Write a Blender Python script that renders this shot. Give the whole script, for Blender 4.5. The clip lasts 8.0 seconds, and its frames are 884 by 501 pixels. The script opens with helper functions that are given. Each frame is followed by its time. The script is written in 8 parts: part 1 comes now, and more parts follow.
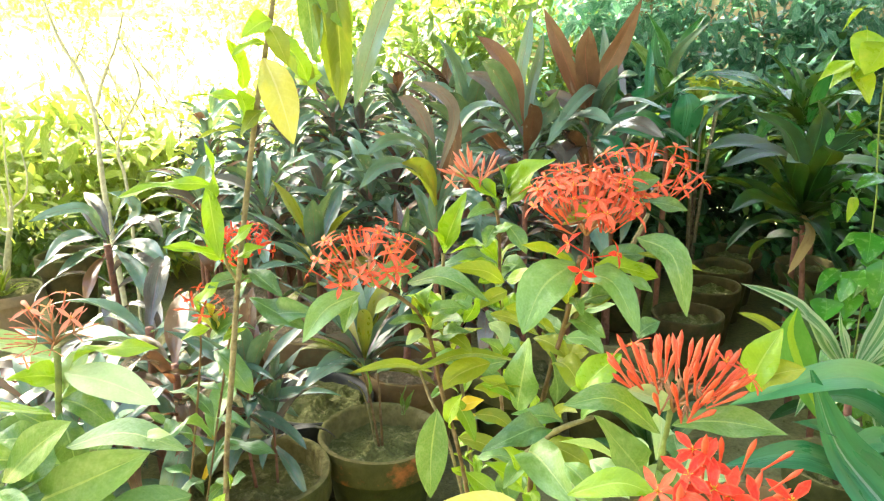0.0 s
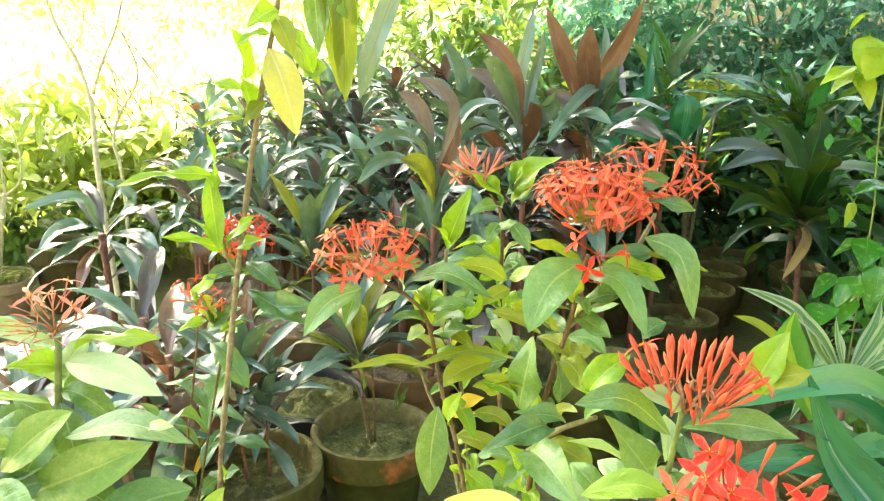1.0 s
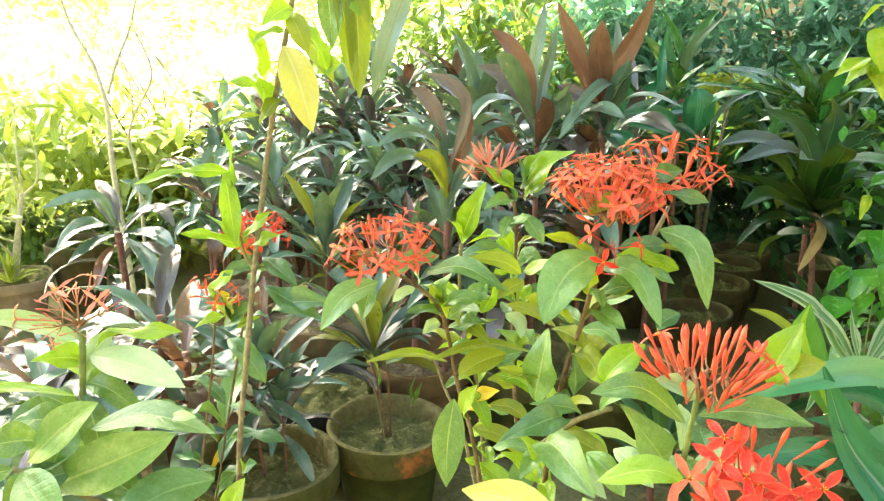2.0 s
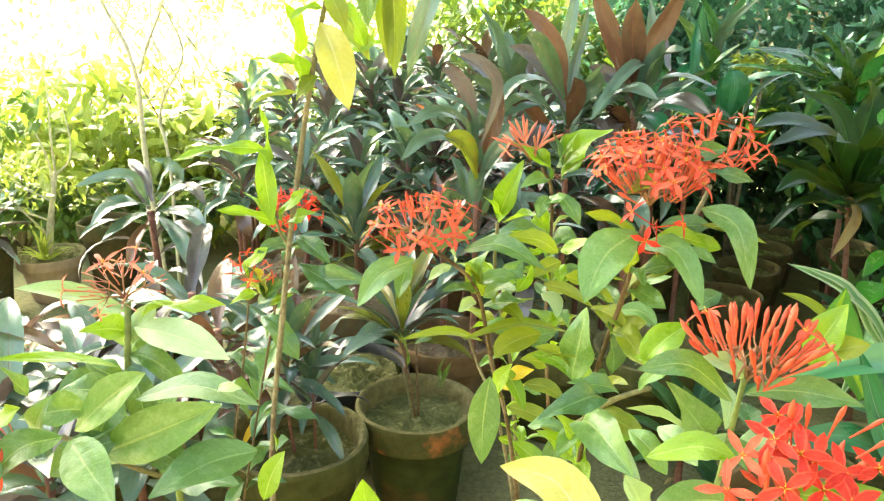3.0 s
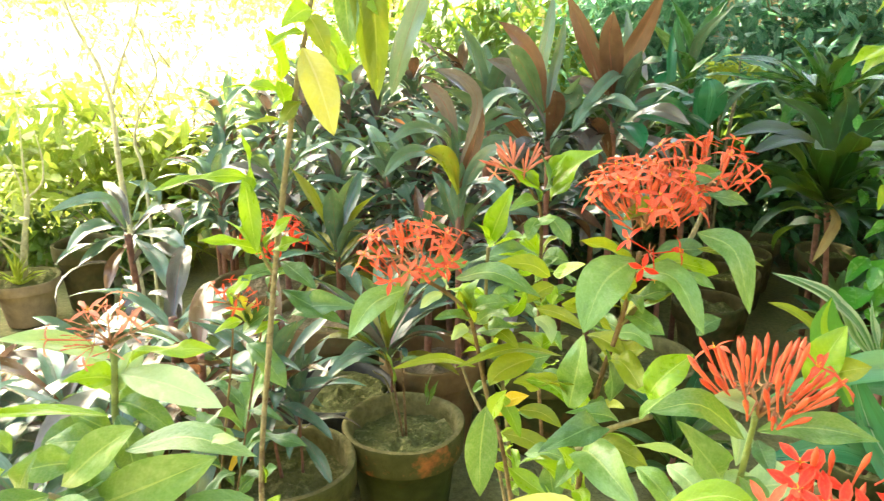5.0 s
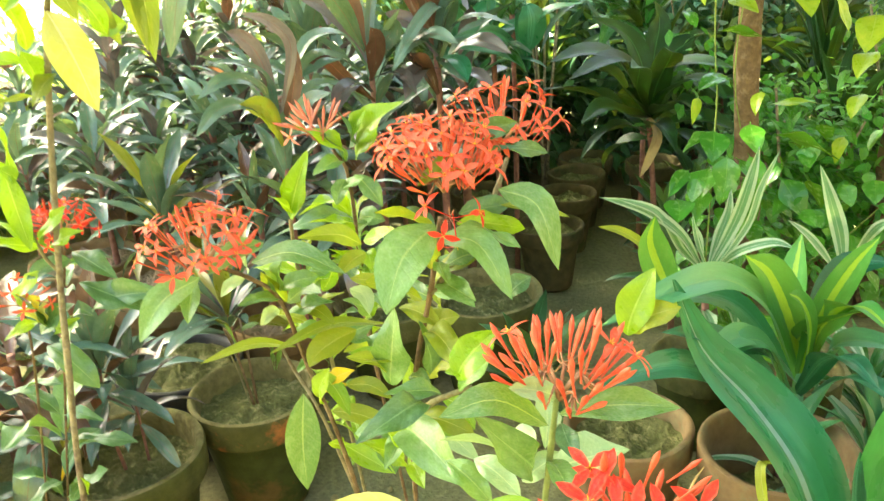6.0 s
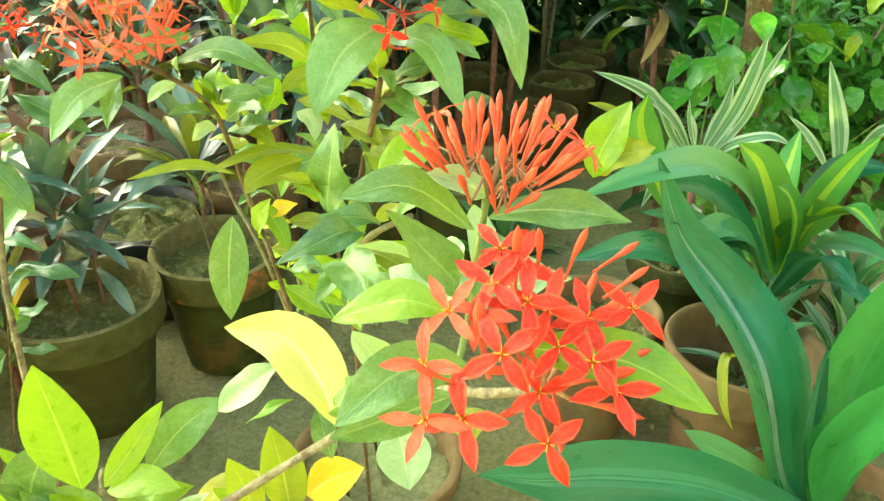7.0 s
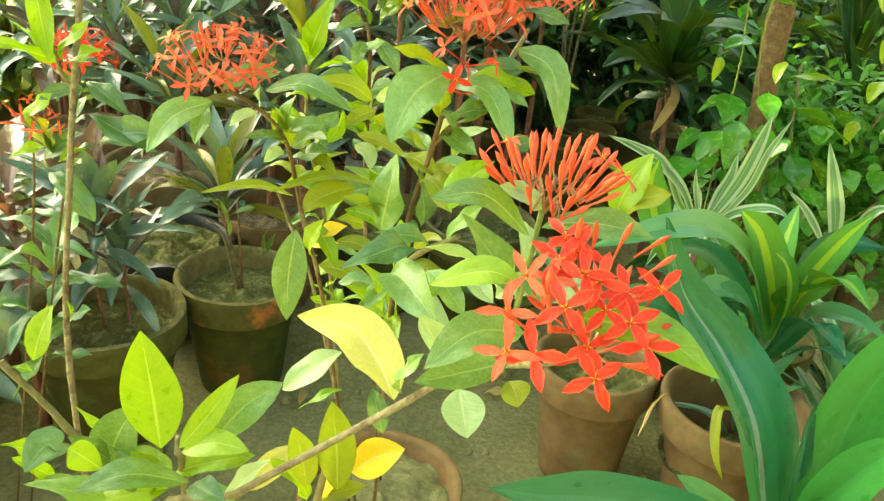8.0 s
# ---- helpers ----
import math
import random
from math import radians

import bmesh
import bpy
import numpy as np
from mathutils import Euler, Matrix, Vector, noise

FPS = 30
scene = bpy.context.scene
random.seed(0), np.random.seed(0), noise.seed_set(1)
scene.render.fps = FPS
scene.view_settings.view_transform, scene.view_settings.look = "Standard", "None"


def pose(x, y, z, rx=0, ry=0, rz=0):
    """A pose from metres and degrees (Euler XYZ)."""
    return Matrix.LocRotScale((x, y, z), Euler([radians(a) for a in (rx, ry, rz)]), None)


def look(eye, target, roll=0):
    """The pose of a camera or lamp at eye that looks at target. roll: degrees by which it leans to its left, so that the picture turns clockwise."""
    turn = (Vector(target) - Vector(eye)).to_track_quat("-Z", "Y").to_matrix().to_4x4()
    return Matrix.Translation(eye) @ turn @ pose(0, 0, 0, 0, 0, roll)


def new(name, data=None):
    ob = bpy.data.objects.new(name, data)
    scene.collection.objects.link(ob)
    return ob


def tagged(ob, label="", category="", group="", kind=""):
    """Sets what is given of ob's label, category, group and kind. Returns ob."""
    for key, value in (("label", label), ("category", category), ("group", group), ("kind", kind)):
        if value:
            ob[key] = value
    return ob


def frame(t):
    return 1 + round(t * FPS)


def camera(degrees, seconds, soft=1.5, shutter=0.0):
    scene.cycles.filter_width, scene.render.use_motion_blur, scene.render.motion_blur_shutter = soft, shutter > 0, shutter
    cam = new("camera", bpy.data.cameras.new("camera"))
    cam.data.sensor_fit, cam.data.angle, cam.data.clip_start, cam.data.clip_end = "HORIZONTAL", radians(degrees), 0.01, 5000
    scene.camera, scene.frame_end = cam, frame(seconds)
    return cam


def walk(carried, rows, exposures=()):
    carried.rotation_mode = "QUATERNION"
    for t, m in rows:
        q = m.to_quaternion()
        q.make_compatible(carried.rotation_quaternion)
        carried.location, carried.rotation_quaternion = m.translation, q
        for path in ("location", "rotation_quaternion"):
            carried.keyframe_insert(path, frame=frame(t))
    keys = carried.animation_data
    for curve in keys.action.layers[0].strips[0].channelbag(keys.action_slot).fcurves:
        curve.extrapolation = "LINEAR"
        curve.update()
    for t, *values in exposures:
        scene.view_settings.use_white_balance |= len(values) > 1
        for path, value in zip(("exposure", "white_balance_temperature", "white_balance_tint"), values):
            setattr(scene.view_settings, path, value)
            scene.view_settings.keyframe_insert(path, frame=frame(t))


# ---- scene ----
cam = camera(57.9, 8.0, soft=1.2, shutter=0.2)
PATH = [
    (0, (0.038, 0.114, 1.069), (0.011, 2.031, 0.497), -0.6),
    (0.5, (0.025, 0.11, 1.069), (0.015, 2.027, 0.498), 0.8),
    (1, (0.028, 0.119, 1.066), (0.02, 2.034, 0.488), 0.8),
    (2.5, (0.023, 0.11, 1.065), (-0.044, 2.017, 0.466), -0.2),
    (3, (0.015, 0.112, 1.061), (-0.084, 2.009, 0.434), 0.1),
    (3.5, (-0.004, 0.112, 1.064), (-0.153, 2.006, 0.438), 0.5),
    (4, (-0.01, 0.111, 1.065), (-0.226, 1.997, 0.433), -0.4),
    (4.2, (-0.009, 0.113, 1.07), (-0.222, 2.008, 0.469), -0.4),
    (5.3, (0.017, 0.14, 1.075), (0.092, 2.042, 0.459), -1.7),
    (5.5, (0.029, 0.15, 1.082), (0.19, 2.033, 0.427), -2.6),
    (6, (0.051, 0.183, 1.081), (0.348, 2.003, 0.308), -3.7),
    (6.5, (0.081, 0.224, 1.024), (0.42, 1.921, 0.021), 0.7),
    (7, (0.085, 0.212, 1.011), (0.378, 1.915, 0.005), 1.4),
    (7.5, (0.048, 0.145, 1.027), (0.27, 1.91, 0.112), 3.2),
    (8, (0.043, 0.138, 1.022), (0.345, 1.909, 0.143), 5.6),
]
walk(cam, [(t, look(eye, target, roll)) for t, eye, target, roll in PATH],
     [(0.0, 3.93, 7000, 4), (4.2, 3.91, 7000, 4), (5.5, 3.92, 7750, 0), (6.0, 4.12, 7550, 2), (6.5, 4.16, 7250, -3), (7.2, 4.00, 7650, -13), (8.0, 3.85, 8500, -10)])

# ---- world, sun, exposure ----
SUN_ELEVATION, SUN_AZIMUTH = radians(44), radians(-40)   # azimuth from +y towards +x
world = bpy.data.worlds.new("sky")
scene.world = world
world.use_nodes = True
wn = world.node_tree.nodes
sky = wn.new("ShaderNodeTexSky")
sky.sky_type, sky.sun_disc = "NISHITA", False
sky.sun_elevation, sky.sun_rotation = SUN_ELEVATION, SUN_AZIMUTH
sky.dust_density, sky.air_density = 5.0, 1.0
world.node_tree.links.new(sky.outputs[0], wn["Background"].inputs[0])
wn["Background"].inputs[1].default_value = 0.088
sun_data = bpy.data.lights.new("sun", "SUN")
sun_data.energy, sun_data.angle, sun_data.color = 5.0, radians(0.8), (1.0, 0.94, 0.82)
sun = new("sun", sun_data)
toward = Vector((math.sin(SUN_AZIMUTH) * math.cos(SUN_ELEVATION), math.cos(SUN_AZIMUTH) * math.cos(SUN_ELEVATION), math.sin(SUN_ELEVATION)))
sun.matrix_world = look(toward * 20, (0, 0, 0))

RNG = random.Random(7)


def rnd(a, b):
    return RNG.uniform(a, b)


# ---- materials ----
def base_material(name):
    m = bpy.data.materials.new(name)
    m.use_nodes = True
    n, l = m.node_tree.nodes, m.node_tree.links
    return m, n, l, n["Principled BSDF"]


def mixer(n, l, fac, a, b, blend="MIX"):
    """A colour mix; a and b are colours or sockets, fac a number or a socket."""
    mix = n.new("ShaderNodeMix")
    mix.data_type, mix.blend_type = "RGBA", blend
    for socket, value in ((mix.inputs[0], fac), (mix.inputs[6], a), (mix.inputs[7], b)):
        if hasattr(value, "links"):
            l.new(value, socket)
        else:
            socket.default_value = value if isinstance(value, (int, float)) else (*value, 1)
    return mix.outputs[2]


def calc(n, l, op, a, b=0.0, c=0.0):
    m = n.new("ShaderNodeMath")
    m.operation = op
    for socket, value in zip(m.inputs, (a, b, c)):
        if hasattr(value, "links"):
            l.new(value, socket)
        else:
            socket.default_value = value
    return m.outputs[0]


def ramped(n, l, fac, stops):
    r = n.new("ShaderNodeValToRGB")
    while len(r.color_ramp.elements) < len(stops):
        r.color_ramp.elements.new(0.5)
    for e, (p, c) in zip(r.color_ramp.elements, stops):
        e.position, e.color = p, (*c, 1) if not isinstance(c, (int, float)) else (c, c, c, 1)
    l.new(fac, r.inputs[0])
    return r.outputs[0]


def noised(n, l, scale, detail=3.0, vector=None, rough=0.6):
    t = n.new("ShaderNodeTexNoise")
    t.inputs["Scale"].default_value, t.inputs["Detail"].default_value, t.inputs["Roughness"].default_value = scale, detail, rough
    if vector is not None:
        l.new(vector, t.inputs["Vector"])
    return t.outputs[0]


def leaf_material(name, dark, light, rib, gloss=0.4, glow=0.3, blotch=(0.5, 0.5, 0.3), blotch_amount=0.15, stripe=None, veins=14.0, rib_width=0.035, tip=None, spec=0.5, dust=0.0, shine_through=(0.45, 0.62, 0.03)):
    """A leaf: two tones that differ from leaf to leaf, rib and side veins by its own u (length) and v (width), blotches, and light through the blade.
    stripe: (colour, inner, outer, amount), a band between two distances from the rib. tip: a colour that the end turns to."""
    m, n, l, p = base_material(name)
    uv = n.new("ShaderNodeUVMap").outputs[0]
    sep = n.new("ShaderNodeSeparateXYZ")
    l.new(uv, sep.inputs[0])
    u, v = sep.outputs[0], sep.outputs[1]
    info = n.new("ShaderNodeObjectInfo").outputs["Random"]
    side = calc(n, l, "ABSOLUTE", calc(n, l, "SUBTRACT", v, 0.5))
    place = n.new("ShaderNodeVectorMath")
    place.operation = "MULTIPLY_ADD"
    l.new(uv, place.inputs[0])
    place.inputs[1].default_value = (3, 1.5, 1)
    l.new(info, place.inputs[2])
    shift = n.new("ShaderNodeVectorMath")
    shift.operation = "SCALE"
    l.new(place.outputs[0], shift.inputs[0])
    shift.inputs["Scale"].default_value = 1.0
    four = n.new("ShaderNodeTexNoise")
    four.noise_dimensions = "4D"
    four.inputs["Scale"].default_value, four.inputs["Detail"].default_value = 2.2, 4.0
    l.new(shift.outputs[0], four.inputs["Vector"])
    l.new(calc(n, l, "MULTIPLY", info, 40.0), four.inputs["W"])
    grain = n.new("ShaderNodeTexNoise")
    grain.inputs["Scale"].default_value, grain.inputs["Detail"].default_value = 13.0, 3.0
    l.new(shift.outputs[0], grain.inputs["Vector"])
    tone = calc(n, l, "MULTIPLY_ADD", four.outputs[0], 1.1, calc(n, l, "MULTIPLY_ADD", info, 0.8, -0.45))
    col = mixer(n, l, tone, dark, light)
    if stripe:
        colour, inner, outer, amount = stripe
        band = calc(n, l, "MULTIPLY", calc(n, l, "GREATER_THAN", calc(n, l, "ADD", side, calc(n, l, "MULTIPLY", grain.outputs[0], 0.05)), inner), calc(n, l, "LESS_THAN", calc(n, l, "ADD", side, calc(n, l, "MULTIPLY", grain.outputs[0], 0.05)), outer))
        col = mixer(n, l, calc(n, l, "MULTIPLY", band, amount), col, colour)
    wave = calc(n, l, "SINE", calc(n, l, "MULTIPLY", calc(n, l, "SUBTRACT", u, calc(n, l, "MULTIPLY", side, 0.32)), veins * 6.283))
    vein = calc(n, l, "POWER", calc(n, l, "MULTIPLY_ADD", wave, 0.5, 0.5), 9.0)
    col = mixer(n, l, calc(n, l, "MULTIPLY", vein, 0.11 if veins < 60 else 0.0), col, rib)
    ribbed = calc(n, l, "LESS_THAN", side, calc(n, l, "MULTIPLY", calc(n, l, "SUBTRACT", 1.15, u), rib_width))
    col = mixer(n, l, calc(n, l, "MULTIPLY", ribbed, 0.75), col, rib)
    spots = ramped(n, l, four.outputs[0], ((0.55, 0.0), (0.72, 1.0)))
    col = mixer(n, l, calc(n, l, "MULTIPLY", spots, blotch_amount), col, blotch)
    if tip:
        end = calc(n, l, "MULTIPLY", ramped(n, l, calc(n, l, "ADD", u, calc(n, l, "MULTIPLY", four.outputs[0], 0.3)), ((1.0, 0.0), (1.22, 1.0))), calc(n, l, "GREATER_THAN", info, 0.55))
        col = mixer(n, l, end, col, tip)
    if dust:
        col = mixer(n, l, calc(n, l, "MULTIPLY", ramped(n, l, grain.outputs[0], ((0.32, 0.0), (0.72, 1.0))), dust), col, (0.42, 0.42, 0.34))
    fine = mixer(n, l, 0.5, col, calc(n, l, "MULTIPLY_ADD", grain.outputs[0], 1.2, -0.1), "OVERLAY")
    col = mixer(n, l, 0.28, col, fine)
    l.new(col, p.inputs["Base Color"])
    l.new(calc(n, l, "MULTIPLY_ADD", four.outputs[0], 0.25, gloss - 0.17), p.inputs["Roughness"])
    p.inputs["Specular IOR Level"].default_value = spec
    bump = n.new("ShaderNodeBump")
    bump.inputs["Strength"].default_value, bump.inputs["Distance"].default_value = 0.4, 0.003
    if veins >= 60:
        vein = calc(n, l, "SINE", calc(n, l, "MULTIPLY", side, 70.0))
    l.new(calc(n, l, "ADD", calc(n, l, "MULTIPLY", vein, -0.05 if veins < 60 else -0.035), calc(n, l, "ADD", calc(n, l, "MULTIPLY", four.outputs[0], 1.5), calc(n, l, "MULTIPLY", ribbed, -1.0))), bump.inputs["Height"])
    l.new(bump.outputs[0], p.inputs["Normal"])
    clear = n.new("ShaderNodeBsdfTranslucent")
    l.new(mixer(n, l, 0.5, col, shine_through), clear.inputs[0])
    both = n.new("ShaderNodeMixShader")
    both.inputs[0].default_value = glow
    l.new(p.outputs[0], both.inputs[1])
    l.new(clear.outputs[0], both.inputs[2])
    l.new(both.outputs[0], n["Material Output"].inputs[0])
    return m


def plain_material(name, a, b, scale=20.0, rough=0.7, relief=0.3, third=None, metal=0.0, spec=0.18):
    """Two tones mixed by a coarse and a fine noise, with relief."""
    m, n, l, p = base_material(name)
    at = n.new("ShaderNodeTexCoord").outputs["Object"]
    coarse, fine = noised(n, l, scale * 0.25, 4, at), noised(n, l, scale * 2, 4, at)
    col = mixer(n, l, ramped(n, l, coarse, ((0.3, 0.0), (0.7, 1.0))), a, b)
    if third:
        col = mixer(n, l, ramped(n, l, noised(n, l, scale * 0.6, 5, at, 0.7), ((0.52, 0.0), (0.62, 1.0))), col, third)
    col = mixer(n, l, 0.35, col, mixer(n, l, 1.0, col, calc(n, l, "MULTIPLY_ADD", fine, 1.6, -0.3), "OVERLAY"))
    l.new(col, p.inputs["Base Color"])
    p.inputs["Roughness"].default_value, p.inputs["Metallic"].default_value, p.inputs["Specular IOR Level"].default_value = rough, metal, spec
    bump = n.new("ShaderNodeBump")
    bump.inputs["Strength"].default_value, bump.inputs["Distance"].default_value = relief, 0.01
    l.new(calc(n, l, "ADD", fine, coarse), bump.inputs["Height"])
    l.new(bump.outputs[0], p.inputs["Normal"])
    return m


IXORA = leaf_material("ixora_leaf", (0.036, 0.142, 0.018), (0.125, 0.290, 0.046), (0.28, 0.40, 0.10), 0.38, 0.22, blotch=(0.28, 0.38, 0.20), blotch_amount=0.45, dust=0.14, veins=11, spec=0.65)
IXORA_DARK = leaf_material("ixora_leaf_dark", (0.018, 0.10, 0.025), (0.055, 0.18, 0.05), (0.16, 0.30, 0.12), 0.38, 0.2, blotch=(0.20, 0.33, 0.18), blotch_amount=0.4, dust=0.08, veins=11, spec=0.65)
IXORA_BRIGHT = leaf_material("ixora_leaf_young", (0.12, 0.29, 0.009), (0.25, 0.41, 0.016), (0.38, 0.52, 0.10), 0.35, 0.35, blotch_amount=0.0, veins=11, spec=0.6)
IXORA_OLIVE = leaf_material("ixora_leaf_olive", (0.14, 0.20, 0.014), (0.27, 0.32, 0.025), (0.38, 0.40, 0.10), 0.42, 0.35, blotch=(0.4, 0.3, 0.03), blotch_amount=0.3, veins=11)
IXORA_PALE = leaf_material("ixora_leaf_pale", (0.26, 0.42, 0.20), (0.40, 0.54, 0.26), (0.5, 0.6, 0.3), 0.42, 0.25, blotch=(0.46, 0.54, 0.3), blotch_amount=0.4, dust=0.08, veins=11)
IXORA_YELLOW = leaf_material("ixora_leaf_yellow", (0.50, 0.48, 0.10), (0.62, 0.58, 0.19), (0.7, 0.66, 0.34), 0.5, 0.35, blotch=(0.66, 0.50, 0.02), blotch_amount=0.5, veins=11)
IXORA_ORANGE = leaf_material("ixora_leaf_orange", (0.74, 0.48, 0.02), (0.82, 0.60, 0.06), (0.8, 0.6, 0.2), 0.5, 0.35, blotch=(0.6, 0.5, 0.05), blotch_amount=0.3, veins=11)
CORDYLINE = leaf_material("cordyline_leaf", (0.045, 0.105, 0.078), (0.165, 0.275, 0.210), (0.17, 0.11, 0.10), 0.28, 0.12, blotch=(0.17, 0.09, 0.07), blotch_amount=0.4, veins=80, rib_width=0.02, spec=0.9)
CORDYLINE_RED = leaf_material("cordyline_leaf_red", (0.062, 0.036, 0.024), (0.180, 0.098, 0.058), (0.24, 0.08, 0.06), 0.28, 0.18, blotch=(0.14, 0.11, 0.06), blotch_amount=0.6, veins=80, rib_width=0.02, spec=0.8, shine_through=(0.32, 0.12, 0.03))
CORDYLINE_OLIVE = leaf_material("cordyline_leaf_olive", (0.12, 0.13, 0.02), (0.24, 0.22, 0.03), (0.22, 0.16, 0.05), 0.34, 0.3, blotch=(0.3, 0.12, 0.02), blotch_amount=0.4, veins=80, rib_width=0.02)
DRACAENA = leaf_material("dracaena_leaf", (0.006, 0.085, 0.038), (0.028, 0.20, 0.085), (0.09, 0.28, 0.16), 0.36, 0.16, stripe=((0.07, 0.26, 0.16), 0.07, 0.16, 0.45), blotch=(0.03, 0.22, 0.10), blotch_amount=0.4, veins=80, rib_width=0.03, tip=(0.35, 0.28, 0.12), spec=0.42, shine_through=(0.15, 0.50, 0.12))
DRACAENA_BROAD = leaf_material("dracaena_leaf_broad", (0.008, 0.105, 0.038), (0.030, 0.215, 0.070), (0.24, 0.36, 0.27), 0.34, 0.18, stripe=((0.03, 0.22, 0.10), 0.10, 0.24, 0.5), blotch=(0.03, 0.24, 0.07), blotch_amount=0.4, veins=80, rib_width=0.06, spec=0.45, shine_through=(0.15, 0.50, 0.06))
DRACAENA_FRESH = leaf_material("dracaena_leaf_fresh", (0.014, 0.150, 0.034), (0.055, 0.300, 0.070), (0.06, 0.30, 0.10), 0.34, 0.2, blotch=(0.03, 0.24, 0.07), blotch_amount=0.4, veins=80, rib_width=0.03, spec=0.45, shine_through=(0.2, 0.55, 0.06))
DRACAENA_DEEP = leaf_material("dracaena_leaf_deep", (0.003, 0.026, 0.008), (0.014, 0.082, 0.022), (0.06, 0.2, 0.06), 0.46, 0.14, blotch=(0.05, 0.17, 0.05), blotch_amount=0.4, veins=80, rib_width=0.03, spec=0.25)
DRACAENA_LIGHT = leaf_material("dracaena_leaf_light", (0.035, 0.22, 0.080), (0.095, 0.35, 0.145), (0.16, 0.34, 0.12), 0.42, 0.2, blotch_amount=0.2, blotch=(0.2, 0.36, 0.16), veins=80, rib_width=0.03, spec=0.6)
CORN_PLANT = leaf_material("corn_plant_leaf", (0.035, 0.23, 0.042), (0.085, 0.36, 0.075), (0.34, 0.54, 0.05), 0.44, 0.26, stripe=((0.38, 0.58, 0.05), 0.0, 0.13, 0.8), blotch_amount=0.1, veins=80, rib_width=0.02)
VARIEGATED = leaf_material("variegated_leaf", (0.07, 0.24, 0.11), (0.14, 0.34, 0.17), (0.4, 0.52, 0.36), 0.40, 0.25, stripe=((0.50, 0.61, 0.42), 0.27, 0.50, 0.85), blotch_amount=0.1, veins=80, rib_width=0.03)
POTHOS_LIGHT = leaf_material("pothos_leaf_light", (0.16, 0.34, 0.02), (0.34, 0.46, 0.03), (0.36, 0.48, 0.1), 0.34, 0.35, blotch=(0.5, 0.5, 0.05), blotch_amount=0.5, veins=7, rib_width=0.02)
POTHOS = leaf_material("pothos_leaf", (0.025, 0.17, 0.018), (0.090, 0.33, 0.03), (0.14, 0.34, 0.05), 0.30, 0.25, blotch=(0.30, 0.42, 0.05), blotch_amount=0.4, veins=7, rib_width=0.02)
DRACAENA_MID = leaf_material("dracaena_leaf_mid", (0.008, 0.075, 0.022), (0.05, 0.22, 0.06), (0.10, 0.28, 0.10), 0.32, 0.16, blotch=(0.06, 0.2, 0.06), blotch_amount=0.3, veins=80, rib_width=0.03, spec=0.6)
SHRUB_TEAL = leaf_material("shrub_leaf_teal", (0.07, 0.23, 0.155), (0.25, 0.47, 0.345), (0.3, 0.48, 0.38), 0.32, 0.32, blotch_amount=0.05, veins=80, spec=0.8, shine_through=(0.2, 0.5, 0.2))
SHRUB_GREEN = leaf_material("shrub_leaf_fresh", (0.04, 0.25, 0.03), (0.15, 0.44, 0.05), (0.16, 0.4, 0.08), 0.36, 0.3, blotch_amount=0.15, veins=80, shine_through=(0.3, 0.6, 0.04))
CORDYLINE_NIGHT = leaf_material("cordyline_leaf_purple", (0.066, 0.060, 0.058), (0.200, 0.190, 0.178), (0.20, 0.09, 0.08), 0.26, 0.12, blotch=(0.11, 0.045, 0.045), blotch_amount=0.6, veins=80, rib_width=0.02, spec=1.0, shine_through=(0.22, 0.10, 0.04))
SHRUB = leaf_material("shrub_leaf", (0.05, 0.13, 0.03), (0.12, 0.22, 0.05), (0.15, 0.25, 0.08), 0.45, 0.3, blotch_amount=0.2, veins=80)
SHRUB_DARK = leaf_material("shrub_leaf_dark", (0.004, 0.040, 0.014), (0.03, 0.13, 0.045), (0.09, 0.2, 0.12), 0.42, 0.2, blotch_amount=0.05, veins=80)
# these two leaf colours are lightened to carry full sun and glare
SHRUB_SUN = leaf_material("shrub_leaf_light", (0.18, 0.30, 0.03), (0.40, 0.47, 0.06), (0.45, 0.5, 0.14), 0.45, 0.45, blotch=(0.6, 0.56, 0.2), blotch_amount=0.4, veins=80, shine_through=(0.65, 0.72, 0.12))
SHRUB_FAR = leaf_material("shrub_leaf_sun_glare", (0.34, 0.42, 0.04), (0.55, 0.56, 0.10), (0.6, 0.62, 0.3), 0.5, 0.5, blotch=(0.7, 0.68, 0.4), blotch_amount=0.4, veins=80, shine_through=(0.75, 0.72, 0.08))
DRY_LEAF = leaf_material("dry_leaf", (0.34, 0.25, 0.10), (0.50, 0.40, 0.18), (0.4, 0.3, 0.14), 0.7, 0.25, blotch=(0.22, 0.13, 0.05), blotch_amount=0.5, veins=80, shine_through=(0.6, 0.42, 0.1))
PETAL_CORAL = leaf_material("ixora_bud_coral", (0.68, 0.095, 0.045), (0.80, 0.20, 0.10), (0.8, 0.28, 0.16), 0.45, 0.25, blotch=(0.8, 0.3, 0.18), blotch_amount=0.5, veins=80, rib_width=0.02, spec=0.35, shine_through=(0.85, 0.16, 0.05))
PETAL_BUD = leaf_material("ixora_bud", (0.60, 0.060, 0.028), (0.72, 0.13, 0.06), (0.76, 0.2, 0.1), 0.45, 0.22, blotch=(0.75, 0.22, 0.12), blotch_amount=0.5, veins=80, rib_width=0.02, spec=0.35, shine_through=(0.8, 0.10, 0.03))
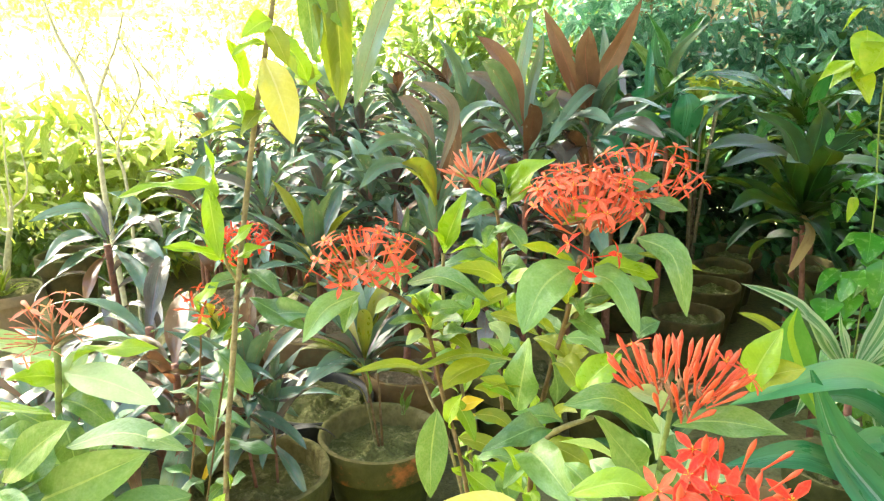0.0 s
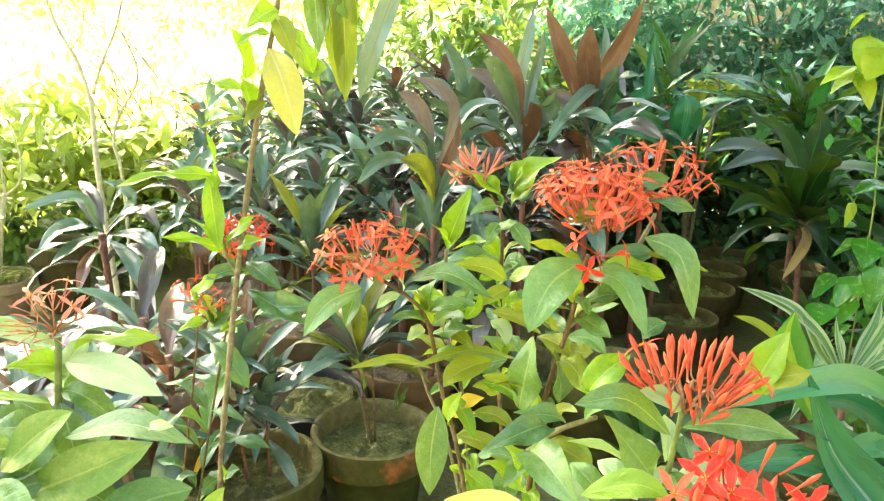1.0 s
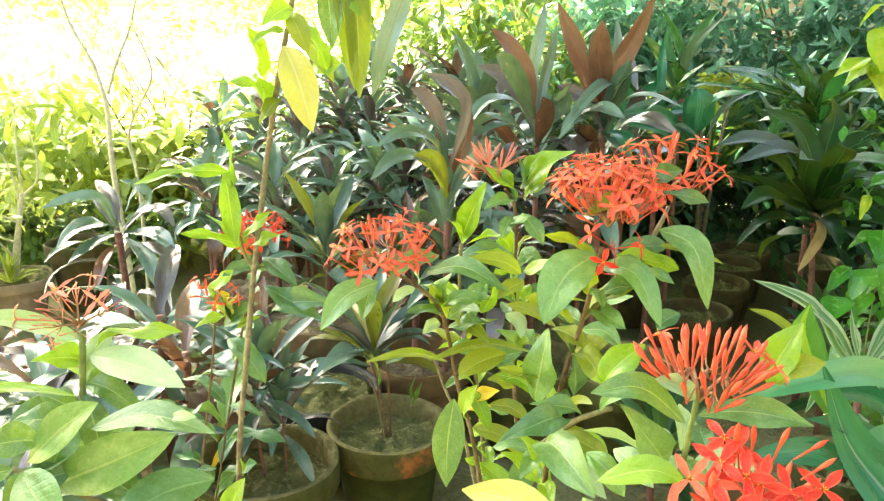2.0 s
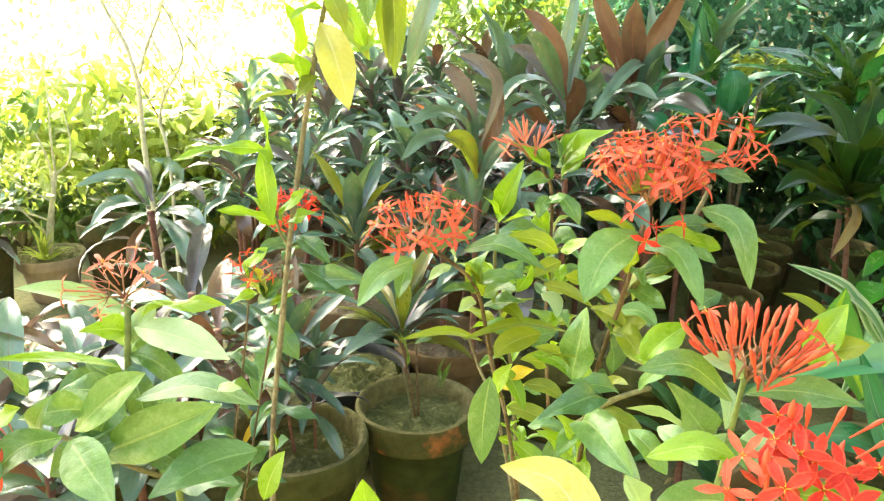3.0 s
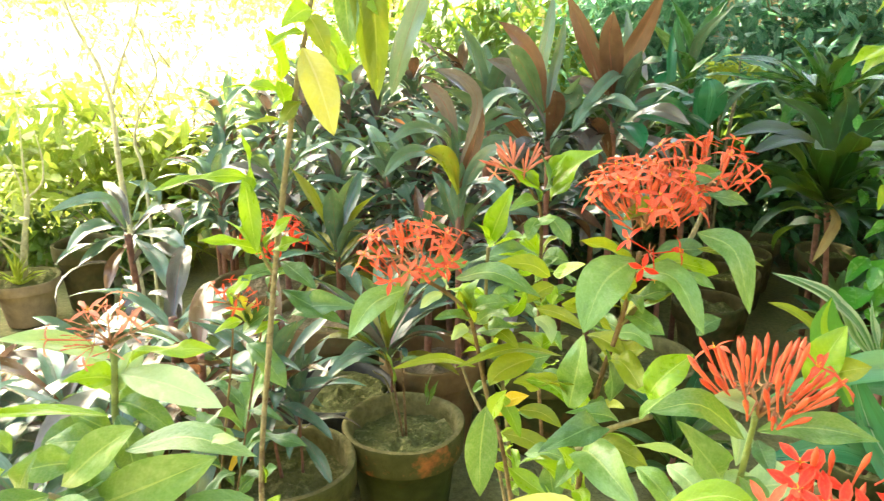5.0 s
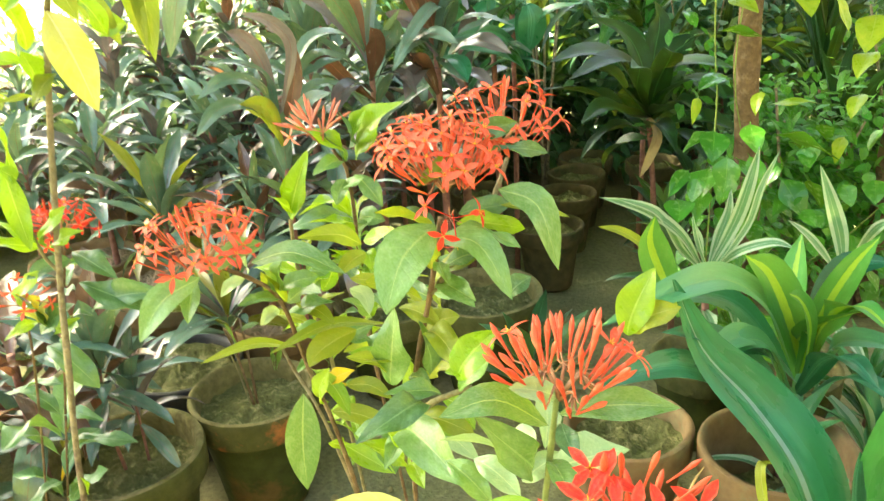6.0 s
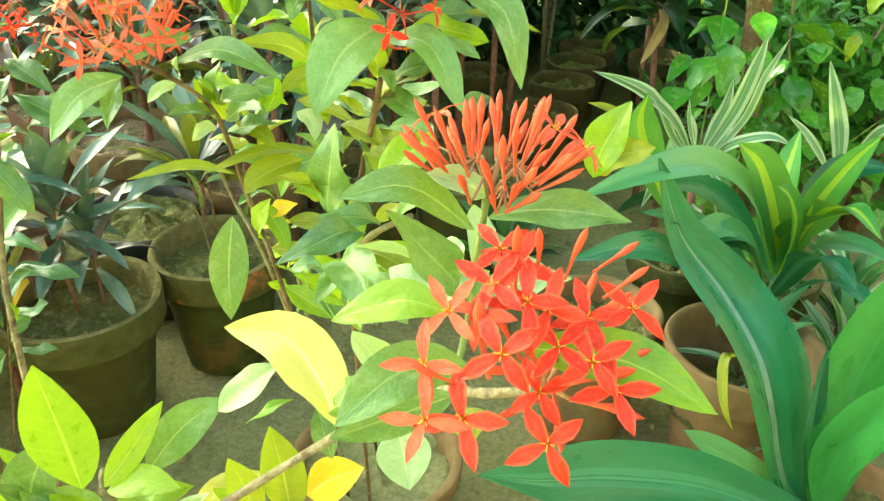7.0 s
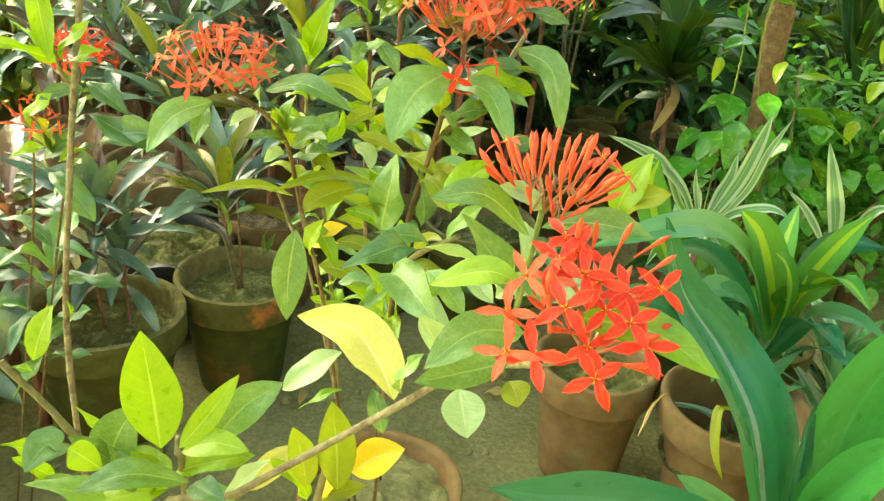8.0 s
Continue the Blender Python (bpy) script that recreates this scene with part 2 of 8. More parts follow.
PETAL = leaf_material("ixora_petal", (0.58, 0.014, 0.007), (0.74, 0.050, 0.016), (0.72, 0.06, 0.02), 0.40, 0.2, stripe=((0.80, 0.14, 0.06), 0.38, 0.60, 0.5), blotch=(0.78, 0.11, 0.03), blotch_amount=0.3, veins=80, rib_width=0.02, spec=0.35, shine_through=(0.7, 0.04, 0.015))
PETAL_ORANGE = leaf_material("ixora_petal_coral", (0.64, 0.070, 0.032), (0.76, 0.155, 0.078), (0.78, 0.24, 0.10), 0.5, 0.22, blotch=(0.74, 0.22, 0.13), blotch_amount=0.5, veins=80, rib_width=0.02, spec=0.3, shine_through=(0.8, 0.10, 0.04))
PETAL_FADED = leaf_material("ixora_petal_faded", (0.68, 0.21, 0.14), (0.80, 0.36, 0.26), (0.8, 0.42, 0.3), 0.5, 0.32, blotch=(0.5, 0.3, 0.15), blotch_amount=0.4, veins=80, rib_width=0.02, spec=0.3, shine_through=(0.7, 0.2, 0.08))
ANTHER = plain_material("anther", (0.8, 0.55, 0.08), (0.75, 0.4, 0.05), 60, 0.6, 0.1)
TWIG = plain_material("green_twig", (0.16, 0.16, 0.07), (0.22, 0.19, 0.10), 60, 0.7, 0.4)
TWIG_GREEN = plain_material("fresh_green_twig", (0.15, 0.22, 0.06), (0.22, 0.26, 0.09), 60, 0.7, 0.4)
TWIG_RED = plain_material("red_twig", (0.38, 0.18, 0.10), (0.33, 0.22, 0.12), 60, 0.7, 0.3)
BARK = plain_material("bark", (0.12, 0.08, 0.04), (0.19, 0.13, 0.065), 40, 0.85, 0.8, third=(0.23, 0.17, 0.10))
BARK_PALE = plain_material("pale_bark", (0.20, 0.18, 0.10), (0.30, 0.26, 0.16), 60, 0.85, 0.6, third=(0.15, 0.11, 0.07))
# pale bark, lightened further so its colour carries the fading by glare
SAPLING = plain_material("sapling_bark_glare", (0.46, 0.45, 0.30), (0.58, 0.55, 0.38), 40, 0.85, 0.5)
CLAY = plain_material("clay", (0.062, 0.060, 0.017), (0.046, 0.056, 0.014), 16, 0.85, 0.35, third=(0.070, 0.088, 0.024))
CLAY_RED = plain_material("red_clay", (0.205, 0.130, 0.062), (0.160, 0.112, 0.052), 14, 0.85, 0.3, third=(0.165, 0.140, 0.068))
CLAY_PALE = plain_material("pale_clay", (0.42, 0.32, 0.22), (0.34, 0.26, 0.17), 14, 0.85, 0.3)
CLAY_MOSS = plain_material("mossy_clay", (0.038, 0.058, 0.012), (0.056, 0.060, 0.016), 14, 0.9, 0.4, third=(0.10, 0.070, 0.022))
BLACK_POT = plain_material("dark_plastic", (0.03, 0.03, 0.03), (0.05, 0.05, 0.045), 20, 0.5, 0.1)
SOIL = plain_material("dusty_soil", (0.088, 0.098, 0.031), (0.150, 0.150, 0.056), 60, 0.95, 0.8, third=(0.24, 0.225, 0.10))
WALL_UNSEEN = plain_material("unseen_brown_wall", (0.09, 0.078, 0.05), (0.13, 0.105, 0.07), 4, 0.9, 0.3, third=(0.075, 0.06, 0.04))
SOIL_PALE = plain_material("pale_dry_soil", (0.24, 0.18, 0.11), (0.34, 0.26, 0.17), 60, 0.95, 1.0, third=(0.18, 0.15, 0.08))
BRICKISH = plain_material("plaster_wall", (0.42, 0.34, 0.20), (0.50, 0.41, 0.25), 4, 0.9, 0.3, third=(0.36, 0.25, 0.15))


def earth_material():
    m, n, l, p = base_material("dry_earth")
    at = n.new("ShaderNodeTexCoord").outputs["Object"]
    big, mid, fine = noised(n, l, 0.6, 4, at), noised(n, l, 7, 6, at, 0.7), noised(n, l, 90, 4, at, 0.7)
    col = mixer(n, l, ramped(n, l, mid, ((0.35, 0.0), (0.65, 1.0))), (0.150, 0.158, 0.062), (0.230, 0.225, 0.105))
    col = mixer(n, l, ramped(n, l, big, ((0.4, 0.0), (0.65, 0.8))), col, (0.30, 0.28, 0.15))
    col = mixer(n, l, ramped(n, l, noised(n, l, 26, 6, at, 0.75), ((0.58, 0.0), (0.70, 0.4))), col, (0.075, 0.075, 0.035))
    col = mixer(n, l, 0.4, col, mixer(n, l, 1.0, col, calc(n, l, "MULTIPLY_ADD", fine, 1.8, -0.4), "OVERLAY"))
    l.new(col, p.inputs["Base Color"])
    p.inputs["Roughness"].default_value = 0.95
    p.inputs["Specular IOR Level"].default_value = 0.2
    bump = n.new("ShaderNodeBump")
    bump.inputs["Strength"].default_value, bump.inputs["Distance"].default_value = 0.4, 0.02
    l.new(calc(n, l, "ADD", fine, calc(n, l, "MULTIPLY", mid, 2.0)), bump.inputs["Height"])
    l.new(bump.outputs[0], p.inputs["Normal"])
    return m


EARTH = earth_material()
# old clay in a tone that carries the shade its pots stand in
CLAY_SHADED = plain_material("old_clay_shaded", (0.07, 0.065, 0.025), (0.11, 0.085, 0.038), 16, 0.9, 0.4, third=(0.06, 0.07, 0.025))
CLAY_RIM = plain_material("mossy_clay_rim", (0.066, 0.076, 0.020), (0.10, 0.094, 0.034), 22, 0.9, 0.5, third=(0.07, 0.085, 0.025))
# worn lip; its pale tone also paints the rim's lit edge
CLAY_LIP = plain_material("worn_lit_clay_lip", (0.13, 0.125, 0.045), (0.19, 0.165, 0.075), 30, 0.9, 0.5, third=(0.12, 0.11, 0.04))
CLAY_RIM_ORANGE = plain_material("worn_orange_clay_rim", (0.062, 0.078, 0.020), (0.095, 0.088, 0.030), 16, 0.9, 0.5, third=(0.30, 0.12, 0.04))
VINE = plain_material("green_vine", (0.16, 0.24, 0.05), (0.22, 0.28, 0.07), 60, 0.6, 0.3)
SAND = plain_material("pale_sand", (0.66, 0.62, 0.50), (0.72, 0.68, 0.54), 3, 0.95, 0.3, third=(0.58, 0.55, 0.42))


# ---- mesh helpers ----
def mesh_of(name, verts, faces, material, uvs=None, smooth=True):
    me = bpy.data.meshes.new(name)
    me.from_pydata([tuple(v) for v in verts], [], faces)
    me.materials.append(material)
    if uvs is not None:
        layer = me.uv_layers.new(name="UVMap")
        index = np.empty(len(me.loops), dtype=np.int32)
        me.loops.foreach_get("vertex_index", index)
        layer.data.foreach_set("uv", np.asarray(uvs, dtype=np.float32)[index].ravel())
    me.polygons.foreach_set("use_smooth", [smooth] * len(me.polygons))
    me.update()
    return me


def part(name, mesh, parent, m=None, label=""):
    ob = new(name, mesh)
    ob.parent = parent
    if m is not None:
        ob.matrix_basis = m
    if label:
        ob["label"] = label
    return ob


def thing(name, label, category, at=(0, 0, 0), group="", kind=""):
    ob = new(name)
    ob.location = at
    ob.empty_display_size = 0.05
    ob["origin"] = Vector(at)
    return tagged(ob, label, category, group, kind)


def tube(points, radii, sides=7):
    """Verts and faces of a round, tapered tube along points, closed at both ends."""
    verts, faces, pts = [], [], [Vector(p) for p in points]
    aside = Vector((1, 0.2, 0.1))
    for i, p in enumerate(pts):
        d = (pts[min(i + 1, len(pts) - 1)] - pts[max(i - 1, 0)]).normalized()
        a = (aside - d * aside.dot(d)).normalized()
        b = d.cross(a)
        for k in range(sides):
            w = 2 * math.pi * k / sides
            verts.append(p + (a * math.cos(w) + b * math.sin(w)) * radii[i])
    for i in range(len(pts) - 1):
        for k in range(sides):
            q, r = i * sides + k, i * sides + (k + 1) % sides
            faces.append((q, r, r + sides, q + sides))
    faces.append(tuple(reversed(range(sides))))
    faces.append(tuple(range((len(pts) - 1) * sides, len(pts) * sides)))
    return verts, faces


def bezier(points, steps=6):
    """Points on a smooth line through the given ones."""
    p = [Vector(q) for q in points]
    p = [p[0] * 2 - p[1]] + p + [p[-1] * 2 - p[-2]]
    out = []
    for i in range(1, len(p) - 2):
        for s in range(steps):
            t = s / steps
            a, b, c, d = p[i - 1], p[i], p[i + 1], p[i + 2]
            out.append(0.5 * ((2 * b) + (c - a) * t + (2 * a - 5 * b + 4 * c - d) * t * t + (3 * b - a - 3 * c + d) * t ** 3))
    out.append(p[-2])
    return out


def stem(parent, points, r0, r1, material=TWIG, name="stem", knots=0.12, steps=5, sides=7, label=""):
    """A tapering stem through points, in the world's metres, with small thickenings."""
    pts = bezier(points, steps)
    n = len(pts) - 1
    radii = [(r0 + (r1 - r0) * i / n) * (1 + knots * (1 if i % steps == 0 else RNG.uniform(-0.5, 0.5))) for i in range(n + 1)]
    origin = Vector(parent["origin"])
    verts, faces = tube([p - origin for p in pts], radii, sides)
    return part(name, mesh_of(name, verts, faces, material), parent, None, label)


# profile of half the width along the leaf, from 0 at the foot to 1 at the tip
def ixora_outline(s):
    return 0.94 * max(0.02, math.sin(math.pi * min(1.0, s ** 0.93)) ** 0.82)


def strap_outline(s):
    if s < 0.22:
        return 0.22 + 0.5 * (s / 0.22) ** 1.6
    return max(0.015, (0.72 + 0.28 * math.sin((s - 0.22) / 0.3 * math.pi / 2)) if s < 0.52 else (1 - ((s - 0.52) / 0.48) ** 2.2))


def blade_outline(s):
    if s < 0.5:
        return 0.55 + 0.45 * math.sin(s / 0.5 * math.pi / 2)
    return max(0.012, 1 - ((s - 0.5) / 0.5) ** 1.9)


def heart_outline(s):
    if s < 0.14:
        return 0.04
    q = (s - 0.14) / 0.86
    return max(0.015, min(1.0, (q / 0.24) ** 0.5) * (1 - max(0, (q - 0.24) / 0.76) ** 2.0))


def dracaena_outline(s):
    if s < 0.45:
        return 0.34 + 0.66 * math.sin(s / 0.45 * math.pi / 2)
    return max(0.012, 1 - ((s - 0.45) / 0.55) ** 2.1)


OUTLINES = {"dracaena": dracaena_outline, "ixora": ixora_outline, "strap": strap_outline, "blade": blade_outline, "heart": heart_outline}
LEAVES = {}


def leaf_mesh(shape, material, variant, arch, fold, along=9):
    """A leaf blade of length 1 and width 1 from (0,0,0) to (1,0,0): arched by arch, folded along the rib by fold, with a wavy edge."""
    key = (shape, material.name, variant, round(arch, 2), round(fold, 2), along)
    if key not in LEAVES:
        r = random.Random(variant * 31 + len(shape))
        soft = 1.0 if shape == "ixora" else 0.4
        wave, twist, phase, sway, lean = r.uniform(0.04, 0.11) * soft, r.uniform(-0.35, 0.35) * soft, r.uniform(0, 6), r.uniform(-0.07, 0.07), r.uniform(-0.1, 0.1)
        verts, uvs, faces = [], [], []
        for i in range(along + 1):
            s = i / along
            s = 0.5 - 0.5 * math.cos(math.pi * s) if shape in ("ixora", "heart") else s
            half = 0.5 * OUTLINES[shape](s)
            top = arch * (4 * s * (1 - s)) * (0.65 + 0.7 * (1 - s))
            tw = twist * (s - 0.4) + lean
            for k in range(7):
                c = (k - 3) / 3
                y = c * half
                z = abs(c) ** 1.3 * half * fold - abs(c) ** 3 * half * fold * 0.5 + wave * abs(c) * math.sin(phase + s * 9 + c) * half * 2.2
                verts.append((s, y * math.cos(tw) + sway * math.sin(math.pi * s), top * 1.0 + z + y * math.sin(tw)))
                uvs.append((s, 0.5 + 0.5 * c))
        for i in range(along):
            for k in range(6):
                q = i * 7 + k
                faces.append((q, q + 7, q + 8, q + 1))
        LEAVES[key] = mesh_of(shape + "_leaf", verts, faces, material, uvs)
    return LEAVES[key]


def leaf(parent, foot, tip, width, face=0.0, material=None, arch=None, fold=0.7, shape="ixora", name="leaf", variant=None, label=""):
    """One leaf from foot to tip, in the world's metres. face: degrees by which it is rolled about its length from lying face up."""
    foot, tip = Vector(foot), Vector(tip)
    x = tip - foot
    length = x.length
    x = x / length
    up = Vector((0, 0, 1))
    y = up.cross(x)
    y = y.normalized() if y.length > 1e-3 else Vector((0, 1, 0))
    z = x.cross(y)
    a = radians(face)
    y, z = y * math.cos(a) + z * math.sin(a), z * math.cos(a) - y * math.sin(a)
    variant = RNG.randrange(8) if variant is None else variant
    material = material or RNG.choice((IXORA, IXORA, IXORA_DARK))
    arch = RNG.choice((0.04, 0.1, 0.15, 0.2)) if arch is None else arch
    m = Matrix((x * length, y * width, z * length)).transposed().to_4x4()
    m.translation = foot - Vector(parent["origin"])
    # fold is set against the width, arch against the length
    return part(name, leaf_mesh(shape, material, variant, arch, fold * width / length, 14 if shape in ("heart", "ixora") else 9), parent, m, label)


def bowed_mesh(shape, material, variant, droop, fold, along=10):
    """A leaf of length 1 that sets out along +x and bends down by droop radians towards its tip."""
    key = ("bowed", shape, material.name, variant, round(droop, 1), round(fold, 2))
    if key not in LEAVES:
        r = random.Random(variant * 17 + 3)
        wave, phase, twist, sway = r.uniform(0.02, 0.07), r.uniform(0, 6), r.uniform(-0.5, 0.5), r.uniform(-0.08, 0.08)
        verts, uvs, faces, x, z = [], [], [], 0.0, 0.0
        for i in range(along + 1):
            t = i / along
            angle = -droop * t ** 1.25
            if i:
                x, z = x + math.cos(angle) / along, z + math.sin(angle) / along
            half, tw = 0.5 * OUTLINES[shape](t), twist * t
            for k in range(5):
                c = (k - 2) / 2
                y, h = c * half, abs(c) ** 1.2 * half * fold + wave * abs(c) * math.sin(phase + t * 8 + 2 * c) * half
                y, h = y * math.cos(tw) - h * math.sin(tw) * 0.2, h + y * math.sin(tw) * fold
                verts.append((x - math.sin(angle) * h * 0.6, y + sway * t * t, z + math.cos(angle) * h))
                uvs.append((t, 0.5 + 0.5 * c))
        for i in range(along):
            for k in range(4):
                q = i * 5 + k
                faces.append((q, q + 5, q + 6, q + 1))
        LEAVES[key] = mesh_of(shape + "_leaf", verts, faces, material, uvs)
    return LEAVES[key]


def bowed_leaf(parent, foot, yaw, pitch, length, width, droop, roll, material, shape="strap", fold=0.5):
    """A strap leaf that leaves its foot at yaw and pitch (radians) and droops over."""
    x = toward_dir(yaw, pitch)
    y = Vector((-math.cos(yaw), math.sin(yaw), 0))
    z = x.cross(y)
    a = radians(roll)
    y, z = y * math.cos(a) + z * math.sin(a), z * math.cos(a) - y * math.sin(a)
    m = Matrix((x * length, y * width, z * length)).transposed().to_4x4()
    m.translation = Vector(foot) - Vector(parent["origin"])
    return part("leaf", bowed_mesh(shape, material, RNG.randrange(6), round(droop, 1), round(fold * width / length, 2)), parent, m)


def ribbon(parent, points, width, material, shape="dracaena", face=(0, -0.6, 0.8), fold=0.5, name="leaf", label=""):
    """One long leaf whose rib runs through points, in the world's metres; its upper side turns towards face."""
    pts = bezier(points, 5)
    n, origin, face = len(pts) - 1, Vector(parent["origin"]), Vector(face).normalized()
    wave, phase, twist = rnd(0.01, 0.035), rnd(0, 6), rnd(-0.9, 0.9) if shape == "strap" else rnd(-0.25, 0.25)
    verts, uvs, faces = [], [], []
    for i, p in enumerate(pts):
        t = i / n
        d = (pts[min(i + 1, n)] - pts[max(i - 1, 0)]).normalized()
        side = face.cross(d)
        side = side.normalized() if side.length > 1e-3 else Vector((1, 0, 0))
        up = d.cross(side)
        a = twist * (t - 0.3)
        side, up = side * math.cos(a) + up * math.sin(a), up * math.cos(a) - side * math.sin(a)
        half = 0.5 * width * OUTLINES[shape](t)
        for k in range(7):
            c = (k - 3) / 3
            h = half * fold * (abs(c) ** 1.2 - 0.4 * abs(c) ** 3) + width * wave * abs(c) * math.sin(phase + t * 11 + 2 * c)
            verts.append(p - origin + side * c * half + up * h)
            uvs.append((t, 0.5 + 0.5 * c))
    for i in range(n):
        for k in range(6):
            q = i * 7 + k
            faces.append((q, q + 7, q + 8, q + 1))
    return part(name, mesh_of(shape + "_leaf", verts, faces, material, uvs), parent, None, label)


def toward_dir(yaw, pitch):
    return Vector((math.sin(yaw) * math.cos(pitch), math.cos(yaw) * math.cos(pitch), math.sin(pitch)))


def rosette(parent, crown, count, length, width, materials, rise=(75, -10), shape="strap", arch=(0.10, 0.25), spread=0.06, fold=0.5, start=0.0, jitter=12):
    """Strap leaves round a crown: the inner ones steep, the outer ones lower and arched over."""
    crown = Vector(crown)
    for i in range(count):
        f = i / max(1, count - 1)
        yaw = radians(start + (i * 137.5 % 360) + rnd(-jitter, jitter))
        pitch = radians(rise[0] + (rise[1] - rise[0]) * f + rnd(-jitter, jitter))
        foot = crown - Vector((0, 0, spread * f)) + toward_dir(yaw, pitch) * 0.008
        size = length * rnd(0.75, 1.1) * (0.72 + 0.28 * math.sin(math.pi * min(1, f + 0.25)))
        droop = rnd(*arch) * 3.4 * (0.45 + 0.75 * f)
        bowed_leaf(parent, foot, yaw, min(1.5, pitch + droop * 0.45), size * (1 + 0.05 * droop * droop), width * rnd(0.8, 1.15), droop, rnd(-25, 25), RNG.choice(materials), shape, fold)


# ---- kinds of things ----
def flower_parts():
    """The corolla of an open flower (tube along +z, four pointed petals), a closed bud, and the anthers, 1 long."""
    made = {}
    for key, mat in (("red", PETAL), ("orange", PETAL_ORANGE), ("faded", PETAL_FADED)):
        for variant in range(3):
            r = random.Random(variant + 5)
            verts, faces, uvs = [], [], []
            for z, w in ((0.0, 0.022), (0.5, 0.020), (0.96, 0.030), (1.0, 0.05)):
                for k in range(5):
                    a = 2 * math.pi * k / 5
                    verts.append((w * math.cos(a), w * math.sin(a), z))
                    uvs.append((0.4, 0.5 + 0.3 * math.cos(a)))
            for i in range(3):
                for k in range(5):
                    q, s = i * 5 + k, i * 5 + (k + 1) % 5
                    faces.append((q, s, s + 5, q + 5))
            for k in range(4):
                a = math.pi / 2 * k + r.uniform(-0.18, 0.18)
                d, e = Vector((math.cos(a), math.sin(a), 0)), Vector((-math.sin(a), math.cos(a), 0))
                b, size, curl = len(verts), r.uniform(0.48, 0.60), r.uniform(-0.14, 0.1)
                broad = {"red": 1.2, "orange": 1.0, "faded": 0.8}[key]
                for s, w in ((0.06, 0.03), (0.3, 0.07), (0.55, 0.09), (0.8, 0.055), (1.0, 0.003)):
                    w *= broad
                    for c in (-1, 0, 1):
                        verts.append(d * s * size + e * w * c + Vector((0, 0, 1.0 + curl * s * s + 0.05 * s * (1 - s) * 4 - 0.02 * (1 - abs(c)))))
                        uvs.append((s, 0.5 + 0.5 * c))
                for i in range(4):
                    for c in range(2):
                        q = b + i * 3 + c
                        faces.append((q, q + 3, q + 4, q + 1))
            made["open", key, variant] = mesh_of("corolla", verts, faces, mat, uvs)
            verts, faces, uvs = [], [], []
            bend = r.uniform(-0.05, 0.05)
            rings = ((0.0, 0.024), (0.3, 0.027), (0.5, 0.038), (0.68, 0.060), (0.82, 0.062), (0.92, 0.038), (1.0, 0.004))
            for z, w in rings:
                w *= 0.68 if key == "faded" else 1.0
                for k in range(6):
                    a = 2 * math.pi * k / 6
                    verts.append((w * math.cos(a) + bend * math.sin(z * 3), w * math.sin(a), z))
                    uvs.append((z, 0.5 + 0.4 * math.cos(a)))
            for i in range(len(rings) - 1):
                for k in range(6):
                    q, s = i * 6 + k, i * 6 + (k + 1) % 6
                    faces.append((q, s, s + 6, q + 6))
            made["bud", key, variant] = mesh_of("bud", verts, faces, PETAL_BUD if key == "red" else PETAL_CORAL if key == "orange" else mat, uvs)
    verts, faces = [], []
    for k in range(4):
        a = math.pi / 2 * k + math.pi / 4
        d = Vector((math.cos(a), math.sin(a), 0))
        v, f = tube([d * 0.02 + Vector((0, 0, 1.0)), d * 0.085 + Vector((0, 0, 1.05))], [0.010, 0.005], 4)
        faces += [tuple(i + len(verts) for i in q) for q in f]
        verts += v
    v, f = tube([Vector((0, 0, 0.98)), Vector((0, 0, 1.14))], [0.007, 0.010], 4)
    faces += [tuple(i + len(verts) for i in q) for q in f]
    verts += v
    made["centre"] = mesh_of("flower_centre", verts, faces, ANTHER)
    return made


FLOWER = flower_parts()


def aim(foot, direction, size, spin=0.0):
    q = Vector(direction).to_track_quat("Z", "Y").to_matrix().to_4x4()
    return Matrix.Translation(foot) @ q @ Matrix.Rotation(spin, 4, "Z") @ Matrix.Diagonal((size, size, size, 1))


def bloom(head, foot, direction, size, key="red", is_open=True):
    """One flower or bud of a head, from foot along direction. size: its length."""
    foot = Vector(foot)
    ob = part("star_flower" if is_open else "bud", FLOWER["open" if is_open else "bud", key, RNG.randrange(3)], head, aim(foot, direction, size, rnd(0, 6.3)))
    if is_open:
        part("flower_centre", FLOWER["centre"], head, ob.matrix_basis.copy())
    return ob


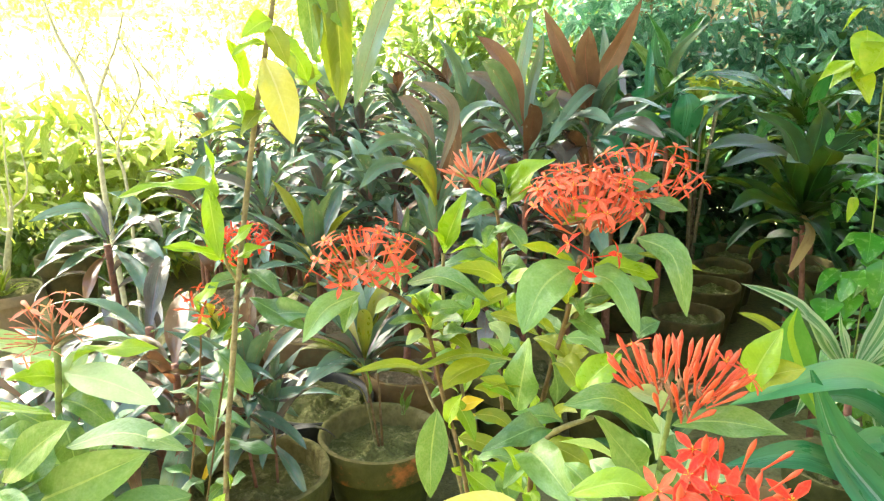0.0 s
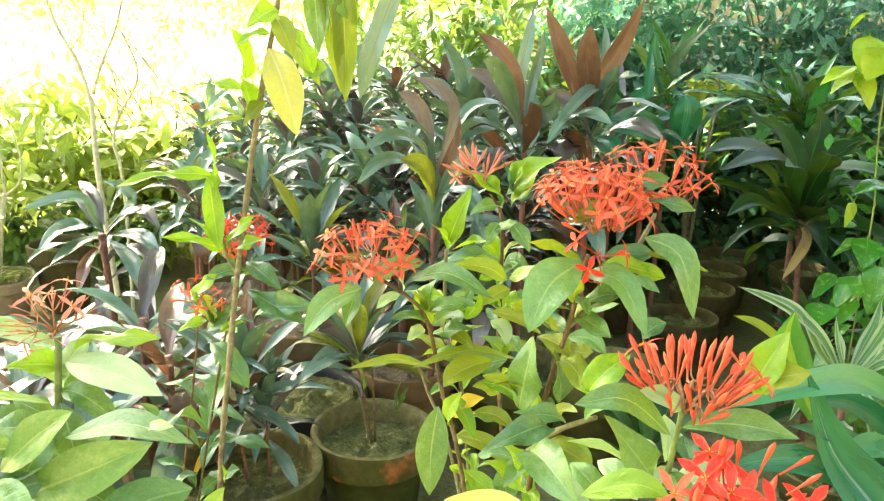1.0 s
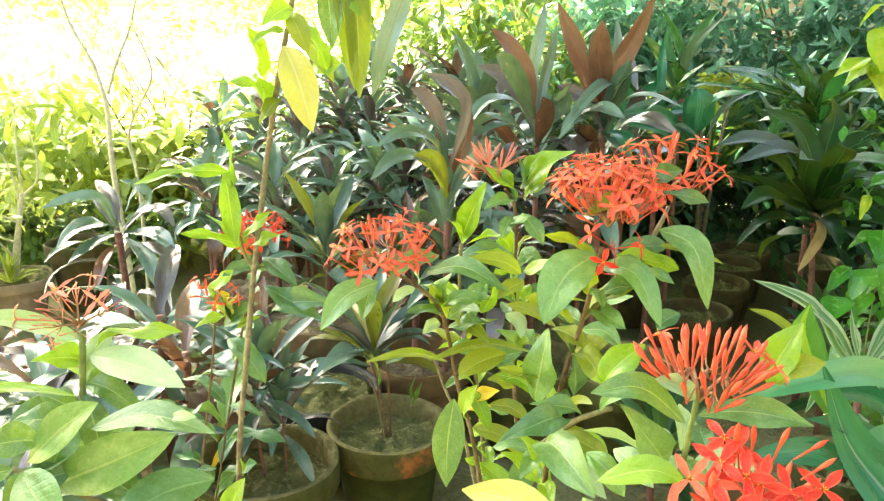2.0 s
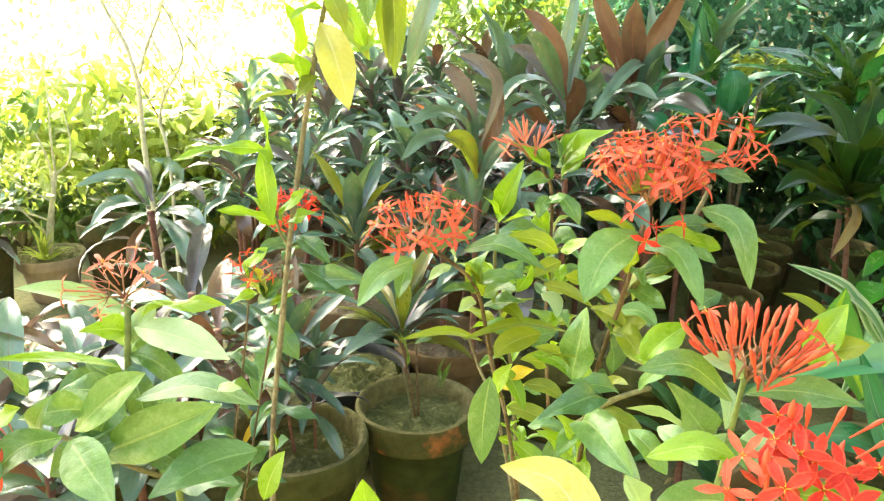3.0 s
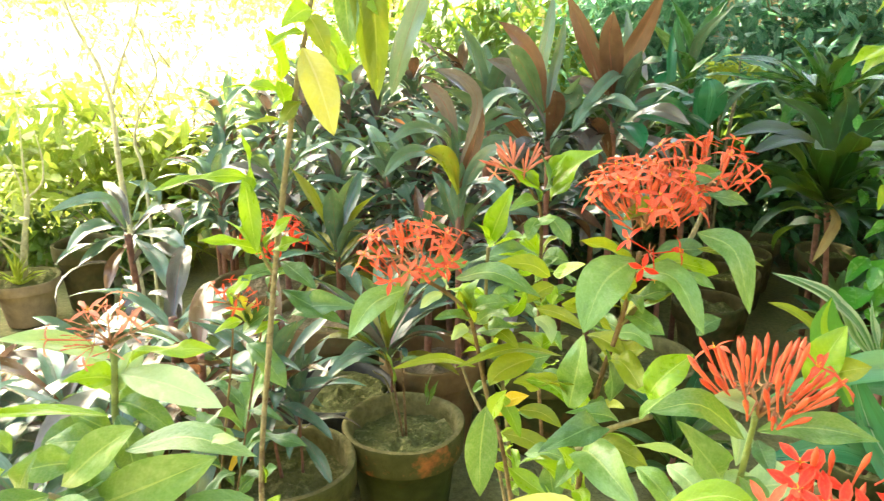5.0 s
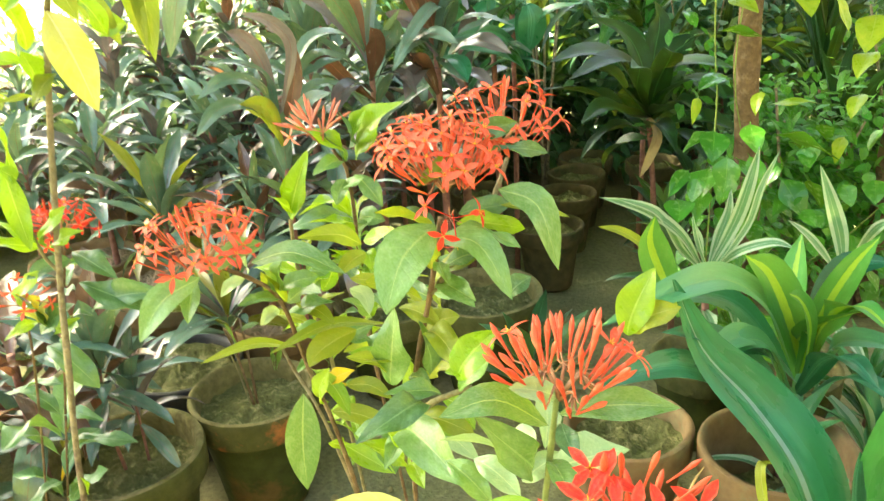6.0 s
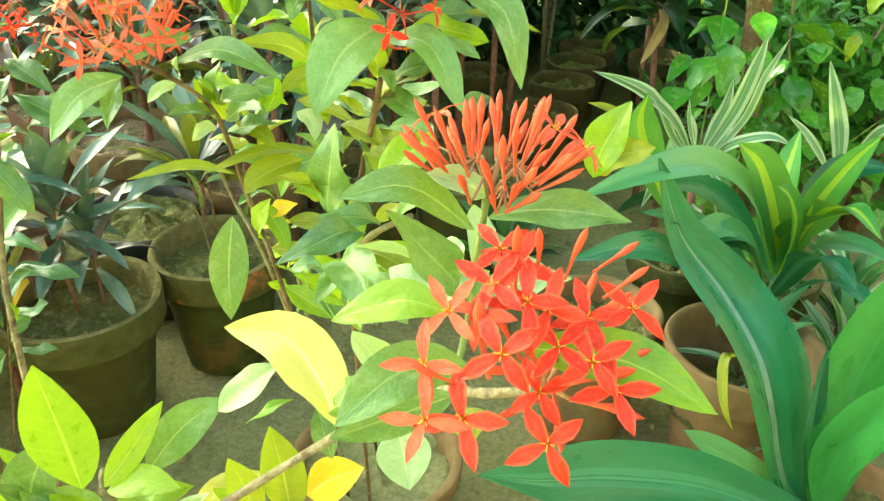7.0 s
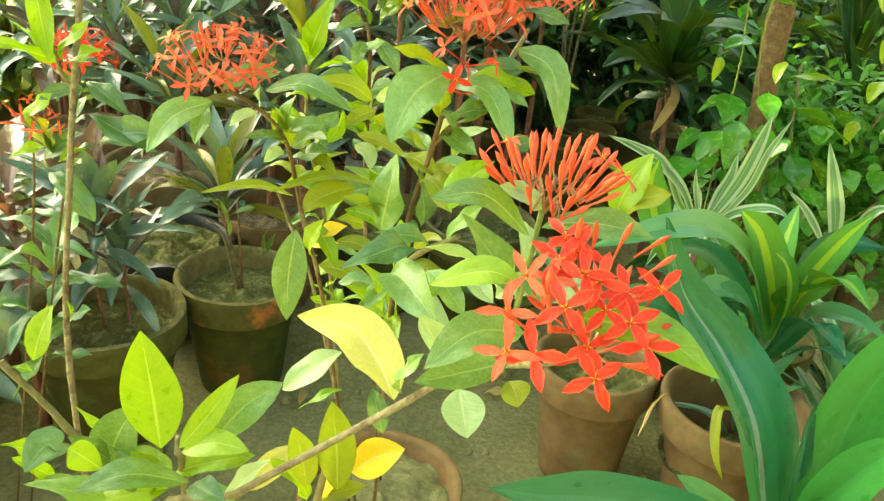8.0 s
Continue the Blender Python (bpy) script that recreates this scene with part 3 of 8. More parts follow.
def flower_head(plant, base, axis, radius, count, opened=0.5, key="red", wide=75, size=None, flat=0.8, upright=0.0):
    """A rounded head of flowers and buds on a branching stalk. base: where the stalk forks; radius: from there to the outer flowers."""
    base, axis = Vector(base), Vector(axis).normalized()
    a = axis.orthogonal().normalized()
    b = axis.cross(a)
    origin = Vector(plant["origin"])
    forks, verts, faces = [], [], []
    size = size or radius * 0.62
    for k in range(9):
        w, tilt = k * 2.4 + rnd(-0.3, 0.3), radians(8 + (wide - 12) * math.sqrt(k / 8.5))
        d = (axis * math.cos(tilt) + (a * math.cos(w) + b * math.sin(w)) * math.sin(tilt)).normalized()
        end = base + d * radius * rnd(0.34, 0.46)
        v, f = tube([base - origin, base + d * radius * 0.2 + axis * radius * 0.03 - origin, end - origin], [radius * 0.026, radius * 0.02, radius * 0.016], 5)
        faces += [tuple(i + len(verts) for i in q) for q in f]
        verts += v
        forks.append((end, d))
    flowers = []
    for i in range(count):
        w, tilt = i * 2.39996, radians(wide) * math.sqrt((i + 0.5) / count)
        d = (axis * math.cos(tilt) * flat + (a * math.cos(w) + b * math.sin(w)) * math.sin(tilt) + Vector((rnd(-1, 1), rnd(-1, 1), rnd(-1, 1))) * 0.10).normalized()
        end = base + d * radius * rnd(0.85, 1.1)
        near = min(forks, key=lambda q: (q[0] - end).length)[0]
        s = size * rnd(0.8, 1.15)
        way = (end - near).normalized().lerp(axis + Vector((rnd(-0.15, 0.15), rnd(-0.15, 0.15), 0)), upright).normalized()
        unfolded = rnd(0, 1) < opened
        if upright:
            s = min(s, 0.024)
            foot = end - way * s
        else:
            foot = near + (end - way * s - near) * 0.6
            if unfolded and s > 0.021:
                foot, s = end - (end - foot).normalized() * 0.021, 0.021
        v, f = tube([near - origin, near.lerp(foot, 0.6) - axis * radius * 0.02 - origin, foot + (end - foot).normalized() * 0.001 - origin], [radius * 0.013, radius * 0.011, radius * 0.010], 4)
        faces += [tuple(k + len(verts) for k in q) for q in f]
        verts += v
        flowers.append((foot, end - foot, s, unfolded))
    head = part("flower_head", mesh_of("flower_stalk", verts, faces, TWIG_RED), plant, None)
    for foot, way, s, unfolded in flowers:
        bloom(head, foot - origin, way, s, key, unfolded)
    return head


def leaf_pairs(plant, low, high, count, length, width, materials):
    """Opposite leaves, each pair turned against the next, up a stem from low to high."""
    low, high = Vector(low), Vector(high)
    start = rnd(0, 6)
    for i in range(count):
        p = low + (high - low) * ((i + rnd(0.2, 0.6)) / count)
        for side in (0, math.pi):
            d = toward_dir(start + i * math.pi / 2 + side + rnd(-0.35, 0.35), radians(rnd(-15, 45)))
            size = length * rnd(0.6, 1.15)
            leaf(plant, p + d * 0.004, p + d * size, width * rnd(0.75, 1.1) * size / length, rnd(-25, 25), RNG.choice(materials))


def lathe(profile, around, material, name, wobble=0.0, uneven=0, closed=True):
    verts, faces = [], []
    for i, (r, z) in enumerate(profile):
        for k in range(around):
            a = 2 * math.pi * k / around
            q = r * (1 + wobble * math.sin(a * 2 + uneven) + wobble * 0.6 * math.sin(a * 5 + z * 20 + uneven))
            verts.append((q * math.cos(a), q * math.sin(a), z + wobble * 0.12 * math.sin(a * 3 + uneven)))
    for i in range(len(profile) - 1):
        for k in range(around):
            q, s = i * around + k, i * around + (k + 1) % around
            faces.append((q, s, s + around, q + around))
    if closed:
        faces.append(tuple(reversed(range(around))))
    return mesh_of(name, verts, faces, material)


def pot(x, y, radius=0.135, height=0.25, material=None, label="weathered clay flower pot full of dusty soil", z=0.0, tilt=0.0, soil=0.82, group="clay pots on the ground", band=0.24, rim=None, earth=None):
    """A thrown clay pot with a rim band, a wall of its own thickness, and soil in it."""
    material = material or CLAY
    ob = thing("flower_pot", label, "flower pot", (x, y, z), group)
    ob.rotation_euler = (radians(tilt), radians(tilt * 0.5), rnd(0, 6.3))
    r, h, t = radius, height, radius * 0.085
    uneven = rnd(0, 6)
    profile = [(r * 0.64, 0.0), (r * 0.66, h * 0.03), (r * 0.80, h * (0.62 - band / 4)), (r * 0.87, h * (0.97 - band)), (r * 0.90, h * (0.985 - band)), (r * 0.965, h * (1.0 - band)),
               (r * 0.985, h * (1.03 - band)), (r * 0.99, h * 0.93), (r * 1.0, h * 0.965), (r * 0.985, h * 0.99), (r - t * 0.6, h), (r - t * 1.3, h * 0.985), (r - t * 1.6, h * 0.93), (r * 0.82, h * 0.62), (r * 0.74, h * 0.5)]
    part("pot_body", lathe(profile[:6], 40, material, "pot_body", 0.012, uneven), ob)
    band_clay = rim or (CLAY_RED if material == CLAY_RED else material if material in (BLACK_POT, CLAY_SHADED) else CLAY_RIM)
    part("rim", lathe(profile[5:10], 40, band_clay, "rim", 0.012, uneven, closed=False), ob)
    part("lip", lathe(profile[9:], 40, band_clay if material in (BLACK_POT, CLAY_SHADED, CLAY_RED) else CLAY_LIP, "lip", 0.012, uneven, closed=False), ob, None, "worn lip, pale where its lit edge is painted")
    rows, verts, faces = 9, [(0, 0, h * (soil + 0.03))], []
    for i in range(1, rows + 1):
        for k in range(36):
            a, q = 2 * math.pi * k / 36, r * 0.865 * i / rows
            v = Vector((q * math.cos(a), q * math.sin(a), 0))
            v.z = h * soil + 0.018 * noise.noise(v * 30 + Vector((x * 9, y * 7, 0))) + 0.011 * noise.noise(v * 75 + Vector((x, y, 3))) + (0.006 if i < 3 else 0)
            verts.append(v)
    for k in range(36):
        faces.append((0, 1 + k, 1 + (k + 1) % 36))
    for i in range(rows - 1):
        for k in range(36):
            q, s = 1 + i * 36 + k, 1 + i * 36 + (k + 1) % 36
            faces.append((q, q + 36, s + 36, s))
    part("soil", mesh_of("soil", verts, faces, earth or SOIL), ob, None, "dry dusty grey-brown soil")
    return ob


def cordyline(x, y, ground, top, count, length, width, materials, lean=(0, 0), rise=(82, -5), label="dark glossy cordyline with long pointed leaves", group="cordylines of the nursery rows", stalk=0.008, arch=(0.15, 0.45)):
    ob = thing("cordyline", label, "plant", (x, y, ground), group)
    crown = Vector((x + lean[0], y + lean[1], top))
    stem(ob, [(x, y, ground), ((x * 2 + crown.x) / 3 + rnd(-0.01, 0.01), y + lean[1] * 0.4, (ground + top) / 2), crown], stalk * 1.2, stalk * 0.8, CORDYLINE_STALK, steps=4)
    rosette(ob, crown, count, length, width, materials, rise, fold=0.4, spread=max(0.05, (top - ground) * 0.3), arch=arch, start=rnd(0, 360))
    return ob


CORDYLINE_STALK = plain_material("cordyline_stalk", (0.18, 0.08, 0.06), (0.26, 0.14, 0.10), 50, 0.7, 0.5)


def leaf_cloud(name, material, centre, size, count, length, width, droop=0.3, flat=0.0, seed=1, shell=0.35, shape="ellipse"):
    """Verts, faces, uvs of many small leaves about a centre, with gaps; six triangles each."""
    r = random.Random(seed)
    verts, faces, uvs = [], [], []
    clumps = [Vector((r.gauss(0, 0.45), r.gauss(0, 0.45), r.gauss(0, 0.45))) for _ in range(max(6, count // 45))]
    for i in range(count):
        c = r.choice(clumps)
        p = c + Vector((r.gauss(0, 0.16), r.gauss(0, 0.16), r.gauss(0, 0.16)))
        p = Vector((p.x * size[0], p.y * size[1], p.z * size[2])) + Vector(centre)
        yaw, pitch = r.uniform(0, 6.283), r.uniform(-0.9, 0.5) - droop
        d = toward_dir(yaw, pitch)
        side = Vector((math.cos(yaw), -math.sin(yaw), r.uniform(-0.7, 0.7))).normalized()
        up = side.cross(d)
        ln, w = length * r.uniform(0.6, 1.25), width * r.uniform(0.7, 1.2)
        b = len(verts)
        for s, q, h in ((0, 0.06, 0), (0.35, 0.5, 0.05), (0.7, 0.38, 0.03), (1.0, 0.02, -0.06)):
            for k in (-1, 1):
                verts.append(p + d * s * ln + side * k * q * w + up * h * ln)
                uvs.append((s, 0.5 + 0.5 * k))
        for k in range(3):
            q = b + 2 * k
            faces.append((q, q + 2, q + 3, q + 1))
    return verts, faces, uvs


def bush(x, y, height, size, count, length, width, material, label, seed, low=0.1, stems=5, name="shrub", category="shrub"):
    """Several stems from the ground and a loose crown of small leaves."""
    ob = thing(name, label, category, (x, y, 0))
    r = random.Random(seed)
    for k in range(stems):
        a = r.uniform(0, 6.3)
        out = Vector((math.cos(a) * size[0], math.sin(a) * size[1], 0)) * 0.6
        stem(ob, [(x + out.x * 0.05, y + out.y * 0.05, 0), (x + out.x * 0.4, y + out.y * 0.4, height * 0.45), (x + out.x, y + out.y, height * r.uniform(0.8, 1.0))], 0.009, 0.003, BARK_PALE, steps=3, sides=5)
    verts, faces, uvs = leaf_cloud("leaves", material, (0, 0, (low + height) / 2), (size[0], size[1], (height - low) / 2), count, length, width, seed=seed)
    crown = part("leaves", mesh_of("leaves", verts, faces, material, uvs), ob)
    crown["kind"] = "stuff"
    return ob


# ---- ground ----
def ground():
    verts, faces = [], []
    xs = [-400, -120, -40, -15, -7] + [-4 + 0.1 * i for i in range(81)] + [7, 15, 40, 120, 400]
    ys = [-60, -15, -4] + [-1 + 0.1 * i for i in range(71)] + [8, 12, 20, 40, 120, 500]
    for yy in ys:
        for xx in xs:
            near = abs(xx) < 4.5 and -1.5 < yy < 6.5
            verts.append((xx, yy, (0.010 * noise.noise(Vector((xx * 3, yy * 3, 0))) - 0.008) if near else -0.01))
    w = len(xs)
    for j in range(len(ys) - 1):
        for i in range(w - 1):
            q = j * w + i
            faces.append((q, q + 1, q + w + 1, q + w))
    return tagged(new("ground", mesh_of("ground", verts, faces, EARTH)), "dusty dry grey-brown earth of the nursery", "ground", kind="structure")


ground()


def yard():
    """The open, dry, sunlit ground beyond the rows, with an uneven edge."""
    edge = [(-60, 3.9), (-3.6, 4.0), (-2.9, 4.15), (-2.2, 4.1), (-1.6, 4.25), (-1.0, 4.2), (-0.5, 4.6), (-0.3, 5.4), (-0.1, 7.2), (0.0, 60)]
    verts = [(x, y, 0.006) for x, y in edge] + [(-60, 60, 0.006)]
    faces = [(i, i + 1, len(edge)) for i in range(len(edge) - 1)]
    return tagged(new("pavement", mesh_of("pavement", verts, faces, SAND)), "pale dry sandy yard in full sun", "ground", kind="structure")


yard()


# ---- ixora plants ----

tall_ixora = thing("ixora", "tall ixora with large orange-red flower heads", "plant", (0.13, 1.03, 0.1), "flowering ixora plants")
stem(tall_ixora, [(0.13, 1.03, 0.095), (0.105, 0.730, 0.669), (0.111, 0.700, 0.772), (0.122, 0.680, 0.839), (0.131, 0.670, 0.898)], 0.0025, 0.0018, BARK)
stem(tall_ixora, [(0.122, 0.680, 0.839), (0.156, 0.690, 0.871), (0.180, 0.710, 0.901), (0.195, 0.740, 0.911)], 0.0024, 0.0016, TWIG, "branch")
flower_head(tall_ixora, (0.137, 0.685, 0.910), (-0.02, -0.1, 1), 0.051, 76, 0.55, "orange", 60, size=0.023, flat=1.0, upright=0.32)
flower_head(tall_ixora, (0.192, 0.750, 0.916), (0.06, -0.1, 1), 0.052, 34, 0.6, "orange", 56, size=0.024, upright=0.4)
flower_head(tall_ixora, (0.136, 0.665, 0.899), (0, -0.9, 0.25), 0.022, 4, 1.0, "red", 60, size=0.022)
ribbon(tall_ixora, [(0.126, 0.665, 0.895), (0.101, 0.645, 0.883), (0.085, 0.620, 0.858)], 0.035, IXORA, "ixora", face=(-0.25, -0.85, 0.45), fold=0.35)
ribbon(tall_ixora, [(0.127, 0.665, 0.886), (0.149, 0.640, 0.888), (0.165, 0.620, 0.856)], 0.026, IXORA, "ixora", face=(0.2, -0.6, 0.8), fold=0.35)
ribbon(tall_ixora, [(0.173, 0.680, 0.909), (0.196, 0.665, 0.899), (0.205, 0.650, 0.858)], 0.026, IXORA, "ixora", face=(0.3, -0.8, 0.5), fold=0.35)
ribbon(tall_ixora, [(0.177, 0.690, 0.894), (0.198, 0.680, 0.893), (0.223, 0.680, 0.883)], 0.011, IXORA_OLIVE, "ixora", face=(0, -0.5, 0.85), fold=0.35)
leaf(tall_ixora, (0.143, 0.680, 0.888), (0.191, 0.680, 0.878), 0.018, 37, IXORA_BRIGHT)
leaf(tall_ixora, (0.147, 0.690, 0.891), (0.187, 0.700, 0.890), 0.017, 29)
leaf(tall_ixora, (0.161, 0.700, 0.941), (0.190, 0.690, 0.951), 0.016, 64, IXORA_DARK)
leaf(tall_ixora, (0.164, 0.700, 0.924), (0.215, 0.700, 0.924), 0.009, 23)
leaf(tall_ixora, (0.130, 0.690, 0.885), (0.106, 0.700, 0.895), 0.015, -27)
leaf(tall_ixora, (0.127, 0.690, 0.844), (0.150, 0.660, 0.838), 0.019, 34)
leaf(tall_ixora, (0.124, 0.690, 0.830), (0.096, 0.720, 0.832), 0.018, -30)
leaf(tall_ixora, (0.119, 0.700, 0.802), (0.142, 0.680, 0.818), 0.018, 40, IXORA_OLIVE)
leaf(tall_ixora, (0.145, 0.690, 0.924), (0.116, 0.660, 0.924), 0.018, -33, IXORA_OLIVE)
leaf(tall_ixora, (0.090, 0.700, 0.758), (0.097, 0.690, 0.826), 0.030, 115, fold=0.2)
leaf(tall_ixora, (0.119, 0.690, 0.768), (0.112, 0.680, 0.819), 0.022, -104, IXORA_DARK, fold=0.5)
leaf(tall_ixora, (0.101, 0.700, 0.821), (0.129, 0.680, 0.811), 0.015, 29, IXORA_OLIVE)
leaf(tall_ixora, (0.092, 0.710, 0.757), (0.059, 0.700, 0.787), 0.018, -32, IXORA_OLIVE)
leaf(tall_ixora, (0.104, 0.700, 0.762), (0.119, 0.690, 0.760), 0.014, 29)
stem(tall_ixora, [(0.100, 0.720, 0.706), (0.118, 0.680, 0.750), (0.139, 0.640, 0.784)], 0.003, 0.0018, TWIG, "branch")
leaf(tall_ixora, (0.110, 0.670, 0.757), (0.057, 0.620, 0.767), 0.024, -33, IXORA_DARK, fold=0.5)
leaf(tall_ixora, (0.123, 0.670, 0.763), (0.081, 0.660, 0.776), 0.017, -33, arch=0.15)
leaf(tall_ixora, (0.096, 0.680, 0.728), (0.124, 0.600, 0.735), 0.033, 27)
leaf(tall_ixora, (0.109, 0.690, 0.732), (0.145, 0.660, 0.729), 0.020, 27, IXORA_OLIVE)
leaf(tall_ixora, (0.099, 0.700, 0.694), (0.073, 0.700, 0.731), 0.019, -37, IXORA_BRIGHT)
leaf(tall_ixora, (0.131, 0.640, 0.782), (0.150, 0.620, 0.817), 0.012, 50)
leaf(tall_ixora, (0.098, 0.720, 0.692), (0.131, 0.720, 0.714), 0.023, 30)
leaf(tall_ixora, (0.096, 0.720, 0.670), (0.063, 0.700, 0.710), 0.023, -53, IXORA_BRIGHT)
leaf(tall_ixora, (0.101, 0.740, 0.651), (0.119, 0.730, 0.692), 0.020, 47, IXORA_BRIGHT)

mid_ixora = thing("ixora", "ixora with a red flower head and some yellowing leaves", "plant", (0.1, 1.06, 0.1), "flowering ixora plants")
stem(mid_ixora, [(0.10, 1.06, 0.095), (0.052, 0.830, 0.591), (0.027, 0.820, 0.712), (0.013, 0.800, 0.791), (-0.006, 0.770, 0.829), (-0.039, 0.750, 0.857)], 0.0024, 0.0015, BARK)
stem(mid_ixora, [(0.11, 1.08, 0.095), (0.043, 0.850, 0.598), (0.013, 0.840, 0.701), (0.003, 0.840, 0.732)], 0.002, 0.0014, BARK_PALE)
flower_head(mid_ixora, (-0.033, 0.750, 0.855), (0.03, -0.1, 1), 0.047, 48, 0.6, "orange", 70, size=0.023, upright=0.4)
ribbon(mid_ixora, [(0.024, 0.720, 0.749), (0.019, 0.705, 0.717), (0.018, 0.690, 0.683)], 0.029, IXORA, "ixora", face=(0.1, -0.95, 0.2), fold=0.35)
ribbon(mid_ixora, [(0.100, 0.820, 0.747), (0.050, 0.800, 0.764), (-0.001, 0.780, 0.755)], 0.015, IXORA_OLIVE, "ixora", face=(0, -0.3, 0.95), fold=0.35)
ribbon(mid_ixora, [(0.018, 0.830, 0.731), (-0.017, 0.820, 0.745), (-0.061, 0.800, 0.744)], 0.014, IXORA_OLIVE, "ixora", face=(0, -0.3, 0.95), fold=0.35)
ribbon(mid_ixora, [(0.000, 0.740, 0.854), (0.031, 0.725, 0.864), (0.067, 0.710, 0.848)], 0.022, IXORA, "ixora", face=(0, -0.5, 0.85), fold=0.35)
ribbon(mid_ixora, [(0.011, 0.740, 0.869), (-0.009, 0.725, 0.870), (-0.028, 0.710, 0.861)], 0.021, IXORA, "ixora", face=(0, -0.5, 0.85), fold=0.35)
ribbon(mid_ixora, [(-0.043, 0.770, 0.835), (-0.071, 0.755, 0.826), (-0.091, 0.745, 0.799)], 0.027, IXORA, "ixora", face=(-0.1, -0.7, 0.7), fold=0.35)
leaf(mid_ixora, (0.091, 0.840, 0.738), (0.033, 0.830, 0.722), 0.024, -31)
leaf(mid_ixora, (-0.049, 0.780, 0.831), (-0.057, 0.760, 0.802), 0.017, -17)
leaf(mid_ixora, (-0.012, 0.790, 0.822), (-0.032, 0.780, 0.812), 0.012, -37, IXORA_PALE)
leaf(mid_ixora, (-0.008, 0.790, 0.825), (-0.007, 0.780, 0.847), 0.011, 107, IXORA_PALE)
leaf(mid_ixora, (0.010, 0.800, 0.785), (-0.005, 0.780, 0.782), 0.013, -31, IXORA_PALE)
leaf(mid_ixora, (0.013, 0.800, 0.793), (-0.020, 0.780, 0.802), 0.015, -29, IXORA_DARK)
leaf(mid_ixora, (0.015, 0.800, 0.802), (0.046, 0.800, 0.810), 0.021, 35)
leaf(mid_ixora, (0.015, 0.800, 0.802), (0.021, 0.790, 0.838), 0.020, 87)
leaf(mid_ixora, (0.017, 0.810, 0.775), (0.057, 0.800, 0.785), 0.019, 28)
leaf(mid_ixora, (0.019, 0.820, 0.753), (0.052, 0.810, 0.740), 0.022, 24)
leaf(mid_ixora, (0.008, 0.800, 0.802), (0.003, 0.790, 0.827), 0.017, -86)
leaf(mid_ixora, (0.035, 0.820, 0.684), (0.067, 0.800, 0.716), 0.014, 34, IXORA_ORANGE)
leaf(mid_ixora, (0.041, 0.820, 0.675), (0.046, 0.800, 0.722), 0.019, 96, IXORA_BRIGHT)
leaf(mid_ixora, (0.043, 0.830, 0.644), (0.063, 0.820, 0.668), 0.015, 42, IXORA_BRIGHT)
leaf(mid_ixora, (-0.012, 0.760, 0.853), (-0.033, 0.780, 0.857), 0.015, -23)
leaf(mid_ixora, (0.052, 0.840, 0.598), (0.035, 0.820, 0.630), 0.014, -53, IXORA_BRIGHT)

young_ixora = thing("ixora", "slender ixora with bright young leaves and a bud cluster", "plant", (0.09, 1.1, 0.1), "flowering ixora plants")
stem(young_ixora, [(0.09, 1.10, 0.095), (0.053, 0.900, 0.630), (0.030, 0.860, 0.778), (0.029, 0.820, 0.855)], 0.0024, 0.0016, TWIG)
leaf(young_ixora, (0.030, 0.820, 0.856), (0.050, 0.800, 0.918), 0.021, 102, IXORA_BRIGHT)
leaf(young_ixora, (0.029, 0.820, 0.856), (0.015, 0.800, 0.885), 0.012, -63, IXORA_BRIGHT)
leaf(young_ixora, (0.031, 0.820, 0.855), (0.034, 0.840, 0.890), 0.014, 4, IXORA_BRIGHT)

budding_ixora = thing("ixora", "ixora with a cluster of dull orange buds and fresh leaves", "plant", (0.15, 1.14, 0.1), "flowering ixora plants")
stem(budding_ixora, [(0.15, 1.14, 0.095), (0.093, 0.960, 0.640), (0.089, 0.940, 0.747), (0.085, 0.900, 0.860), (0.073, 0.890, 0.892)], 0.0022, 0.0016, BARK)
flower_head(budding_ixora, (0.062, 0.890, 0.899), (-0.15, -0.1, 1), 0.04, 20, 0.05, "faded", 50, size=0.034)
leaf(budding_ixora, (0.082, 0.900, 0.875), (0.037, 0.880, 0.921), 0.019, -49, IXORA_BRIGHT)
leaf(budding_ixora, (0.096, 0.900, 0.890), (0.139, 0.880, 0.932), 0.032, 47, IXORA_BRIGHT)
leaf(budding_ixora, (0.088, 0.900, 0.890), (0.081, 0.880, 0.928), 0.022, -80)
leaf(budding_ixora, (0.082, 0.900, 0.878), (0.052, 0.880, 0.873), 0.019, -34)
leaf(budding_ixora, (0.091, 0.900, 0.863), (0.112, 0.880, 0.836), 0.019, 25)
leaf(budding_ixora, (0.085, 0.900, 0.877), (0.064, 0.880, 0.911), 0.018, -60)
leaf(budding_ixora, (0.082, 0.900, 0.860), (0.070, 0.880, 0.843), 0.017, -16)
leaf(budding_ixora, (0.093, 0.900, 0.878), (0.114, 0.880, 0.905), 0.022, 54, IXORA_BRIGHT)
leaf(budding_ixora, (0.089, 0.940, 0.806), (0.010, 0.920, 0.805), 0.021, -36, IXORA_DARK)
leaf(budding_ixora, (0.091, 0.940, 0.802), (0.117, 0.920, 0.807), 0.023, 37)
leaf(budding_ixora, (0.089, 0.940, 0.747), (0.060, 0.920, 0.777), 0.020, -49, IXORA_BRIGHT)
leaf(budding_ixora, (0.089, 0.940, 0.747), (0.114, 0.920, 0.767), 0.021, 44, IXORA_BRIGHT)
leaf(budding_ixora, (0.090, 0.940, 0.692), (0.066, 0.920, 0.728), 0.021, -53)
leaf(budding_ixora, (0.090, 0.940, 0.692), (0.112, 0.920, 0.722), 0.019, 49, IXORA_BRIGHT)
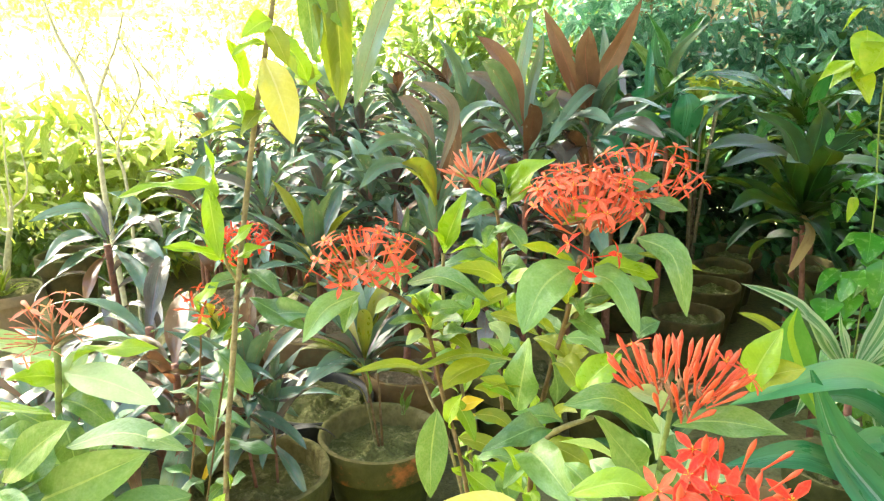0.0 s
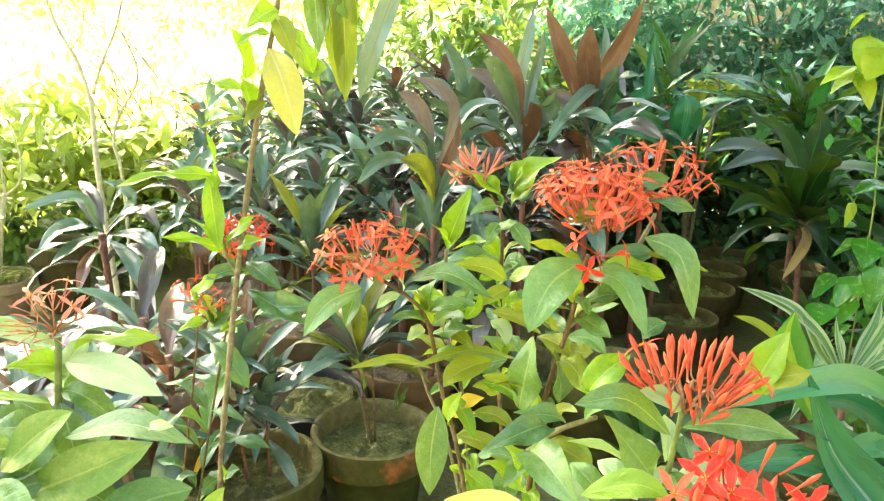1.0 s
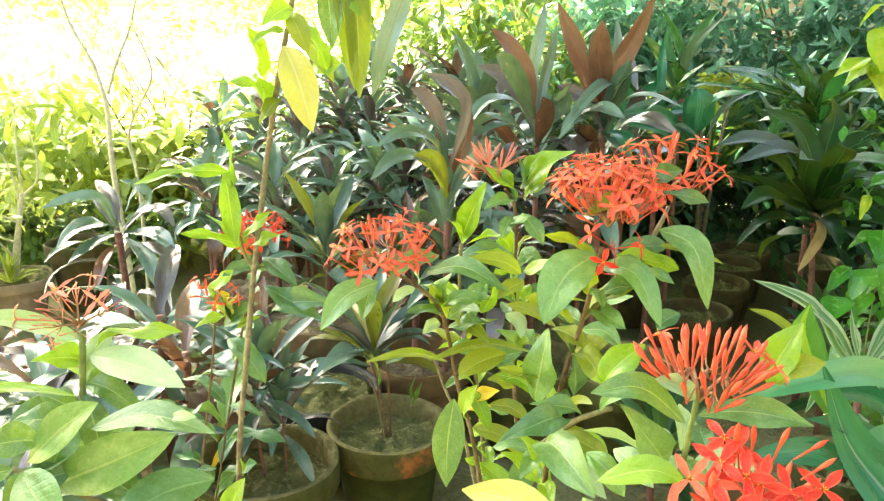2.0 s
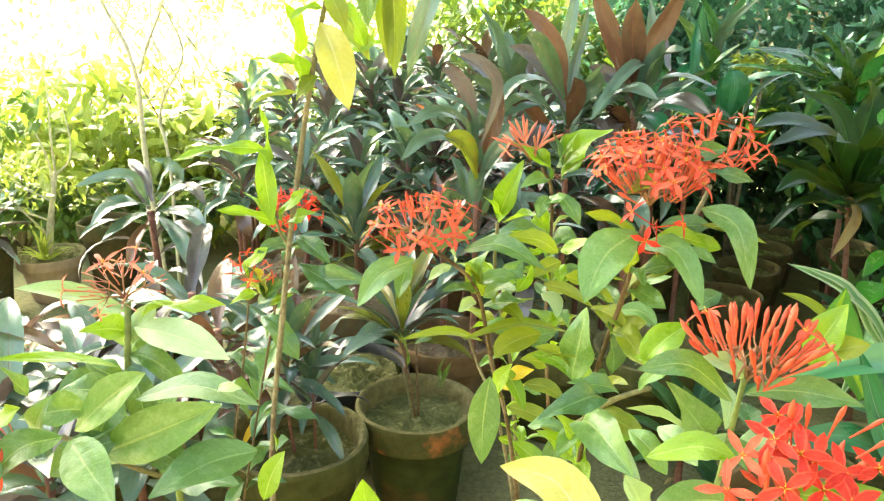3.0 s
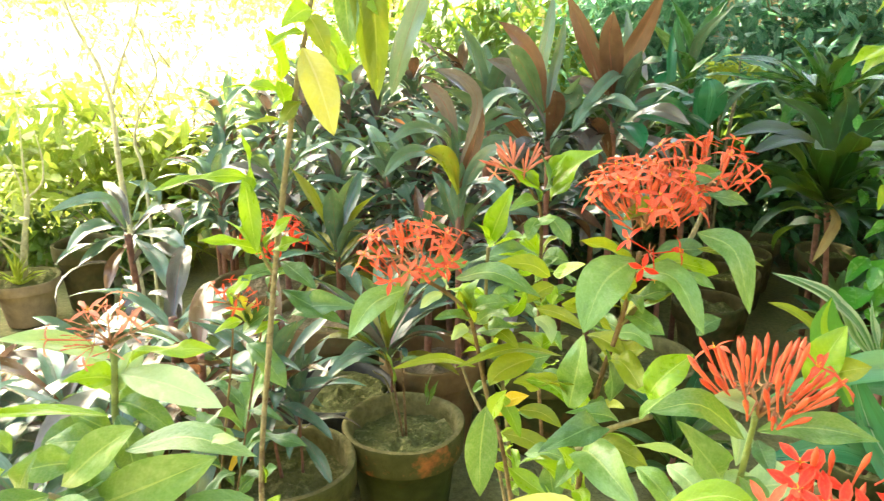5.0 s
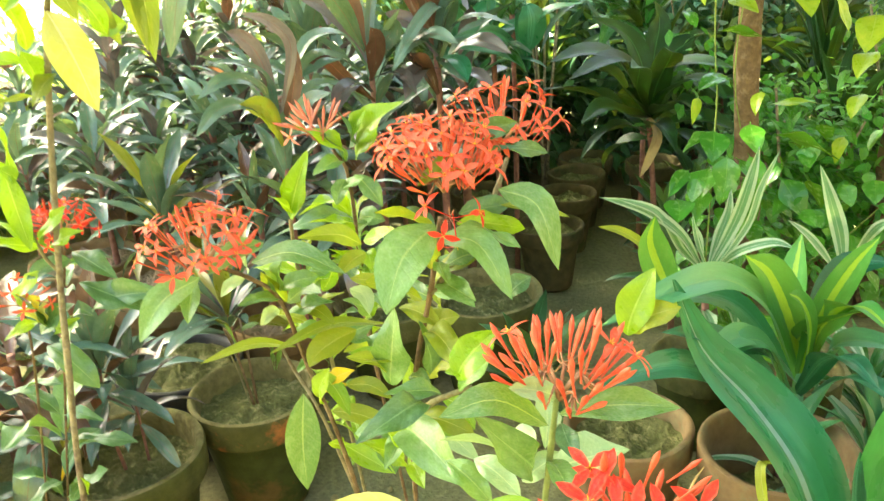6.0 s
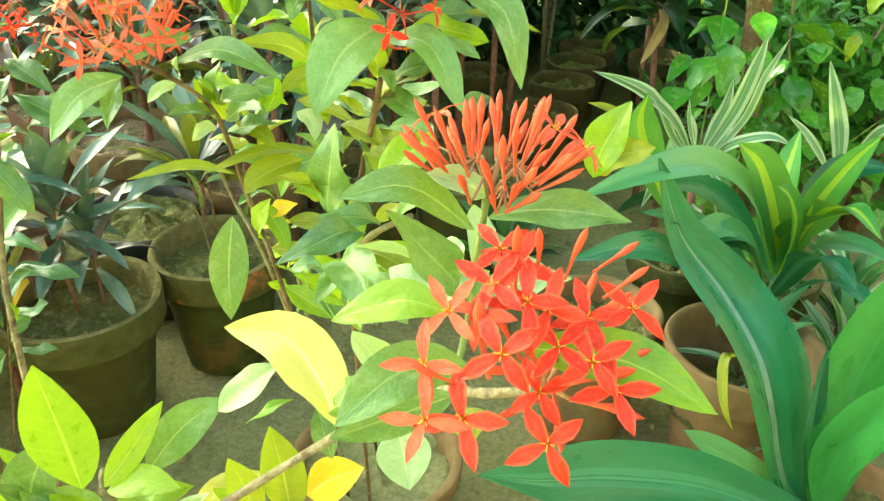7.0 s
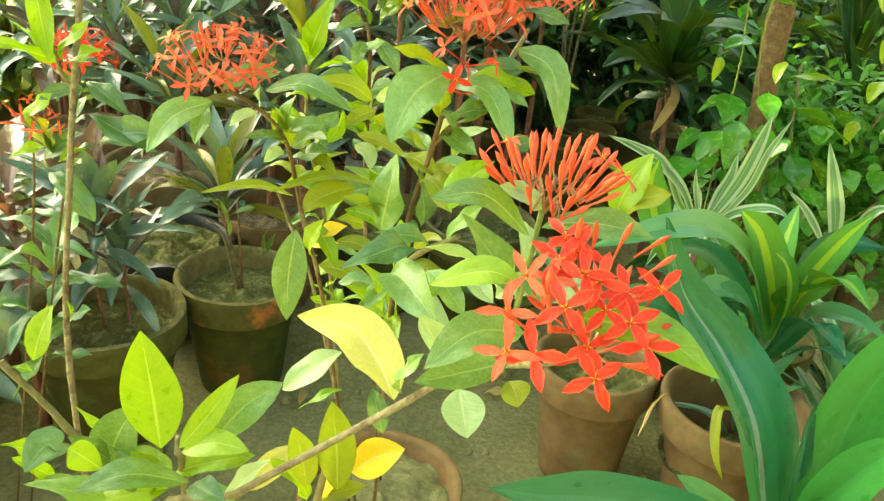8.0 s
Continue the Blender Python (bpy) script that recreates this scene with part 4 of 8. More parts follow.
leaf(budding_ixora, (0.088, 0.940, 0.773), (0.105, 0.920, 0.812), 0.021, 60)
leaf(budding_ixora, (0.090, 0.940, 0.650), (0.060, 0.920, 0.668), 0.022, -39, IXORA_OLIVE)
leaf(budding_ixora, (0.091, 0.940, 0.650), (0.116, 0.920, 0.681), 0.019, 46)
leaf(budding_ixora, (0.082, 0.900, 0.849), (0.098, 0.880, 0.866), 0.015, 53)
leaf(budding_ixora, (0.096, 0.900, 0.893), (0.105, 0.880, 0.928), 0.022, 71, IXORA_BRIGHT)

front_ixora = thing("ixora", "ixora with an open red flower head and long coral buds", "plant", (-0.13, 0.68, 0.0), "flowering ixora plants")
stem(front_ixora, [(0.119, 0.470, 0.790), (0.136, 0.480, 0.789), (0.144, 0.490, 0.803), (0.147, 0.485, 0.848), (0.148, 0.480, 0.876)], 0.0017, 0.0015, TWIG_GREEN, "branch")
flower_head(front_ixora, (0.149, 0.480, 0.874), (0.08, 0.02, 1), 0.044, 48, 0.06, "orange", 56, size=0.025, upright=0.36)
leaf(front_ixora, (0.148, 0.480, 0.876), (0.123, 0.470, 0.891), 0.013, -56, IXORA_PALE)
leaf(front_ixora, (0.149, 0.480, 0.866), (0.204, 0.470, 0.866), 0.016, 37, arch=0.15)
leaf(front_ixora, (0.142, 0.500, 0.822), (0.109, 0.480, 0.872), 0.020, -85)
leaf(front_ixora, (0.144, 0.500, 0.829), (0.136, 0.520, 0.831), 0.016, -29, IXORA_PALE)
leaf(front_ixora, (0.118, 0.570, 0.836), (0.140, 0.560, 0.870), 0.022, 59, IXORA_BRIGHT)
leaf(front_ixora, (0.136, 0.500, 0.815), (0.156, 0.500, 0.829), 0.015, 33, IXORA_PALE)
leaf(front_ixora, (0.150, 0.480, 0.861), (0.151, 0.460, 0.854), 0.011, 11)
leaf(front_ixora, (0.128, 0.570, 0.838), (0.111, 0.570, 0.842), 0.009, -33, IXORA_BRIGHT)
leaf(front_ixora, (0.260, 0.660, 0.794), (0.279, 0.660, 0.845), 0.028, 43, IXORA_BRIGHT)
leaf(front_ixora, (0.264, 0.660, 0.796), (0.290, 0.640, 0.822), 0.024, 47, IXORA_OLIVE)
leaf(front_ixora, (0.173, 0.660, 0.838), (0.189, 0.660, 0.851), 0.017, 32, IXORA_DARK)
stem(front_ixora, [(-0.13, 0.68, 0.0), (-0.078, 0.570, 0.560), (-0.004, 0.520, 0.663), (0.043, 0.515, 0.700), (0.087, 0.500, 0.743), (0.119, 0.470, 0.790), (0.141, 0.430, 0.821), (0.152, 0.410, 0.838)], 0.0027, 0.0019, BARK_PALE)
front_head = flower_head(front_ixora, (0.155, 0.410, 0.838), (.05, -.45, 1), .045, 18, 0.0, "red", 46, size=0.026)
bloom(front_head, (0.266, -0.294, 0.869), (-0.32, -0.65, 0.69), 0.0243, "red")
bloom(front_head, (0.248, -0.292, 0.867), (-0.42, -0.62, 0.66), 0.0216, "orange")
bloom(front_head, (0.258, -0.296, 0.853), (-0.40, -0.69, 0.61), 0.0243, "red")
bloom(front_head, (0.247, -0.300, 0.857), (-0.42, -0.67, 0.61), 0.0216, "orange")
bloom(front_head, (0.276, -0.302, 0.849), (-0.27, -0.76, 0.59), 0.0234, "red")
bloom(front_head, (0.255, -0.283, 0.875), (-0.39, -0.57, 0.72), 0.0207, "orange")
bloom(front_head, (0.289, -0.289, 0.860), (-0.16, -0.68, 0.72), 0.0234, "red")
bloom(front_head, (0.294, -0.291, 0.853), (-0.11, -0.73, 0.68), 0.0234, "red")
bloom(front_head, (0.275, -0.281, 0.873), (-0.27, -0.58, 0.77), 0.0234, "red")
bloom(front_head, (0.267, -0.278, 0.877), (-0.32, -0.54, 0.77), 0.0225, "red")
bloom(front_head, (0.280, -0.282, 0.871), (-0.24, -0.59, 0.77), 0.0225, "red")
bloom(front_head, (0.270, -0.270, 0.883), (-0.30, -0.49, 0.82), 0.0198, "red")
bloom(front_head, (0.276, -0.269, 0.876), (-0.28, -0.49, 0.83), 0.0216, "red")
bloom(front_head, (0.291, -0.277, 0.863), (-0.13, -0.58, 0.80), 0.0225, "red")
bloom(front_head, (0.302, -0.277, 0.865), (-0.02, -0.59, 0.81), 0.0216, "red")
bloom(front_head, (0.263, -0.283, 0.873), (-0.35, -0.57, 0.74), 0.0216, "orange")
bloom(front_head, (0.282, -0.286, 0.863), (-0.23, -0.64, 0.73), 0.0216, "red")
bloom(front_head, (0.279, -0.285, 0.849), (-0.28, -0.70, 0.66), 0.0216, "red")
bloom(front_head, (0.288, -0.290, 0.896), (0.61, -0.30, 0.73), 0.016, "red", False)
bloom(front_head, (0.282, -0.285, 0.891), (0.15, -0.25, 0.96), 0.020, "red", False)
bloom(front_head, (0.275, -0.280, 0.889), (-0.10, -0.25, 0.96), 0.020, "red", False)
bloom(front_head, (0.269, -0.280, 0.886), (-0.08, -0.21, 0.97), 0.024, "red", False)
bloom(front_head, (0.292, -0.290, 0.887), (0.58, -0.29, 0.76), 0.017, "red", False)
bloom(front_head, (0.259, -0.295, 0.866), (-0.16, -0.16, 0.97), 0.032, "red", False)
bloom(front_head, (0.248, -0.305, 0.873), (-0.71, -0.27, 0.65), 0.018, "red", False)
ribbon(front_ixora, [(0.086, 0.500, 0.748), (0.079, 0.530, 0.752), (0.062, 0.555, 0.762), (0.030, 0.575, 0.757)], 0.034, IXORA_YELLOW, "ixora", face=(0.2, -0.8, 0.55), fold=0.5)
ribbon(front_ixora, [(0.144, 0.480, 0.861), (0.117, 0.470, 0.886), (0.091, 0.464, 0.886)], 0.017, IXORA, "ixora", face=(0, -0.6, 0.8), fold=0.35)
ribbon(front_ixora, [(0.086, 0.410, 0.872), (0.106, 0.405, 0.881), (0.120, 0.400, 0.879)], 0.014, IXORA_BRIGHT, "ixora", face=(0, -0.5, 0.85), fold=0.35)
ribbon(front_ixora, [(0.130, 0.420, 0.844), (0.106, 0.410, 0.850), (0.085, 0.400, 0.839)], 0.020, IXORA, "ixora", face=(0, -0.6, 0.8), fold=0.35)
ribbon(front_ixora, [(0.129, 0.430, 0.822), (0.105, 0.420, 0.823), (0.083, 0.410, 0.825)], 0.016, IXORA, "ixora", face=(0, -0.6, 0.8), fold=0.35)
ribbon(front_ixora, [(0.143, 0.400, 0.864), (0.173, 0.390, 0.863), (0.200, 0.380, 0.848)], 0.020, IXORA_BRIGHT, "ixora", face=(0.1, -0.6, 0.8), fold=0.35)
ribbon(front_ixora, [(0.109, 0.440, 0.800), (0.110, 0.430, 0.794), (0.111, 0.420, 0.787)], 0.022, IXORA_PALE, "ixora", face=(0, -0.9, 0.4), fold=0.35)
leaf(front_ixora, (0.135, 0.450, 0.797), (0.139, 0.440, 0.789), 0.016, 21, IXORA_OLIVE)
leaf(front_ixora, (0.058, 0.560, 0.740), (0.021, 0.570, 0.704), 0.022, -42, IXORA_PALE)
leaf(front_ixora, (0.107, 0.500, 0.771), (0.095, 0.490, 0.810), 0.018, -87, IXORA_PALE)
leaf(front_ixora, (0.090, 0.500, 0.753), (0.099, 0.490, 0.786), 0.012, 57)
leaf(front_ixora, (0.101, 0.520, 0.820), (0.120, 0.500, 0.804), 0.015, 27)
leaf(front_ixora, (0.112, 0.500, 0.834), (0.130, 0.480, 0.823), 0.014, 28, IXORA_PALE)
leaf(front_ixora, (0.083, 0.520, 0.708), (0.077, 0.540, 0.727), 0.014, -10)
leaf(front_ixora, (0.061, 0.600, 0.682), (0.030, 0.600, 0.665), 0.008, -22, IXORA_BRIGHT)

slim_ixora = thing("ixora", "single tall slim ixora stem with yellow-green leaves", "plant", (-0.2, 1.0, 0.0), "flowering ixora plants")
stem(slim_ixora, [(-0.23, 0.94, 0.0), (-0.237, 0.940, 0.458), (-0.208, 0.935, 0.709), (-0.179, 0.930, 0.880), (-0.155, 0.920, 0.992), (-0.136, 0.910, 1.062), (-0.117, 0.900, 1.150)], 0.0037, 0.0024, BARK_PALE)
leaf(slim_ixora, (-0.145, 0.910, 1.028), (-0.114, 0.876, 0.949), 0.037, 30, IXORA_YELLOW)
leaf(slim_ixora, (-0.170, 0.920, 0.997), (-0.177, 0.900, 1.047), 0.023, -102, IXORA_BRIGHT)
leaf(slim_ixora, (-0.168, 0.920, 0.981), (-0.221, 0.900, 0.992), 0.016, -34, IXORA_BRIGHT)
leaf(slim_ixora, (-0.168, 0.920, 0.958), (-0.169, 0.900, 0.999), 0.024, -114, IXORA_BRIGHT)
leaf(slim_ixora, (-0.172, 0.920, 0.958), (-0.213, 0.900, 0.952), 0.010, -32, IXORA_OLIVE)
leaf(slim_ixora, (-0.214, 0.935, 0.881), (-0.217, 0.930, 0.946), 0.013, -80, IXORA_BRIGHT)
leaf(slim_ixora, (-0.213, 0.935, 0.896), (-0.303, 0.900, 0.892), 0.020, -47, IXORA_BRIGHT, arch=0.15)
leaf(slim_ixora, (-0.218, 0.930, 0.899), (-0.206, 0.910, 0.823), 0.023, 13, IXORA_BRIGHT)
leaf(slim_ixora, (-0.209, 0.930, 0.885), (-0.218, 0.920, 0.899), 0.018, -75, IXORA_BRIGHT)
leaf(slim_ixora, (-0.206, 0.930, 0.824), (-0.236, 0.910, 0.858), 0.017, -46, IXORA_BRIGHT)
leaf(slim_ixora, (-0.205, 0.930, 0.818), (-0.258, 0.890, 0.843), 0.019, -41, IXORA_BRIGHT)
leaf(slim_ixora, (-0.199, 0.930, 0.817), (-0.167, 0.910, 0.862), 0.017, 70, IXORA_BRIGHT)
leaf(slim_ixora, (-0.197, 0.930, 0.817), (-0.158, 0.910, 0.837), 0.011, 36, IXORA_BRIGHT)
stem(slim_ixora, [(-0.196, 0.935, 0.790), (-0.206, 0.930, 0.818), (-0.214, 0.935, 0.884)], 0.002, 0.0014, TWIG, "branch")
leaf(slim_ixora, (-0.142, 0.910, 1.041), (-0.171, 0.890, 1.031), 0.014, -41, IXORA_BRIGHT)
leaf(slim_ixora, (-0.151, 0.920, 0.976), (-0.171, 0.900, 0.953), 0.015, -31, IXORA_OLIVE)
leaf(slim_ixora, (-0.137, 0.910, 1.046), (-0.106, 0.930, 1.003), 0.028, 64, IXORA_BRIGHT)
leaf(slim_ixora, (-0.139, 0.910, 1.057), (-0.117, 0.890, 1.021), 0.022, 27, IXORA_OLIVE)
leaf(slim_ixora, (-0.133, 0.910, 1.062), (-0.158, 0.880, 1.047), 0.021, -44, IXORA_BRIGHT)
leaf(slim_ixora, (-0.229, 0.940, 0.529), (-0.227, 0.930, 0.558), 0.014, -105, IXORA_BRIGHT)
stem(slim_ixora, [(-0.117, 0.900, 1.150), (-0.089, 0.980, 1.133), (-0.069, 1.030, 1.086)], 0.003, 0.002, TWIG, "branch")
leaf(slim_ixora, (-0.126, 1.040, 1.119), (-0.116, 1.030, 1.019), 0.029, 28, IXORA, arch=0.05)
leaf(slim_ixora, (-0.092, 1.040, 1.118), (-0.087, 1.030, 0.963), 0.028, 15, IXORA_OLIVE, arch=0.05, shape="blade")
leaf(slim_ixora, (-0.114, 1.040, 1.107), (-0.092, 1.030, 0.974), 0.021, 46, IXORA_OLIVE, arch=0.05, shape="blade")
leaf(slim_ixora, (-0.141, 1.040, 1.000), (-0.107, 1.030, 1.002), 0.028, 70, IXORA_BRIGHT, arch=0.05)
leaf(slim_ixora, (-0.158, 1.040, 1.053), (-0.115, 1.030, 0.982), 0.025, 54, IXORA_OLIVE, arch=0.05)
leaf(slim_ixora, (-0.024, 1.040, 1.100), (-0.072, 1.030, 0.966), 0.024, -67, CORDYLINE, arch=0.05, shape="blade")
leaf(slim_ixora, (-0.111, 1.040, 1.107), (-0.072, 1.030, 1.047), 0.031, 57, IXORA_BRIGHT, arch=0.05, shape="blade")

left_ixora = thing("ixora", "bushy ixora with pale dusty leaves and fading orange flowers", "plant", (-0.24, 0.6, 0.0), "flowering ixora plants")
stem(left_ixora, [(-0.24, 0.6, 0.0), (-0.193, 0.580, 0.717), (-0.208, 0.560, 0.803), (-0.203, 0.560, 0.875)], 0.0026, 0.002, TWIG_GREEN)
faded_head = flower_head(left_ixora, (-0.204, 0.560, 0.878), (-0.05, -0.2, 1), 0.033, 38, 0.05, "faded", 80, size=0.012)
for foot, way, size in (((0.036, -0.045, 0.889), (-0.1, -0.5, 0.8), 0.022), ((0.044, -0.042, 0.887), (0.5, -0.5, 0.6), 0.020), ((0.028, -0.046, 0.884), (-0.9, -0.4, 0.2), 0.024), ((0.039, -0.036, 0.890), (0.2, 0.2, 0.9), 0.019)):
    bloom(faded_head, foot, way, size, "faded")
ribbon(left_ixora, [(-0.201, 0.560, 0.859), (-0.164, 0.540, 0.862), (-0.128, 0.520, 0.858)], 0.024, IXORA_PALE, "ixora", face=(-0.1, -0.6, 0.8), fold=0.35)
ribbon(left_ixora, [(-0.208, 0.570, 0.865), (-0.232, 0.550, 0.884), (-0.254, 0.530, 0.895)], 0.022, IXORA_PALE, "ixora", face=(0, -0.4, 0.9), fold=0.35)
ribbon(left_ixora, [(-0.211, 0.560, 0.831), (-0.231, 0.530, 0.851), (-0.256, 0.500, 0.864)], 0.014, IXORA_BRIGHT, "ixora", face=(0, -0.3, 0.95), fold=0.35)
ribbon(left_ixora, [(-0.191, 0.530, 0.825), (-0.146, 0.510, 0.846), (-0.103, 0.490, 0.846)], 0.019, IXORA, "ixora", face=(0, -0.5, 0.85), fold=0.35)
ribbon(left_ixora, [(-0.212, 0.520, 0.793), (-0.170, 0.505, 0.818), (-0.124, 0.490, 0.846)], 0.032, IXORA, "ixora", face=(0.1, -0.8, 0.5), fold=0.35)
ribbon(left_ixora, [(-0.226, 0.520, 0.808), (-0.195, 0.505, 0.839), (-0.164, 0.490, 0.864)], 0.024, IXORA, "ixora", face=(0, -0.8, 0.6), fold=0.35)
ribbon(left_ixora, [(-0.216, 0.490, 0.823), (-0.229, 0.470, 0.827), (-0.241, 0.450, 0.814)], 0.023, IXORA, "ixora", face=(0, -0.6, 0.8), fold=0.35)
ribbon(left_ixora, [(-0.212, 0.490, 0.821), (-0.193, 0.470, 0.817), (-0.170, 0.450, 0.809)], 0.028, IXORA, "ixora", face=(0, -0.7, 0.7), fold=0.35)
ribbon(left_ixora, [(-0.116, 0.520, 0.799), (-0.139, 0.500, 0.802), (-0.162, 0.470, 0.799)], 0.029, IXORA_DARK, "ixora", face=(0, -0.6, 0.8), fold=0.35)
ribbon(left_ixora, [(-0.220, 0.570, 0.821), (-0.235, 0.550, 0.818), (-0.247, 0.540, 0.803)], 0.031, IXORA_DARK, "ixora", face=(0, -0.8, 0.6), fold=0.35)
leaf(left_ixora, (-0.203, 0.570, 0.857), (-0.141, 0.560, 0.875), 0.014, 29, IXORA_BRIGHT)
leaf(left_ixora, (-0.207, 0.570, 0.847), (-0.232, 0.550, 0.859), 0.016, -36, IXORA_BRIGHT)
leaf(left_ixora, (-0.211, 0.570, 0.831), (-0.183, 0.580, 0.843), 0.017, 34)
leaf(left_ixora, (-0.202, 0.550, 0.837), (-0.191, 0.540, 0.799), 0.021, 13, IXORA_DARK)
leaf(left_ixora, (-0.206, 0.560, 0.840), (-0.167, 0.550, 0.823), 0.018, 30)
leaf(left_ixora, (-0.212, 0.550, 0.817), (-0.243, 0.540, 0.824), 0.021, -37)
leaf(left_ixora, (-0.218, 0.530, 0.816), (-0.253, 0.510, 0.821), 0.020, -38)
leaf(left_ixora, (-0.200, 0.520, 0.803), (-0.234, 0.500, 0.790), 0.024, -36, IXORA_DARK)
leaf(left_ixora, (-0.190, 0.520, 0.804), (-0.146, 0.500, 0.792), 0.020, 25)
leaf(left_ixora, (-0.210, 0.570, 0.839), (-0.230, 0.580, 0.865), 0.018, -21, IXORA_PALE)
leaf(left_ixora, (-0.208, 0.570, 0.843), (-0.193, 0.580, 0.867), 0.017, 41, IXORA_PALE)
leaf(left_ixora, (-0.212, 0.560, 0.819), (-0.236, 0.560, 0.834), 0.018, -33)
leaf(left_ixora, (-0.224, 0.500, 0.843), (-0.243, 0.500, 0.805), 0.016, -63)
leaf(left_ixora, (-0.203, 0.540, 0.822), (-0.215, 0.520, 0.798), 0.021, -33)
leaf(left_ixora, (-0.238, 0.500, 0.842), (-0.245, 0.490, 0.865), 0.013, -49)
leaf(left_ixora, (-0.242, 0.470, 0.835), (-0.217, 0.460, 0.858), 0.015, 51, IXORA_BRIGHT)
leaf(left_ixora, (-0.246, 0.460, 0.830), (-0.230, 0.450, 0.817), 0.015, 11)
leaf(left_ixora, (-0.129, 0.500, 0.848), (-0.112, 0.490, 0.856), 0.006, 36, IXORA_PALE)
stem(left_ixora, [(-0.190, 0.580, 0.732), (-0.203, 0.540, 0.771), (-0.216, 0.490, 0.823)], 0.0019, 0.0014, TWIG, "branch")
flower_head(left_ixora, (-0.290, 0.460, 0.806), (0, -0.15, 1), 0.052, 104, 0.8, "orange", 85, size=0.022)

far_ixora = thing("ixora", "small ixora with bright red flowers in the row behind", "plant", (-0.42, 1.2, 0.0), "flowering ixora plants")
stem(far_ixora, [(-0.42, 1.2, 0.0), (-0.280, 1.100, 0.569), (-0.218, 1.050, 0.789)], 0.0016, 0.0014, BARK)
flower_head(far_ixora, (-0.220, 1.050, 0.787), (0, -0.1, 1), 0.044, 36, 0.7, "red", 78, size=0.022)
stem(far_ixora, [(-0.44, 1.2, 0.0), (-0.312, 1.100, 0.567), (-0.276, 1.040, 0.716)], 0.0016, 0.0014, BARK)
flower_head(far_ixora, (-0.276, 1.040, 0.714), (0, -0.1, 1), 0.034, 12, 0.7, "orange", 80, size=0.024)
leaf(far_ixora, (-0.275, 1.050, 0.705), (-0.243, 1.020, 0.761), 0.021, 66, IXORA_BRIGHT)
leaf(far_ixora, (-0.272, 1.050, 0.697), (-0.273, 1.020, 0.738), 0.017, -75, IXORA_ORANGE)
leaf(far_ixora, (-0.269, 1.050, 0.689), (-0.297, 1.020, 0.685), 0.017, -32, IXORA_BRIGHT)
leaf(far_ixora, (-0.270, 1.050, 0.674), (-0.217, 1.020, 0.718), 0.028, 49, IXORA_DARK)
leaf(far_ixora, (-0.267, 1.050, 0.658), (-0.214, 1.020, 0.611), 0.036, 21, IXORA_DARK)
leaf(far_ixora, (-0.262, 1.050, 0.674), (-0.273, 1.020, 0.738), 0.024, -67, IXORA_DARK)
leaf(far_ixora, (-0.215, 1.050, 0.767), (-0.168, 1.020, 0.742), 0.025, 25, IXORA_DARK)
leaf(far_ixora, (-0.219, 1.050, 0.759), (-0.258, 1.020, 0.753), 0.025, -34, IXORA_DARK)
leaf(far_ixora, (-0.216, 1.050, 0.730), (-0.140, 1.020, 0.699), 0.031, 29, IXORA_DARK)
leaf(far_ixora, (-0.210, 1.050, 0.692), (-0.119, 1.020, 0.718), 0.028, 37, IXORA_DARK)

front_young_ixora = thing("ixora", "low ixora with bright yellow-green young leaves", "plant", (-0.04, 0.62, 0.0), "flowering ixora plants")
stem(front_young_ixora, [(-0.04, 0.62, 0.0), (-0.044, 0.570, 0.612), (-0.043, 0.550, 0.671)], 0.003, 0.0024, TWIG)
stem(front_young_ixora, [(-0.04, 0.62, 0.0), (0.044, 0.550, 0.621), (0.054, 0.540, 0.659)], 0.003, 0.002, TWIG)
stem(front_young_ixora, [(-0.05, 0.62, 0.0), (-0.088, 0.600, 0.560), (-0.125, 0.600, 0.650), (-0.160, 0.600, 0.705)], 0.003, 0.0024, TWIG)
ribbon(front_young_ixora, [(-0.053, 0.550, 0.674), (-0.055, 0.548, 0.719), (-0.058, 0.545, 0.764)], 0.038, IXORA_BRIGHT, "ixora", face=(0, -0.8, 0.6), fold=0.35)
ribbon(front_young_ixora, [(-0.042, 0.550, 0.674), (-0.023, 0.550, 0.700), (-0.005, 0.560, 0.723)], 0.017, IXORA_BRIGHT, "ixora", face=(0, -0.8, 0.6), fold=0.35)
ribbon(front_young_ixora, [(-0.027, 0.580, 0.653), (-0.005, 0.590, 0.676), (0.020, 0.600, 0.688)], 0.028, IXORA, "ixora", face=(0, -0.8, 0.6), fold=0.35)
ribbon(front_young_ixora, [(-0.091, 0.560, 0.640), (-0.084, 0.565, 0.669), (-0.071, 0.570, 0.692)], 0.034, IXORA, "ixora", face=(0, -0.8, 0.6), fold=0.35)
ribbon(front_young_ixora, [(-0.041, 0.550, 0.671), (-0.019, 0.540, 0.686), (0.003, 0.530, 0.688)], 0.019, IXORA_BRIGHT, "ixora", face=(0, -0.5, 0.85), fold=0.35)
ribbon(front_young_ixora, [(-0.034, 0.530, 0.664), (-0.062, 0.510, 0.689), (-0.091, 0.500, 0.686)], 0.021, IXORA, "ixora", face=(0, -0.4, 0.9), fold=0.35)
ribbon(front_young_ixora, [(0.058, 0.540, 0.645), (0.056, 0.535, 0.687), (0.052, 0.530, 0.725)], 0.026, IXORA_OLIVE, "ixora", face=(0, -0.8, 0.6), fold=0.35)
ribbon(front_young_ixora, [(0.038, 0.540, 0.648), (0.035, 0.535, 0.678), (0.029, 0.530, 0.706)], 0.020, IXORA_OLIVE, "ixora", face=(0, -0.8, 0.6), fold=0.35)
